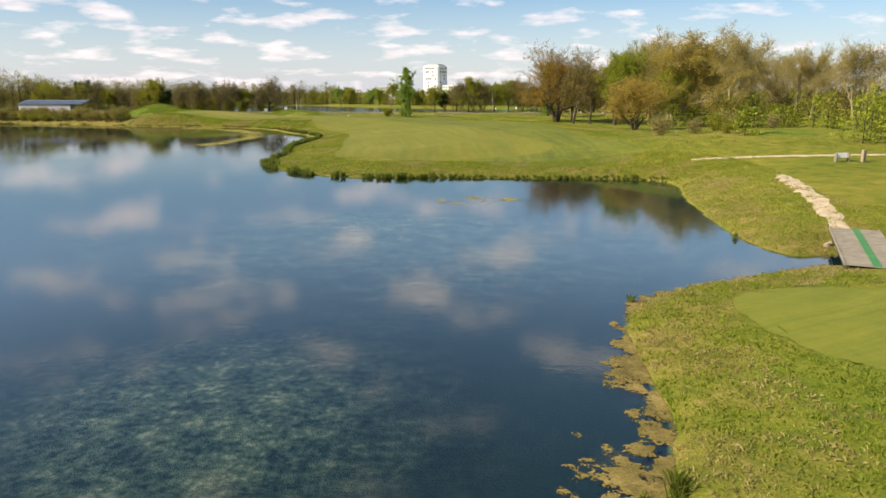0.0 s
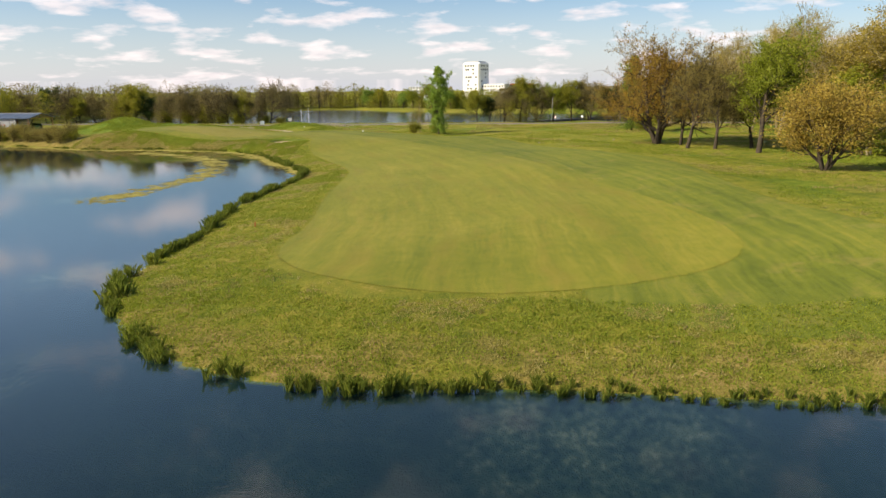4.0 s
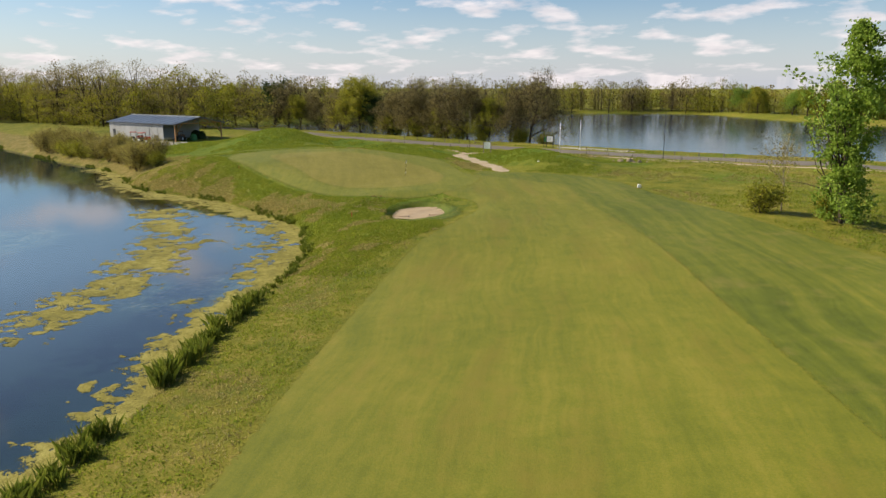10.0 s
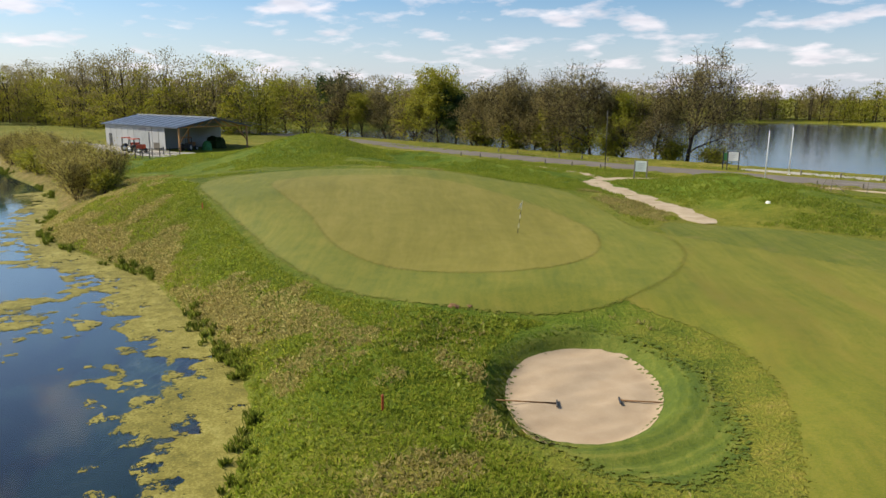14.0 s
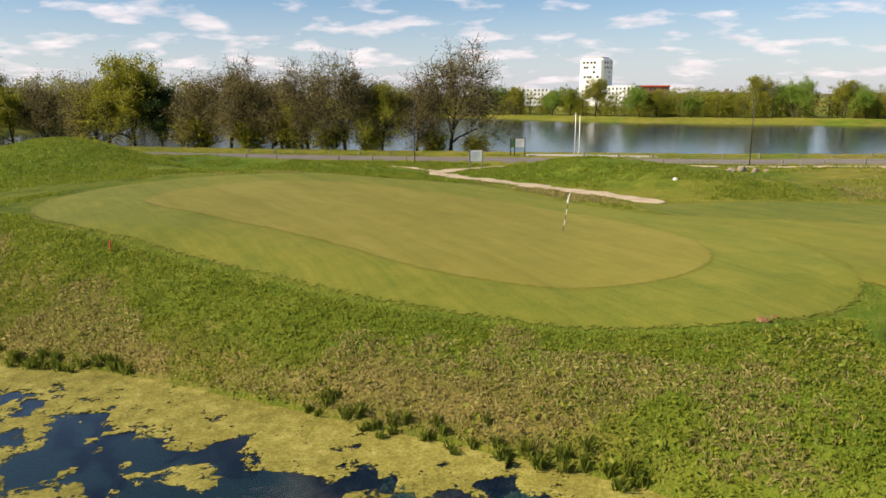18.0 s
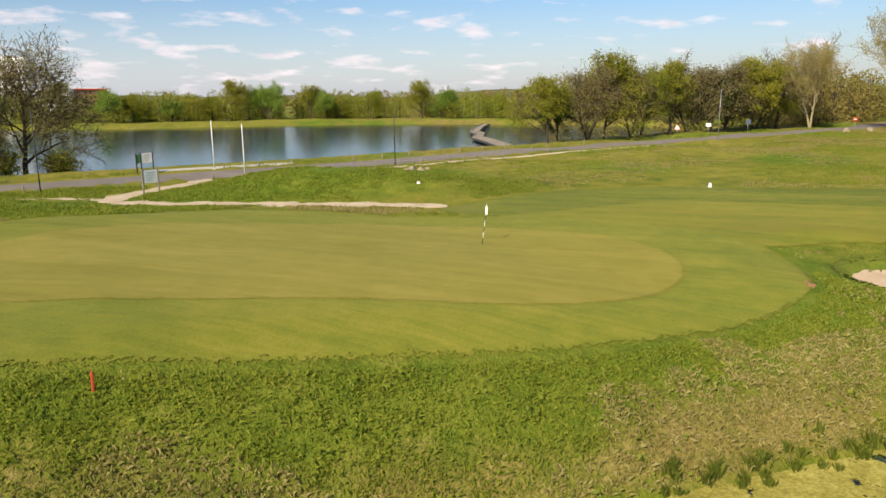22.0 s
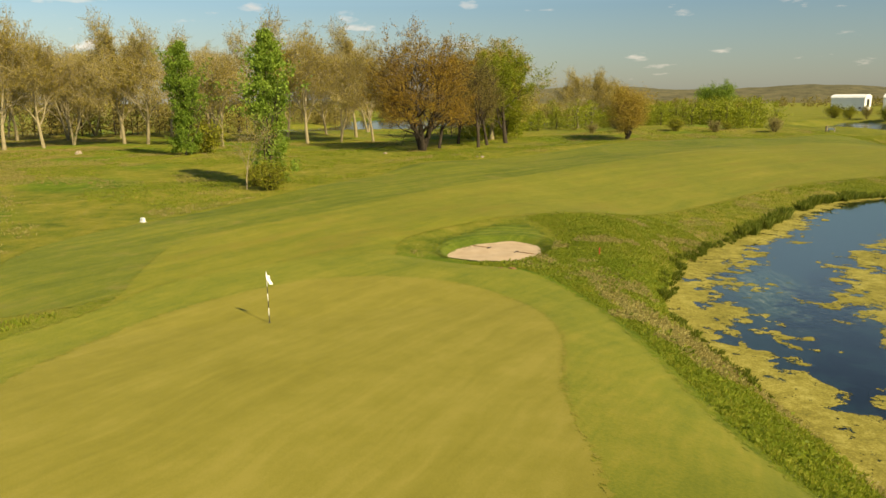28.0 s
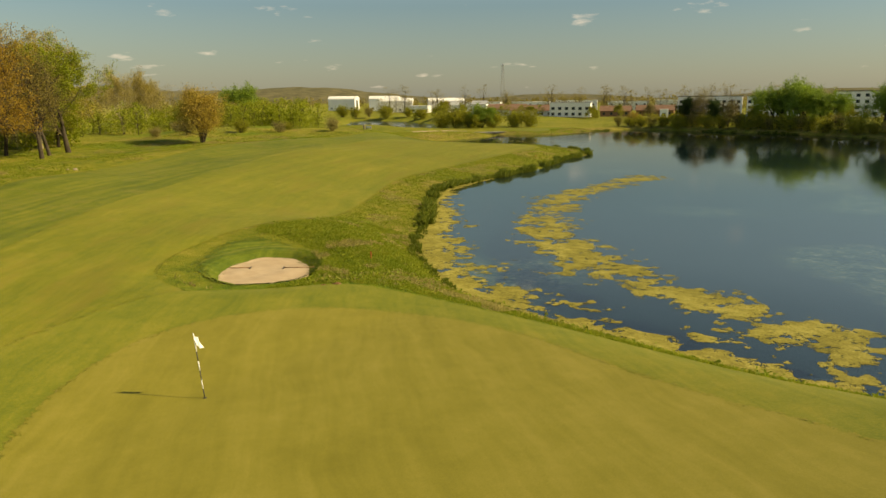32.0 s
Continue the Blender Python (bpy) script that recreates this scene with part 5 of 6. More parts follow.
wood_belt("woods_thicket", [(62, 180), (75, 172), (90, 160), (100, 135), (105, 105), (112, 70)], 85, 6, 8, M_OAK, 560, 0.4, "yellow-green thicket along the meadow", 110)
wood_belt("woods_creek_far", [(230, 190), (320, 170), (350, 130), (310, 55), (240, 55), (205, 40), (215, -20)], 150, 9, 9, M_OLIVE, 420, 0.6, "low budding woods beyond the creek", 111)
wood_belt("woods_bend", [(60, 110), (80, 88), (100, 70), (130, 60), (165, 75)], 60, 5, 9, M_OAK, 700, 0.4, "low budding scrub by the far water", 115)
wood_belt("woods_bridge", [(46, 20), (58, 8), (70, -6), (84, -22)], 16, 2.5, 6, M_SPRING, 1200, 0.3, "green bushes beside the footbridge", 119)
wood_belt("woods_south_shore", [(0, -24), (-20, -24), (-42, -17), (-62, -9), (-86, 6), (-136, 50), (-186, 100)], 130, 2.5, 5.5, M_SPRING, 620, 0.32, "dense bushes along the south shore", 112)
wood_belt("woods_villas", [(140, -70), (110, -90), (60, -150), (20, -165), (-30, -170), (-120, -120)], 60, 8, 7, M_SPRING, 800, 0.38, "small trees between the houses", 120)
wood_belt("woods_villas_brown", [(250, -200), (180, -230), (100, -260), (30, -250), (-40, -260)], 80, 12, 19, M_OLIVE, 620, 0.46, "budding trees behind the houses", 121)
wood_belt("woods_horizon", [(-900, 500), (-500, 900), (-60, 960), (300, 800), (560, 560), (700, 300), (760, -100), (700, -500), (400, -760), (60, -560), (-200, -400)], 620, 45, 13, M_OLIVE, 90, 2.0, "hazy woods on the horizon", 114, trunks=False)

# ---- buildings ----


def facade(parent, width, z0, storeys, columns, pitch, size, face_y, mat=None, skip=0.0, seed=1, axis="x", name="window"):
    """Windows of one wall: shared dark panes in thin frames, each its own part."""
    r = np.random.RandomState(seed)
    w, h = size
    pane = box("pane", (w, 0.12, h) if axis == "x" else (0.12, w, h), mat or M_GLASS, bevel=0.03)
    for s in range(storeys):
        for c in range(columns):
            if r.uniform() < skip:
                continue
            u = (c + 0.5) / columns * width - width / 2 + (r.uniform(-0.4, 0.4) * skip * 3)
            at = (u, face_y, z0 + s * pitch) if axis == "x" else (face_y, u, z0 + s * pitch)
            part(name, pane, parent, at=at)


def tower_block():
    t = thing("apartment_tower", (-43, 824, 1), "white apartment tower with scattered square windows", "building", turn=-28)
    part("wall", box("wall", (21, 20, 39), M_WHITE, bevel=1.6), t)
    part("roof_parapet", box("roof_parapet", (15, 14, 1.0), M_GREY_WALL, (0, 0, 39.004), 0.2), t, "grey roof parapet")
    facade(t, 15, 8, 8, 5, 3.8, (1.9, 1.7), -10.05, skip=0.42, seed=3)
    facade(t, 14, 8, 8, 4, 3.8, (1.9, 1.7), 10.55, skip=0.4, seed=5, axis="y")
    facade(t, 14, 8, 8, 4, 3.8, (1.9, 1.7), -10.55, skip=0.4, seed=7, axis="y")
    w = thing("apartment_wing", (-24, 818, 1), "low white apartment wing with rows of windows", "building", turn=-20)
    part("wall", box("wall", (30, 16, 17), M_WHITE, bevel=0.3), w)
    facade(w, 28, 3, 4, 9, 3.6, (1.4, 1.7), -8.05, skip=0.1, seed=6)
    b = thing("apartment_block", (4, 832, 1), "brown brick apartment block with a red roof", "building", turn=4)
    part("wall", box("wall", (24, 14, 16), M_TILE, bevel=0.2), b)
    part("roof", box("roof", (25, 15, 1.2), M_RED, (0, 0, 16), 0.3), b, "dull red roof")
    facade(b, 22, 3, 4, 7, 3.5, (1.3, 1.6), -7.05, skip=0.1, seed=8)
    e = thing("apartment_block", (-98, 835, 1), "low white apartment block behind the trees", "building", turn=2)
    part("wall", box("wall", (34, 14, 15), M_WHITE, bevel=0.2), e)
    facade(e, 32, 3, 4, 10, 3.4, (1.3, 1.5), -7.05, skip=0.15, seed=9)


tower_block()


def gable_roof(name, length, depth, eave, ridge, mat, over=0.5, thick=0.18, shift=0.0):
    """Two sloping slabs along x, meeting at the ridge."""
    x, y = length / 2 + over, depth / 2 + over
    drop = (ridge - eave) * over / (depth / 2)
    v, f = [], []
    for s in (-1, 1):
        o = len(v)
        for k in (0, -thick):
            v += [(-x + shift, s * y, eave - drop + k), (x + shift, s * y, eave - drop + k), (x + shift, 0, ridge + k), (-x + shift, 0, ridge + k)]
        f += [(o, o + 1, o + 2, o + 3), (o + 7, o + 6, o + 5, o + 4), (o, o + 4, o + 5, o + 1), (o + 1, o + 5, o + 6, o + 2), (o + 3, o + 7, o + 4, o)]
    return mesh_of(name, v, f, mat)


def farm_shed():
    """Grey clad shed whose east end stands open under a timber truss."""
    s = thing("shed", (-156.6, 265.3, 3.0), "grey clad machinery shed, dark blue roof, open timber end", "shed", turn=1)
    L, D, E, R = 16.0, 12.0, 3.7, 5.0
    xw = -4.0
    for k, (sx, sy, cx, cy) in enumerate(((L, 0.15, xw, -D / 2), (L, 0.15, xw, D / 2), (0.15, D, xw - L / 2, 0), (0.15, D, xw + L / 2, 0))):
        part("wall", box("wall", (sx, sy, E), M_GREY_WALL, (cx, cy, 0)), s)
    for k in range(10):
        part("panel", box("panel", (1.9, 0.05, E - 0.15), M_GREY_WALL, (xw - L / 2 + 1.05 + k * 2.0, -D / 2 - 0.1, 0.05), 0.02), s)
    part("door", box("door", (0.9, 0.08, 2.05), M_DARK, (xw - L / 2 + 1.9, -D / 2 - 0.17, 0)), s, "dark side door")
    part("sliding_door", box("sliding_door", (4.2, 0.1, 2.7), M_STEEL, (xw + L / 2 - 3, -D / 2 - 0.17, 0)), s, "grey sliding door")
    for sx in (-1, 1):
        g = [(xw + sx * L / 2, -D / 2, E), (xw + sx * L / 2, D / 2, E), (xw + sx * L / 2, 0, R - 0.1)]
        g = np.array(g + [(p[0] - sx * 0.12, p[1], p[2]) for p in g])
        part("gable", mesh_of("gable", g, [(0, 1, 2), (5, 4, 3)], M_GREY_WALL), s)
    part("roof", gable_roof("roof", L + 8, D, E + 0.08, R, M_ROOF, shift=xw + 4), s, "dark blue metal roof")
    part("ridge", box("ridge", (L + 9, 0.35, 0.12), M_STEEL, (xw + 4, 0, R - 0.02)), s, "pale ridge cap")
    for k in range(13):
        for sy in (-1, 1):
            a, b = (xw - L / 2 - 0.2 + k * 2.35, sy * (D / 2 + 0.45), E + 0.02), (xw - L / 2 - 0.2 + k * 2.35, sy * 0.1, R + 0.03)
            part("seam", mesh_of("seam", *rod_arrays(a, b, 0.03, 0.03, 4), M_ROOF), s)
    x = xw + L / 2 + 8
    for sy in (-1, 0, 1):
        part("post", box("post", (0.22, 0.22, E), M_LARCH, (x - 0.2, sy * (D / 2 - 0.1), 0)) if sy else box("post", (0.2, 0.2, E + 1), M_LARCH, (xw + L / 2 + 0.2, 0, 0)), s, "brown timber post")
    beams = [((x - 0.2, -D / 2, E - 0.05), (x - 0.2, D / 2, E - 0.05))]
    beams += [((x - 0.2, -D / 2 + k * D / 8, E - 0.05), (x - 0.2, -D / 2 + (k + (1 if k < 4 else -1)) * D / 8, E + (R - E) * (1 - abs(k + (1 if k < 4 else -1) - 4) / 4.0) - 0.15)) for k in (1, 2, 3, 5, 6, 7)]
    beams += [((x - 0.2, sy * (D / 2 - 0.1), 1.3), (x - 0.2, sy * (D / 2 - 2.0), E)) for sy in (-1, 1)]
    beams += [((x - 0.2, sy * D / 2, E), (x - 0.2, 0, R - 0.12)) for sy in (-1, 1)]
    for p, q in beams:
        part("truss_beam", mesh_of("truss_beam", *rod_arrays(p, q, 0.1, 0.1, 4), M_LARCH), s, "brown timber truss")
    return s


farm_shed()


def tractor(x, y, turn, body, label):
    """A small grounds tractor: hood, cab, four wheels."""
    t = thing("tractor", (x, y, height_at(x, y) + 0.02), label, "tractor", turn=turn)
    part("hood", box("hood", (1.3, 0.8, 0.7), body, (0.9, 0, 0.6), 0.1), t)
    part("chassis", box("chassis", (2.6, 0.6, 0.3), M_DARK, (0.3, 0, 0.4), 0.05), t)
    part("cab_roof", box("cab_roof", (1.3, 1.2, 0.12), body, (-0.4, 0, 2.0), 0.05), t)
    for sx, sy in ((-1, -1), (-1, 1), (1, -1), (1, 1)):
        part("cab_post", box("cab_post", (0.07, 0.07, 1.4), M_DARK, (-0.4 + sx * 0.55, sy * 0.5, 0.65)), t)
    part("seat", box("seat", (0.5, 0.5, 0.5), M_DARK, (-0.5, 0, 0.7), 0.08), t)
    for sx, r in ((1.1, 0.36), (-0.6, 0.55)):
        for sy in (-1, 1):
            w = part("wheel", rod("wheel", (sx, sy * 0.5, r), (sx, sy * 0.78, r), r, r, M_DARK, 16), t)
            part("rim", rod("rim", (sx, sy * 0.79, r), (sx, sy * 0.8, r), r * 0.5, r * 0.5, M_PAINT, 12), w, "pale wheel rim")
    return t


tractor(-149, 255, 20, M_RED, "small red tractor parked on the gravel yard")
tractor(-153.5, 256, 60, M_RED, "red mower tractor parked on the gravel yard")
tractor(-146.5, 262, 120, M_TIMBER, "rusty orange digger under the open shed end")


def heap(name, x, y, sx, sy, sz, mat, label, category, seed=1, turn=0.0, lumps=10, kind=""):
    """An uneven lump of stone, soil or stored goods: a dented ball, squashed onto the ground."""
    r = np.random.RandomState(seed)
    n, m = lumps, max(5, lumps // 2)
    v = []
    for j in range(m + 1):
        ph = math.pi / 2 * j / m
        for i in range(n):
            th = 6.283 * i / n
            k = 1 + r.uniform(-0.16, 0.16)
            v.append((sx / 2 * math.cos(th) * math.cos(ph) ** 0.7 * k, sy / 2 * math.sin(th) * math.cos(ph) ** 0.7 * k, sz * math.sin(ph) * k - 0.05))
    f = [(j * n + i, j * n + (i + 1) % n, (j + 1) * n + (i + 1) % n, (j + 1) * n + i) for j in range(m) for i in range(n)]
    ob = new(name, mesh_of(name, v, f, mat))
    ob.matrix_world = pose(x, y, height_at(x, y), 0, 0, turn)
    return tagged(ob, label, category, kind=kind)


heap("covered_stack", -148, 267.5, 4.5, 3.0, 1.8, M_DARK_LEAF, "stack under a dark green tarpaulin in the shed", "stack", 3)
heap("tarpaulin_heap", -145.5, 264.5, 2.0, 1.4, 1.3, M_GREEN_PAINT, "heap under a bright green tarpaulin", "heap", 4)
board = thing("plywood_sheet", (-150.5, 258.9, height_at(-150.5, 258.9)), "pale plywood sheet leaning on the shed wall", "board", turn=11)
part("sheet", box("sheet", (1.3, 0.04, 1.2), M_GREY_WOOD), board)
for n in range(9):
    heap("stone_block", -163 + n * 2.2 + 0.4 * math.sin(n * 3), 248.8 + 0.35 * n + 0.5 * math.cos(n * 5), 1.5, 0.9, 0.6, M_STONE, "pale stone block edging the yard", "stone", 20 + n, n * 25)
strip("yard", [(-190, 256), (-172, 256), (-158, 256), (-146, 256.5), (-138, 257)], 8.0, M_GRAVEL, 0.05, "pale gravel yard before the shed", 0.15, "yard")


def rail_fence(x, y, turn, label):
    f = thing("wire_fence", (x, y, height_at(x, y)), label, "fence", turn=turn)
    for k in range(4):
        part("post", box("post", (0.1, 0.1, 1.3), M_DARK, (k * 1.6, 0, 0), 0.01), f)
    for z in (0.5, 1.15):
        part("rail", mesh_of("rail", *rod_arrays((0, 0, z), (4.8, 0, z), 0.03, 0.03, 5), M_DARK), f)


rail_fence(-142, 250.5, 8, "dark pen fence beside the yard")
rail_fence(-142, 250.5, 80, "dark pen fence beside the yard")
rail_fence(-137.3, 251.2, 98, "dark pen fence beside the yard")

# ---- flag, bunker, markers ----
flag = thing("flagstick", (-69.5, 242.1, height_at(-69.5, 242.1) + 0.05), "black and white flagstick with a small white flag", "flag")
for k in range(7):
    a, b = Vector((0.045 * k, 0, 0.3 * k)), Vector((0.045 * (k + 1), 0, 0.3 * (k + 1)))
    part("stick_section", rod("stick_section", a, b, 0.016, 0.016, M_PAINT if k % 2 or k > 4 else M_DARK, 8), flag)
part("cup", rod("cup", (0, 0, 0.0), (0, 0, 0.012), 0.06, 0.06, M_DARK, 16), flag, "dark cup in the turf")


def cloth(w, h, mat):
    v, f = [], []
    for i in range(9):
        for j in range(5):
            u = i / 8
            v.append((0.31 - 0.03 * j - u * 0.05 + 0.03 * math.sin(u * 9), -u * w * (0.34 + 0.05 * j) + 0.03 * math.sin(u * 7 + j), 2.08 - j * h / 4 - u * 0.2 - 0.03 * math.sin(u * 5)))
    f = [(i * 5 + j, i * 5 + 5 + j, i * 5 + 6 + j, i * 5 + 1 + j) for i in range(8) for j in range(4)]
    return mesh_of("flag", v, f, mat, True)


part("flag", cloth(0.42, 0.36, M_PAINT), flag, "small white flag hanging slack")


def rake(x, y, turn):
    r = thing("bunker_rake", (x, y, height_at(x, y) + 0.07), "wooden-handled rake lying on the sand", "rake", "rakes in the bunker", turn=turn)
    part("handle", rod("handle", (0, 0, 0.03), (2.0, 0, 0.03), 0.026, 0.022, M_TIMBER, 8), r)
    part("head", box("head", (0.06, 0.5, 0.05), M_DARK, bevel=0.01), r)


rake(-54.7, 224.0, 215)
rake(-53.2, 225.4, 35)
heap("turf_clod", -62.6, 227.9, 0.6, 0.45, 0.16, M_TIMBER, "dark brown clod of turned soil on the grass", "clod", 8)
heap("turf_clod", -62.1, 228.4, 0.3, 0.3, 0.12, M_TIMBER, "small brown clod of turned soil on the grass", "clod", 9)


def stake(x, y, tilt=0):
    s = thing("marker_stake", (x, y, height_at(x, y) - 0.05), "red-painted wooden hazard stake in the grass", "stake", "red stakes along the pond", turn=tilt)
    part("post", box("post", (0.07, 0.07, 0.55), M_RED, bevel=0.012), s)
    part("tip", box("tip", (0.05, 0.05, 0.04), M_RED, (0, 0, 0.55), 0.015), s)


for x, y in ((-58.3, 219.6), (-90.2, 231.9), (-24.9, 124.8)):
    stake(x, y, x)
for k, (x, y) in enumerate(((-40.3, 248.7),)):
    m = thing("distance_marker", (x, y, height_at(x, y)), "small white distance marker on the edge of the rough", "marker", "white markers", turn=40 + 20 * k)
    part("plate", box("plate", (0.36, 0.22, 0.34), M_PAINT, bevel=0.03), m)
    part("foot", box("foot", (0.46, 0.3, 0.05), M_PAINT, bevel=0.01), m)
heap("white_stone", -60.6, 262.2, 0.42, 0.3, 0.2, M_PAINT, "white-painted stone lying in the grass", "stone", 11)


def notice(name, x, y, turn, w, h, top, panel, post, label, extra=False):
    s = thing(name, (x, y, height_at(x, y) - 0.05), label, "sign", turn=turn)
    for sx in (-1, 1):
        part("post", box("post", (0.12, 0.12, top + 0.1), post, (sx * w / 2, 0, 0), 0.02), s)
    p = part("panel", box("panel", (w - 0.14, 0.06, h), panel, (0, 0, top - h), 0.01), s)
    part("frame", box("frame", (w - 0.1, 0.04, 0.06), post, (0, 0, top)), p)
    for k in range(4):
        part("text_bar", box("text_bar", ((w - 0.5) * (0.9 - 0.12 * k), 0.012, 0.05), M_STEEL, (-0.05 * k, -0.04, top - 0.25 - 0.2 * k)), p)
    if extra:
        part("side_post", box("side_post", (0.12, 0.12, top), post, (-w / 2 - 0.5, 0, 0), 0.02), s)
        part("side_panel", box("side_panel", (0.42, 0.05, h * 0.85), M_GREEN_PAINT, (-w / 2 - 0.27, 0, top - h)), s, "narrow green side panel")


notice("notice_board", -78.45, 276.7, 10, 1.35, 1.1, 2.1, M_BOARD, M_GREY_WOOD, "pale notice board on two wooden posts by the path")
notice("information_board", -74.9, 293.7, 12, 1.3, 1.05, 2.2, M_PAINT, M_DARK, "white information board on dark posts by the lake", True)


def lamp_post(x, y, h, mat, label, name="lamp_post"):
    s = thing(name, (x, y, height_at(x, y)), label, "pole")
    part("pole", rod("pole", (0, 0, 0), (0, 0, h), 0.055, 0.04, mat, 10), s)
    part("base_plate", box("base_plate", (0.3, 0.3, 0.05), mat), s)
    part("cap", rod("cap", (0, 0, h), (0, 0, h + 0.06), 0.05, 0.02, mat, 8), s)


lamp_post(-67.8, 283.6, 5.3, M_PAINT, "tall white pole beside the road", "white_pole")
lamp_post(-68.1, 292.6, 5.3, M_PAINT, "tall white pole beside the boat ramp", "white_pole")
lamp_post(-49.6, 284.3, 7.4, M_DARK, "slim dark lamp post beside the road")
lamp_post(-86.2, 282.9, 7.0, M_DARK, "slim dark lamp post beside the road")
lamp_post(12.0, 284.2, 8.0, M_STEEL, "grey lamp post beside the road")

# ---- bollards, fence posts, stones, ramp ----
first = None
for k in range(26):
    for side in (0, 1):
        x = -112 + k * 4.1
        y = np.interp(x, [-120, -95, -72, -24, 0], [292, 288.5, 288.3, 288.3, 289]) + (4.6 if side else -4.5)
        if -84 < x < -72 or x > -8 or (k + side) % 4 == 3:
            continue
        h = height_at(x, y)
        if first is None:
            first = thing("bollard", (x, y, h - 0.05), "short weathered wooden bollard along the road", "bollard", "bollards along the road")
            part("post", box("post", (0.16, 0.16, 0.6), M_GREY_WOOD, bevel=0.03), first)
            part("cap", box("cap", (0.1, 0.1, 0.04), M_GREY_WOOD, (0, 0, 0.6), 0.02), first)
        else:
            copy_thing(first, pose(x, y, h - 0.05, 0, 0, k * 31))
fence = thing("post_and_wire_fence", (-60.6, 280.0, height_at(-60.6, 280)), "thin post and wire fence beside the road", "fence", turn=1)
for k in range(9):
    part("post", rod("post", (k * 3.0, 0, -0.4), (k * 3.0 + 0.04, 0, 1.15), 0.04, 0.035, M_GREY_WOOD, 6), fence)
for z in (0.45, 0.8, 1.05):
    part("wire", mesh_of("wire", *rod_arrays((0, 0, z), (24, 0, z), 0.006, 0.006, 4), M_STEEL), fence)
part("brace", rod("brace", (0.0, 0.03, 1.05), (1.3, 0.03, -0.1), 0.035, 0.035, M_GREY_WOOD, 6), fence)
part("brace", rod("brace", (-0.6, 0.5, 1.0), (-1.2, 0.9, -0.2), 0.035, 0.035, M_GREY_WOOD, 6), fence)
for k, (x, y, s) in enumerate(((-53.4, 275.7, 0.9), (-52.2, 276.6, 1.1), (-50.8, 277.0, 0.8), (-49.7, 277.3, 0.5), (-54.4, 275.3, 0.5), (-51.2, 276.0, 0.5), (5.8, 202, 0.55), (6.7, 202.5, 0.35), (42, 264, 1.2), (47, 281, 1.4), (56, 281, 1.3), (22, 213.5, 0.6))):
    heap("field_stone", x, y, s * 1.2, s * 0.8, s * 0.55, M_STONE, "pale rough field stone in the grass", "stone", 40 + k, k * 40)
strip("boat_ramp", [(-74.5, 295.4), (-70, 295.2), (-64, 294.8), (-58, 294.2)], 2.4, M_GRAVEL, 0.07, "pale concrete strip at the boat ramp", 0.1, "ramp")
strip("roadside_track", [(-62, 282.3), (-47, 282.0), (-32, 282.0), (-14, 282.6), (0, 283.2)], 1.0, M_PATH, 0.05, "thin worn track beside the road", 0.4)


def boardwalk(line, z):
    b = thing("boardwalk", (0, 0, 0), "grey wooden boardwalk zigzagging over the lake", "boardwalk")
    p = np.array(line, float)
    for a, c in zip(p[:-1], p[1:]):
        d = (c - a) / np.linalg.norm(c - a)
        n = np.array([-d[1], d[0]])
        L = np.linalg.norm(c - a)
        turn = math.degrees(math.atan2(d[1], d[0]))
        m = pose(*(a + c) / 2, z, 0, 0, turn)
        part("deck", box("deck", (L + 1.2, 2.4, 0.12), M_GREY_WOOD), b, at=m)
        for s in (-1, 1):
            part("kerb_rail", box("kerb_rail", (L + 1.0, 0.14, 0.22), M_GREY_WOOD, (0, s * 1.15, 0.12)), b, at=m)
            part("side_beam", box("side_beam", (L + 1.0, 0.12, 0.45), M_DARK, (0, s * 1.2, -0.46)), b, at=m)
        for u in np.arange(0.5, L, 4.0):
            for s in (-1, 1):
                q = a + d * u + n * s * 1.0
                part("pile", rod("pile", (q[0], q[1], z - 2.2), (q[0], q[1], z), 0.1, 0.1, M_DARK, 8), b)


BOARDWALK_AT = [(-11, 307), (-6, 316), (1, 329), (9, 345), (19, 357), (24, 366), (41, 386), (56, 402)]
boardwalk(BOARDWALK_AT, LAKE_Z + 0.7)


def road_sign(x, y, turn, kind, label):
    s = thing("road_sign", (x, y, height_at(x, y)), label, "sign", turn=turn)
    part("pole", rod("pole", (0, 0, 0), (0, 0, 2.2), 0.035, 0.035, M_STEEL, 8), s)
    if kind == "triangle":
        v = [(-0.55, -0.04, 1.5), (0.55, -0.04, 1.5), (0, -0.04, 2.45), (-0.55, -0.06, 1.5), (0.55, -0.06, 1.5), (0, -0.06, 2.45)]
        part("plate", mesh_of("plate", v, [(0, 2, 1), (3, 4, 5)], M_PAINT), s)
        part("border", mesh_of("border", *merged([rod_arrays(v[3], v[4], 0.05, 0.05, 4), rod_arrays(v[4], v[5], 0.05, 0.05, 4), rod_arrays(v[5], v[3], 0.05, 0.05, 4)]), M_RED), s, "red border")
    elif kind == "round":
        part("plate", rod("plate", (0, -0.06, 2.2), (0, -0.03, 2.2), 0.45, 0.45, M_RED, 20), s)
        part("bar", box("bar", (0.5, 0.03, 0.12), M_PAINT, (0, -0.07, 2.14)), s)
    else:
        part("plate", box("plate", (0.9, 0.05, 0.6 if kind == "white" else 0.9), M_PAINT if kind == "white" else M_ROOF, (0, -0.05, 1.6), 0.02), s)


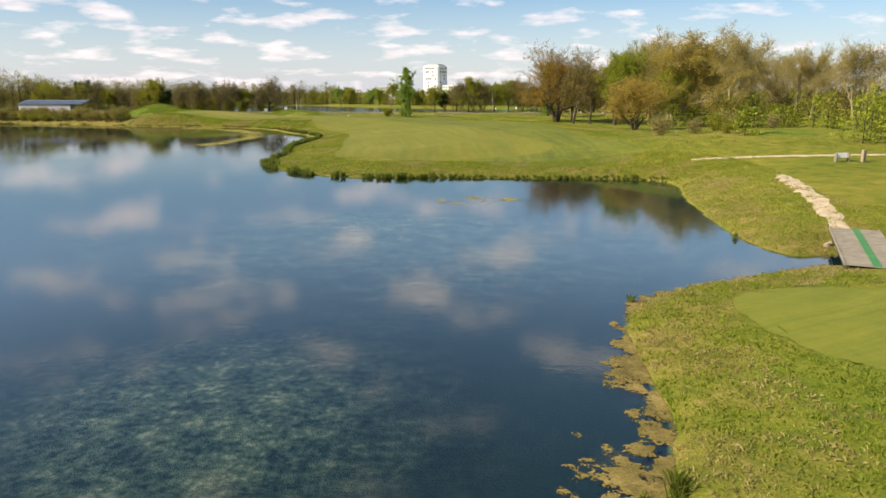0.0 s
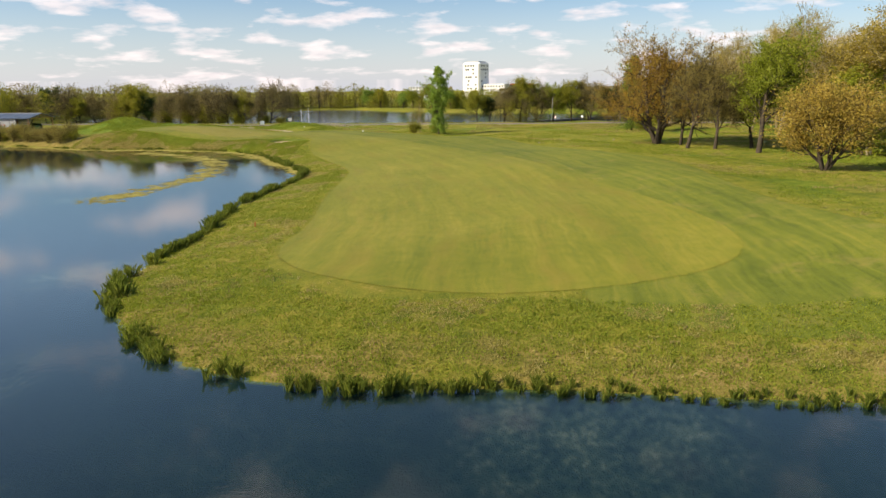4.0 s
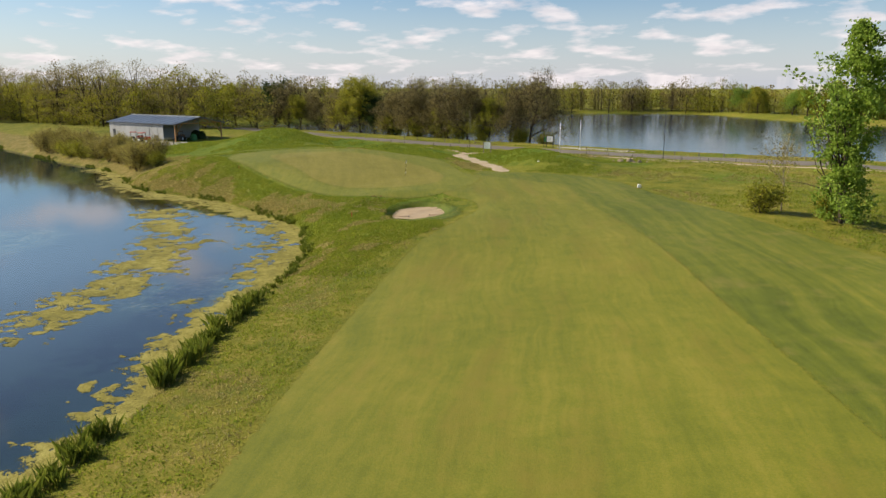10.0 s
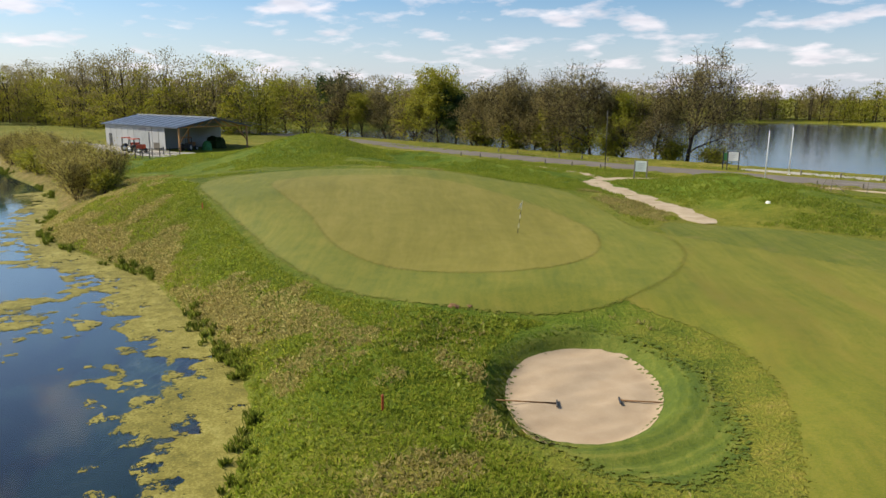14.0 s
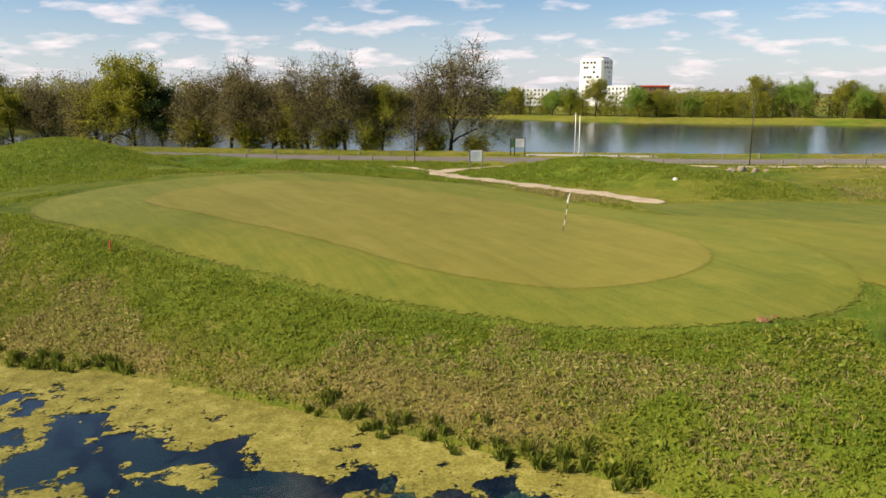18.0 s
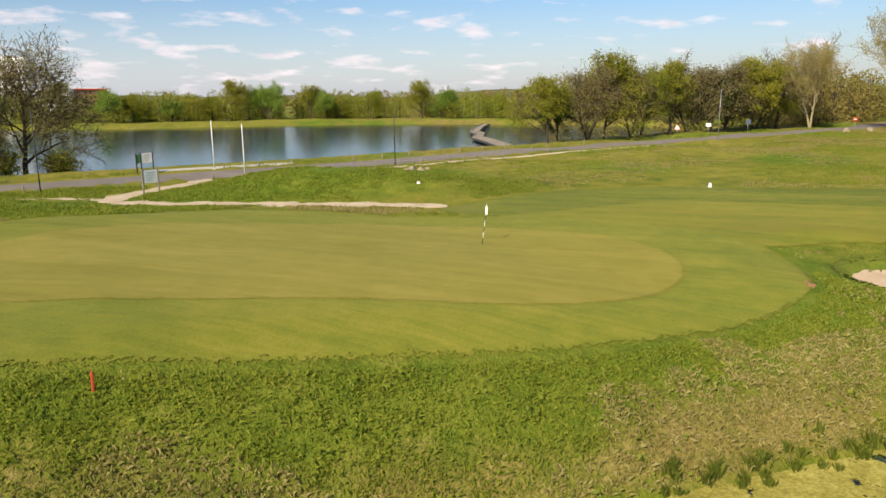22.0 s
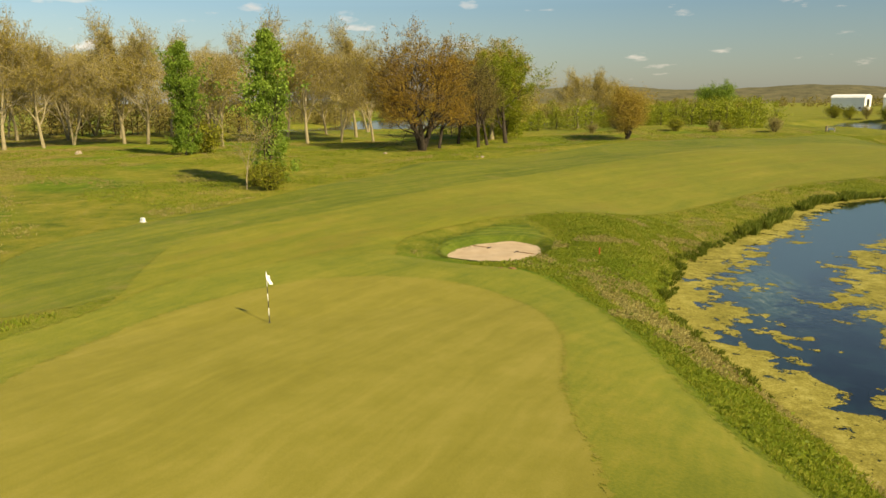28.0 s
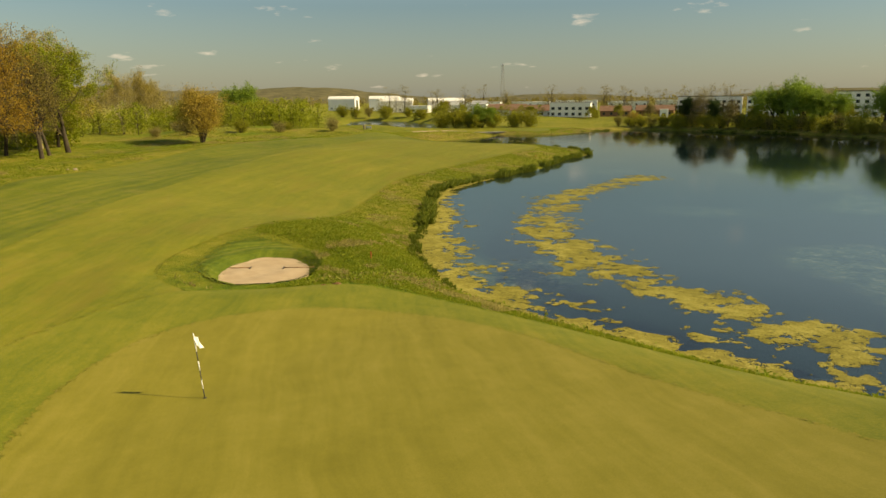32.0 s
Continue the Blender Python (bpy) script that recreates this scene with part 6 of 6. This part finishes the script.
road_sign(13.5, 293.5, -55, "triangle", "white triangular warning sign with a red border")
road_sign(22, 293.2, -55, "white", "small white road sign")
road_sign(34, 293.0, -60, "blue", "square blue road sign")
road_sign(56, 284.0, -60, "round", "round red road sign with a white bar")

# ---- footbridge, bench at the tee ----


def footbridge():
    a, c = np.array((31.2, 34.0)), np.array((36.3, 47.0))
    d = (c - a) / np.linalg.norm(c - a)
    turn = math.degrees(math.atan2(d[1], d[0]))
    L = np.linalg.norm(c - a)
    b = thing("footbridge", (*((a + c) / 2), 0), "grey plank footbridge with a green strip of matting", "bridge", turn=turn)
    for k in range(int(L / 0.3)):
        part("plank", box("plank", (0.28, 3.4, 0.06), M_GREY_WOOD, (-L / 2 + 0.15 + k * 0.3, 0, 1.0)), b)
    part("matting", box("matting", (L, 0.5, 0.02), M_GREEN_PAINT, (0, -0.1, 1.065)), b, "bright green matting strip")
    for s in (-1, 1):
        part("side_beam", box("side_beam", (L, 0.18, 0.35), M_DARK, (0, s * 1.6, 0.65)), b, "dark side beam")
        part("edge_board", box("edge_board", (L, 0.12, 0.14), M_GREY_WOOD, (0, s * 1.72, 0.98)), b)
    for k in range(6):
        heap("abutment_stone", 32.6 + k * 0.35, 43.4 + 0.3 * math.sin(k * 2.2), 0.5, 0.4, 0.35, M_STONE, "yellowish abutment stone under the footbridge", "stone", 60 + k, k * 35)


footbridge()
bench = thing("bench", (51.9, 81.8, height_at(51.9, 81.8)), "pale wooden bench with a back panel in the rough", "bench", turn=10)
part("backrest", box("backrest", (1.6, 0.08, 0.6), M_PAINT, (0, 0.2, 0.5), 0.02), bench)
part("seat", box("seat", (1.6, 0.45, 0.06), M_GREY_WOOD, (0, -0.05, 0.45)), bench)
for s in (-1, 1):
    part("leg", box("leg", (0.14, 0.4, 1.1), M_GREY_WOOD, (s * 0.85, 0, 0), 0.02), bench)
pillar = thing("stone_pillar", (54.2, 81.2, height_at(54.2, 81.2)), "pale upright stone pillar beside the bench", "pillar", turn=20)
part("shaft", box("shaft", (0.5, 0.4, 1.5), M_STONE, bevel=0.05), pillar)

# ---- houses beyond the pond ----


def flat_house(x, y, z, w, d, h, turn, label, cols=4, wall=None, roof=None, name="house"):
    s = thing(name, (x, y, z), label, "house", turn=turn)
    part("wall", box("wall", (w, d, h), wall or M_WHITE, bevel=0.08), s)
    part("roof", box("roof", (w + 0.5, d + 0.5, 0.35), roof or M_WHITE, (0, 0, h + 0.004), 0.05), s)
    storeys = max(1, int(h / 3))
    for k in range(storeys):
        win = box("pane", (1.7, 0.1, 1.5), M_GLASS, bevel=0.02)
        sill = box("sill", (1.9, 0.2, 0.08), M_GREY_WALL)
        for c in range(cols):
            u = (c + 0.5) / cols * w - w / 2
            o = part("window", win, s, at=(u, d / 2 + 0.03, 0.9 + k * 3.0))
            part("sill", sill, o, at=(0, 0.06, -0.08))
    return s


def gable_house(x, y, z, w, d, h, turn, label, roof=None, wall=None):
    s = thing("house", (x, y, z), label, "house", turn=turn)
    part("wall", box("wall", (w, d, h), wall or M_WHITE), s)
    part("roof", gable_roof("roof", w, d, h, h + d * 0.25, roof or M_TILE, 0.6), s, "brown tiled roof")
    win = box("pane", (1.3, 0.1, 1.4), M_GLASS, bevel=0.02)
    for c in range(max(2, int(w / 4))):
        part("window", win, s, at=((c + 0.5) * w / max(2, int(w / 4)) - w / 2, d / 2 + 0.03, 0.9))
    return s


def hall(x, y, z, w, d, h, turn, label):
    """A white barrel-roofed hall with a dark end window."""
    s = thing("hall", (x, y, z), label, "building", turn=turn)
    part("wall", box("wall", (w, d, h), M_WHITE), s)
    n = 10
    v = [(sx * (w / 2 + 0.3), -d / 2 * math.cos(math.pi * k / n) * 1.02, h + d * 0.16 * math.sin(math.pi * k / n)) for sx in (-1, 1) for k in range(n + 1)]
    f = [(k, k + 1, n + 2 + k, n + 1 + k) for k in range(n)]
    part("roof", mesh_of("roof", v, f, M_WHITE, True), s, "white curved roof")
    for sx in (0, 1):
        ring = np.array(v[sx * (n + 1):(sx + 1) * (n + 1)])
        m = np.concatenate([ring, [[ring[0, 0], 0, h]]])
        part("gable", mesh_of("gable", m, [(k, k + 1, n + 1) for k in range(n)], M_WHITE), s)
    part("end_window", box("end_window", (0.15, d * 0.35, h * 0.6), M_GLASS, (-w / 2 - 0.05, 0, h * 0.3), 0.3), s, "dark arched window")
    for c in range(4):
        part("window", box("pane", (1.6, 0.12, 1.6), M_GLASS, ((c + 0.5) * w / 4 - w / 2, d / 2 + 0.03, 1.2), 0.02), s)


flat_house(72, -122, 2.0, 22, 12, 7.6, 17, "white two-storey villa with wide dark windows and a flat roof", 6, roof=M_GREY_WALL)
gable_house(98, -128, 2.0, 24, 12, 3.6, 17, "low brown-roofed house beside the villa")
gable_house(118, -134, 2.0, 22, 12, 4.0, 17, "low house under a long grey-brown roof")
gable_house(146, -150, 2.0, 9, 8, 7.0, 17, "white gabled house behind the bushes", roof=M_GREY_WALL)
gable_house(52, -138, 2.0, 16, 10, 3.4, 15, "low reddish-walled house beside the villa", wall=M_TILE)
gable_house(34, -152, 2.0, 20, 10, 3.6, 12, "low house under a dark roof", wall=M_TIMBER)
flat_house(20, -120, 2.0, 4, 3, 4, 15, "small white outbuilding on the bank", 1)
# white halls on the far side of the small pond
for n, (x, y, w) in enumerate(((376, -286, 26), (332, -294, 28), (264, -220, 26), (226, -234, 28))):
    hall(x, y, 2.0, w, 18 if n < 2 else 16, 10.5 - 2.0 * (n > 1), 25 + 4 * n, "large white hall with a low curved roof")
for n, (x, y, w, h) in enumerate(((232, -206, 16, 5), (205, -222, 24, 5.5), (184, -240, 16, 6), (250, -330, 40, 7), (205, -345, 34, 7), (165, -355, 36, 8), (120, -360, 34, 7), (75, -360, 40, 8))):
    flat_house(x, y, 2.0, w, 12, h, 20, "white flat-roofed house among trees", 5)
flats = [(10, -175, 34, 10.5, 10), (-24, -172, 26, 10.5, 5), (-72, -168, 36, 12.5, -2), (-126, -140, 40, 12, -20), (-176, -105, 40, 11, -30)]
for x, y, w, h, turn in flats:
    flat_house(x, y, 2.0, w, 14, h, turn, "pale grey apartment block with dark windows behind the shore trees", 9, wall=M_WHITE, roof=M_DARK, name="apartment_block")


def pylon(x, y, h):
    s = thing("power_pylon", (x, y, 2), "tall grey lattice power pylon far away", "pylon")
    bits = []
    for sx in (-1, 1):
        for sy in (-1, 1):
            bits.append(rod_arrays((sx * h * 0.055, sy * h * 0.055, 0), (sx * h * 0.012, sy * h * 0.012, h), 0.35, 0.25, 4))
    for k in range(12):
        z0, z1 = h * k / 12, h * (k + 1) / 12
        a0, a1 = h * (0.055 - 0.043 * k / 12), h * (0.055 - 0.043 * (k + 1) / 12)
        for sx in (-1, 1):
            bits.append(rod_arrays((-a0, sx * a0, z0), (a1, sx * a1, z1), 0.18, 0.18, 4))
            bits.append(rod_arrays((sx * a0, -a0, z0), (sx * a1, a1, z1), 0.18, 0.18, 4))
    part("lattice", mesh_of("lattice", *merged(bits), M_STEEL), s)
    for z in (0.72, 0.84, 0.95):
        part("cross_arm", mesh_of("cross_arm", *rod_arrays((-h * 0.05, 0, h * z), (h * 0.05, 0, h * z), 0.3, 0.3, 4), M_STEEL), s)


pylon(483, -809, 66)


def ridge(name, bearing0, bearing1, far, height, label, seed):
    """A long low wooded hill against the sky."""
    n = 90
    r = np.random.RandomState(seed)
    a = np.radians(np.linspace(bearing0, bearing1, n))
    h = height * (0.55 + 0.3 * np.sin(np.linspace(0, 9, n) + seed) + 0.15 * np.sin(np.linspace(0, 31, n))) * np.sin(np.linspace(0.02, 3.12, n)) ** 0.4 + r.uniform(0, height * 0.06, n)
    rows = []
    for k, (dist, up) in enumerate(((0, -0.1), (120, 0.5), (260, 0.9), (420, 1.0), (900, 0.3))):
        rows.append(np.stack([np.sin(a) * (far + dist), np.cos(a) * (far + dist) + 200, h * up], 1))
    V = np.concatenate(rows)
    f = [(j * n + i, (j + 1) * n + i, (j + 1) * n + i + 1, j * n + i + 1) for j in range(4) for i in range(n - 1)]
    tagged(new(name, mesh_of(name, V, f, M_HILL, True)), label, "hills", kind="structure")


ridge("backdrop_hills_north", 5, 75, 2300, 42, "low wooded hills on the northern horizon", 2)
ridge("backdrop_hills_south", 95, 190, 1900, 62, "low wooded hills on the southern horizon", 5)


def lorry(x, y, turn):
    t = thing("lorry", (x, y, height_at(x, y) + 0.02), "white lorry parked behind the pond", "lorry", turn=turn)
    cab = part("cab", box("cab", (2.2, 2.4, 2.5), M_PAINT, (3.6, 0, 0.5), 0.2), t)
    part("windscreen", box("windscreen", (0.06, 2.0, 0.9), M_GLASS, (4.72, 0, 1.75), 0.02), cab, "dark windscreen")
    part("cargo_box", box("cargo_box", (6.2, 2.5, 2.7), M_WHITE, (-0.9, 0, 0.9), 0.05), t)
    part("chassis", box("chassis", (8.4, 0.9, 0.3), M_DARK, (0.4, 0, 0.55)), t)
    for sx in (3.5, -1.6, -2.8):
        for sy in (-1, 1):
            w = part("wheel", rod("wheel", (sx, sy * 0.95, 0.5), (sx, sy * 1.22, 0.5), 0.5, 0.5, M_DARK, 16), t)
            part("rim", rod("rim", (sx, sy * 1.225, 0.5), (sx, sy * 1.235, 0.5), 0.26, 0.26, M_STEEL, 12), w, "grey wheel rim")


lorry(-330, 288, -35)

# ---- floating algae, reeds, bank grass ----


def noise_field(x, y, size, seed, octaves=3):
    """Smooth random values, 0 to 1, over the plan: summed lattice noise."""
    r = np.random.RandomState(seed)
    table = r.uniform(0, 1, (256, 256))
    out, amp, total = 0, 1.0, 0
    for k in range(octaves):
        u, v = x / size * 2**k + 37.3 * k, y / size * 2**k + 11.7 * k
        i, j = np.floor(u).astype(int), np.floor(v).astype(int)
        fu, fv = u - i, v - j
        fu, fv = fu * fu * (3 - 2 * fu), fv * fv * (3 - 2 * fv)
        g = lambda a, b: table[(i + a) % 256, (j + b) % 256]  # noqa: E731
        out = out + amp * ((g(0, 0) * (1 - fu) + g(1, 0) * fu) * (1 - fv) + (g(0, 1) * (1 - fu) + g(1, 1) * fu) * fv)
        total += amp
        amp *= 0.55
    return out / total


def algae(name, x0, y0, x1, y1, cell, cover, label, seed, mat=M_ALGAE, size=1.0):
    """Mats of floating weed: where the cover is thick enough, small lifted cells with ragged rims."""
    gx, gy = np.arange(x0, x1, cell), np.arange(y0, y1, cell)
    X, Y = np.meshgrid(gx, gy)
    r = np.random.RandomState(seed)
    X, Y = X + r.uniform(-0.2, 0.2, X.shape) * cell, Y + r.uniform(-0.2, 0.2, Y.shape) * cell
    d = inside_distance(RINGS["pond"], X, Y)
    amount = cover(X, Y, d)
    thick = noise_field(X, Y, 3.2 * size, seed, 3) * 0.5 + noise_field(X, Y, 0.9 * size, seed + 1, 2) * 0.5
    g = amount - thick + np.where(d < 0.3, 0, -1)
    on = g > 0
    # rim points slide onto the edge of the mat
    gy_, gx_ = np.gradient(g, cell)
    k = np.where(on, 0, -g) / (gx_**2 + gy_**2 + 1e-6)
    X, Y = X + np.clip(gx_ * k, -0.8 * cell, 0.8 * cell), Y + np.clip(gy_ * k, -0.8 * cell, 0.8 * cell)
    Z = 0.012 + 0.05 * np.clip(g, 0, 0.5) + r.uniform(0, 0.014, X.shape)
    nx = len(gx)
    i = (np.arange(len(gy) - 1)[:, None] * nx + np.arange(nx - 1)).ravel()
    quads = np.stack([i, i + 1, i + 1 + nx, i + nx], 1)
    quads = quads[on.ravel()[quads].sum(1) >= 2]
    used = np.unique(quads)
    back = np.full(X.size, -1)
    back[used] = np.arange(len(used))
    v = np.stack([X.ravel(), Y.ravel(), np.where(on, Z, 0.004).ravel()], 1)[used]
    me = mesh_of(name, v, back[quads], mat, True)
    me.attributes.new("cover", "FLOAT", "POINT").data.foreach_set("value", np.clip(g, 0, 0.5).ravel()[used].astype(np.float32))
    tagged(new(name, me), label, "algae", kind="stuff")


STREAK = [(-53.6, 143.5), (-52, 161), (-51.6, 172), (-55, 186), (-60, 196), (-66, 203), (-72, 208.5), (-80, 213.5), (-86, 217)]


def green_side(x, y, d):
    width = np.interp(y, [150, 168, 185, 205, 216, 224, 236, 245], [1.5, 4.5, 8.0, 11.0, 12.5, 10.5, 7.0, 5.0])
    near = 0.36 * (1 - np.clip(-d / width, 0, 1) ** 1.2) + 0.34 * (1 - np.clip(-d / width * 2.0, 0, 1)) + 0.14
    near = near * step(148, 165, y)
    streak = 0.66 * np.exp(-(line_distance(STREAK, x, y) / 5.0) ** 2)
    return np.maximum(near, streak) - 0.03


def tee_side(x, y, d):
    return 0.58 * (1 - np.clip(-d / np.interp(y, [5, 12, 20, 28, 34], [8.0, 6.0, 3.4, 2.2, 0.8]), 0, 1) ** 1.3) * step(36, 31, y) * step(0, 6, x) + 0.05


def mid_pond(x, y, d):
    return 0.5 * np.exp(-(((x - 7.5) / 10) ** 2 + ((y - 67.5) / 7.0) ** 2))


algae("algae_mats", -135, 142, -28, 240, 0.18, green_side, "yellow-green floating algae mats along the bank", 201, size=0.75)
algae("algae_mats_tee", -2, 0, 18, 38, 0.16, tee_side, "brown-yellow algae along the tee bank", 205, M_BROWN_ALGAE)
algae("algae_patches", -16, 55, 26, 84, 0.14, mid_pond, "scattered ochre weed patches on the water", 209, size=0.6)


def blades(x, y, z, n_each, height, width, lean, spread, seed):
    """Upright grass blades in clumps: bent slivers, two faces each."""
    r = np.random.RandomState(seed)
    m = len(x)
    h = np.repeat(height, n_each) * r.uniform(0.6, 1.15, m * n_each)
    bx, by = np.repeat(x, n_each) + r.normal(0, 1, m * n_each) * np.repeat(spread, n_each), np.repeat(y, n_each) + r.normal(0, 1, m * n_each) * np.repeat(spread, n_each)
    bz = np.repeat(z, n_each)
    a, t = r.uniform(0, 6.283, m * n_each), r.uniform(0, lean, m * n_each)
    dx, dy = np.cos(a) * t, np.sin(a) * t
    s = r.uniform(0, 6.283, m * n_each)
    wx, wy = np.cos(s) * width / 2, np.sin(s) * width / 2
    p0 = np.stack([bx - wx, by - wy, bz - 0.05], 1)
    p1 = np.stack([bx + wx, by + wy, bz - 0.05], 1)
    p2 = np.stack([bx + dx * h * 0.4 + wx * 0.7, by + dy * h * 0.4 + wy * 0.7, bz + h * 0.6], 1)
    p3 = np.stack([bx + dx * h, by + dy * h, bz + h * (1 - t * 0.3)], 1)
    v = np.stack([p0, p1, p2, p3], 1).reshape(-1, 3)
    return v, np.arange(len(v)).reshape(-1, 4)


def along_ring(ring, every):
    p = np.concatenate([ring, ring[:1]])
    s = np.r_[0, np.cumsum(np.hypot(*np.diff(p, axis=0).T))]
    u = np.arange(0, s[-1], every)
    return np.interp(u, s, p[:, 0]), np.interp(u, s, p[:, 1])


def reeds():
    x, y = along_ring(RINGS["pond"], 0.28)
    r = np.random.RandomState(301)
    x, y = x + r.normal(0, 0.28, len(x)), y + r.normal(0, 0.28, len(y))
    inside = (y > -15) & (y < 262) & (x > -200)
    amount = noise_field(x, y, 5.0, 302, 2)
    tall = (y > 100) & (y < 215) & (x > -62)
    tip = (y > 85) & (y < 112) & (x < 0)
    front = (y > 84) & (y < 92)
    limit = np.where(tall | tip, 0.6, np.where(front, 0.75, np.where(y > 200, 0.5, 0.42)))
    keep = inside & (amount < limit) & (inside_distance(RINGS["pond"], x, y) < 0.9)
    keep &= ~((x > 20) & (y > 36) & (y < 46))
    x, y = x[keep], y[keep]
    size = np.where(tall[keep] & (y < 200), 1.0, np.where(y > 200, 0.42, np.where(tip[keep], 0.75, np.where(front[keep], 0.42, 0.58)))) * (0.6 + 0.8 * noise_field(x, y, 2.0, 303, 1))
    z = np.maximum(ground_height(x, y, False), -0.05)
    v, f = blades(x, y, z, 34, size, 0.035, 0.55, 0.16 * size, 304)
    tagged(new("reeds", mesh_of("reeds", v, f, M_REED)), "dark green rushes along the water's edge", "reeds", kind="stuff")


reeds()


def scatter(x0, y0, x1, y1, n, keep, seed):
    r = np.random.RandomState(seed)
    x, y = r.uniform(x0, x1, n), r.uniform(y0, y1, n)
    k = keep(x, y)
    return x[k], y[k]


def rough_mask(x, y, pad=0.0):
    d = inside_distance(RINGS["pond"], x, y)
    off = np.minimum(np.minimum(inside_distance(RINGS["fairway"], x, y), inside_distance(RINGS["fringe"], x, y)), np.minimum(inside_distance(RINGS["bunker"], x, y) - 0.5, inside_distance(RINGS["tee"], x, y)))
    off = np.minimum(off, inside_distance(RINGS["surround"], x, y) + 0.3)
    return (d > 0.2) & (off > pad)


def bank_plants():
    """Short grass, dry straw and broad weeds over the bank below the green."""
    bank = lambda x, y: rough_mask(x, y) & (inside_distance(RINGS["surround"], x, y) > -0.6) & (inside_distance(RINGS["pond"], x, y) < 12)  # noqa: E731
    x, y = scatter(-112, 205, -46, 236, 115000, bank, 311)
    dry = noise_field(x, y, 3.2, 312, 3) - 0.16 * step(-70, -60, x) - 0.26 * np.exp(-(inside_distance(RINGS["fringe"], x, y) / 1.8) ** 2)
    for name, pick, mat, tall, label, kind in (("bank_straw", dry > 0.5, M_STRAW, 0.15, "dry straw-coloured grass on the bank", "grass"), ("bank_grass", dry <= 0.5, M_WEED, 0.13, "short green grass on the bank", "grass")):
        px, py = x[pick], y[pick]
        v, f = blades(px, py, ground_height(px, py), 4, np.full(len(px), tall), 0.026, 1.6, np.full(len(px), 0.12), 313)
        tagged(new(name, mesh_of(name, v, f, mat)), label, kind, kind="stuff")
    wx, wy = scatter(-112, 205, -46, 236, 5200, lambda a, b: bank(a, b) & (noise_field(a, b, 2.4, 317, 2) > 0.55), 316)
    d = np.tile((0, 0, 0.2), (len(wx), 1))
    p = np.stack([wx, wy, ground_height(wx, wy) + 0.08], 1)
    v, f = leaf_arrays(p, d, len(wx) * 9, 0.17, 0.1, 0.14, 318)
    tagged(new("bank_weeds", mesh_of("bank_weeds", v, f, M_WEED)), "broad-leaved green weeds on the bank", "weeds", kind="stuff")


bank_plants()


def tee_plants():
    near = lambda x, y: rough_mask(x, y) & (inside_distance(RINGS["pond"], x, y) < 9)  # noqa: E731
    x, y = scatter(11, 0, 30, 40, 9000, near, 321)
    dry = noise_field(x, y, 2.5, 322, 3) - 0.02 * (inside_distance(RINGS["pond"], x, y) - 3)
    for name, pick, mat in (("tee_straw", dry > 0.5, M_STRAW), ("tee_grass", dry <= 0.5, M_WEED)):
        px, py = x[pick], y[pick]
        v, f = blades(px, py, ground_height(px, py), 4, np.full(len(px), 0.16), 0.045, 1.5, np.full(len(px), 0.12), 323)
        tagged(new(name, mesh_of(name, v, f, mat)), "short rough grass on the tee bank", "grass", kind="stuff")


tee_plants()


def meadow_tufts():
    """Coarse tufts in the rough round the paths, the meadow and the mounds."""
    def keep(x, y):
        return rough_mask(x, y, 0.6) & (inside_distance(RINGS["semi"], x, y) > 0.3) & (inside_distance(RINGS["pond"], x, y) > 1.5) & (inside_distance(RINGS["lake"], x, y) > 2) & (np.abs(y - 288.3) > 4.2) & (noise_field(x, y, 7, 331, 3) > 0.44)
    x, y = scatter(-140, 205, 60, 296, 60000, keep, 332)
    x2, y2 = scatter(-30, 86, 62, 210, 30000, keep, 333)
    x3, y3 = scatter(-140, 240, -52, 284, 42000, keep, 336)
    x, y = np.r_[x, x2, x3], np.r_[y, y2, y3]
    out = line_distance(PATH_LINE, x, y) > 1.5
    x, y = x[out], y[out]
    tone = noise_field(x, y, 9, 334, 3) - 0.5 * (hump(x, y, -121, 262, 22, 18) + hump(x, y, -100, 272, 22, 7, -6) + hump(x, y, -68, 271, 13, 7, -30))
    for name, pick, mat, label in (("meadow_straw", tone > 0.56, M_STRAW, "dry tufts in the rough"), ("meadow_grass", tone <= 0.56, M_WEED, "coarse green tufts in the rough")):
        px, py = x[pick], y[pick]
        v, f = blades(px, py, ground_height(px, py), 5, np.full(len(px), 0.2), 0.05, 1.2, np.full(len(px), 0.16), 335)
        tagged(new(name, mesh_of(name, v, f, mat)), label, "grass", kind="stuff")


meadow_tufts()


def shore_tufts():
    """Short tussocks on the banks along the fairway and the far side of the inlet."""
    near = lambda x, y: rough_mask(x, y) & (inside_distance(RINGS["pond"], x, y) < 11)  # noqa: E731
    ax, ay = scatter(-60, 98, -14, 212, 60000, near, 341)
    bx, by = scatter(-30, 84, 46, 101, 26000, near, 342)
    cx, cy = scatter(24, 40, 44, 92, 12000, near, 343)
    x, y = np.r_[ax, bx, cx], np.r_[ay, by, cy]
    dry = noise_field(x, y, 4.0, 344, 3)
    for name, pick, mat, label in (("shore_straw", dry > 0.6, M_STRAW, "dry short tussocks on the pond bank"), ("shore_grass", dry <= 0.6, M_WEED, "green short tussocks on the pond bank")):
        px, py = x[pick], y[pick]
        v, f = blades(px, py, ground_height(px, py), 4, np.full(len(px), 0.13), 0.05, 1.5, np.full(len(px), 0.15), 345)
        tagged(new(name, mesh_of(name, v, f, mat)), label, "grass", kind="stuff")


shore_tufts()
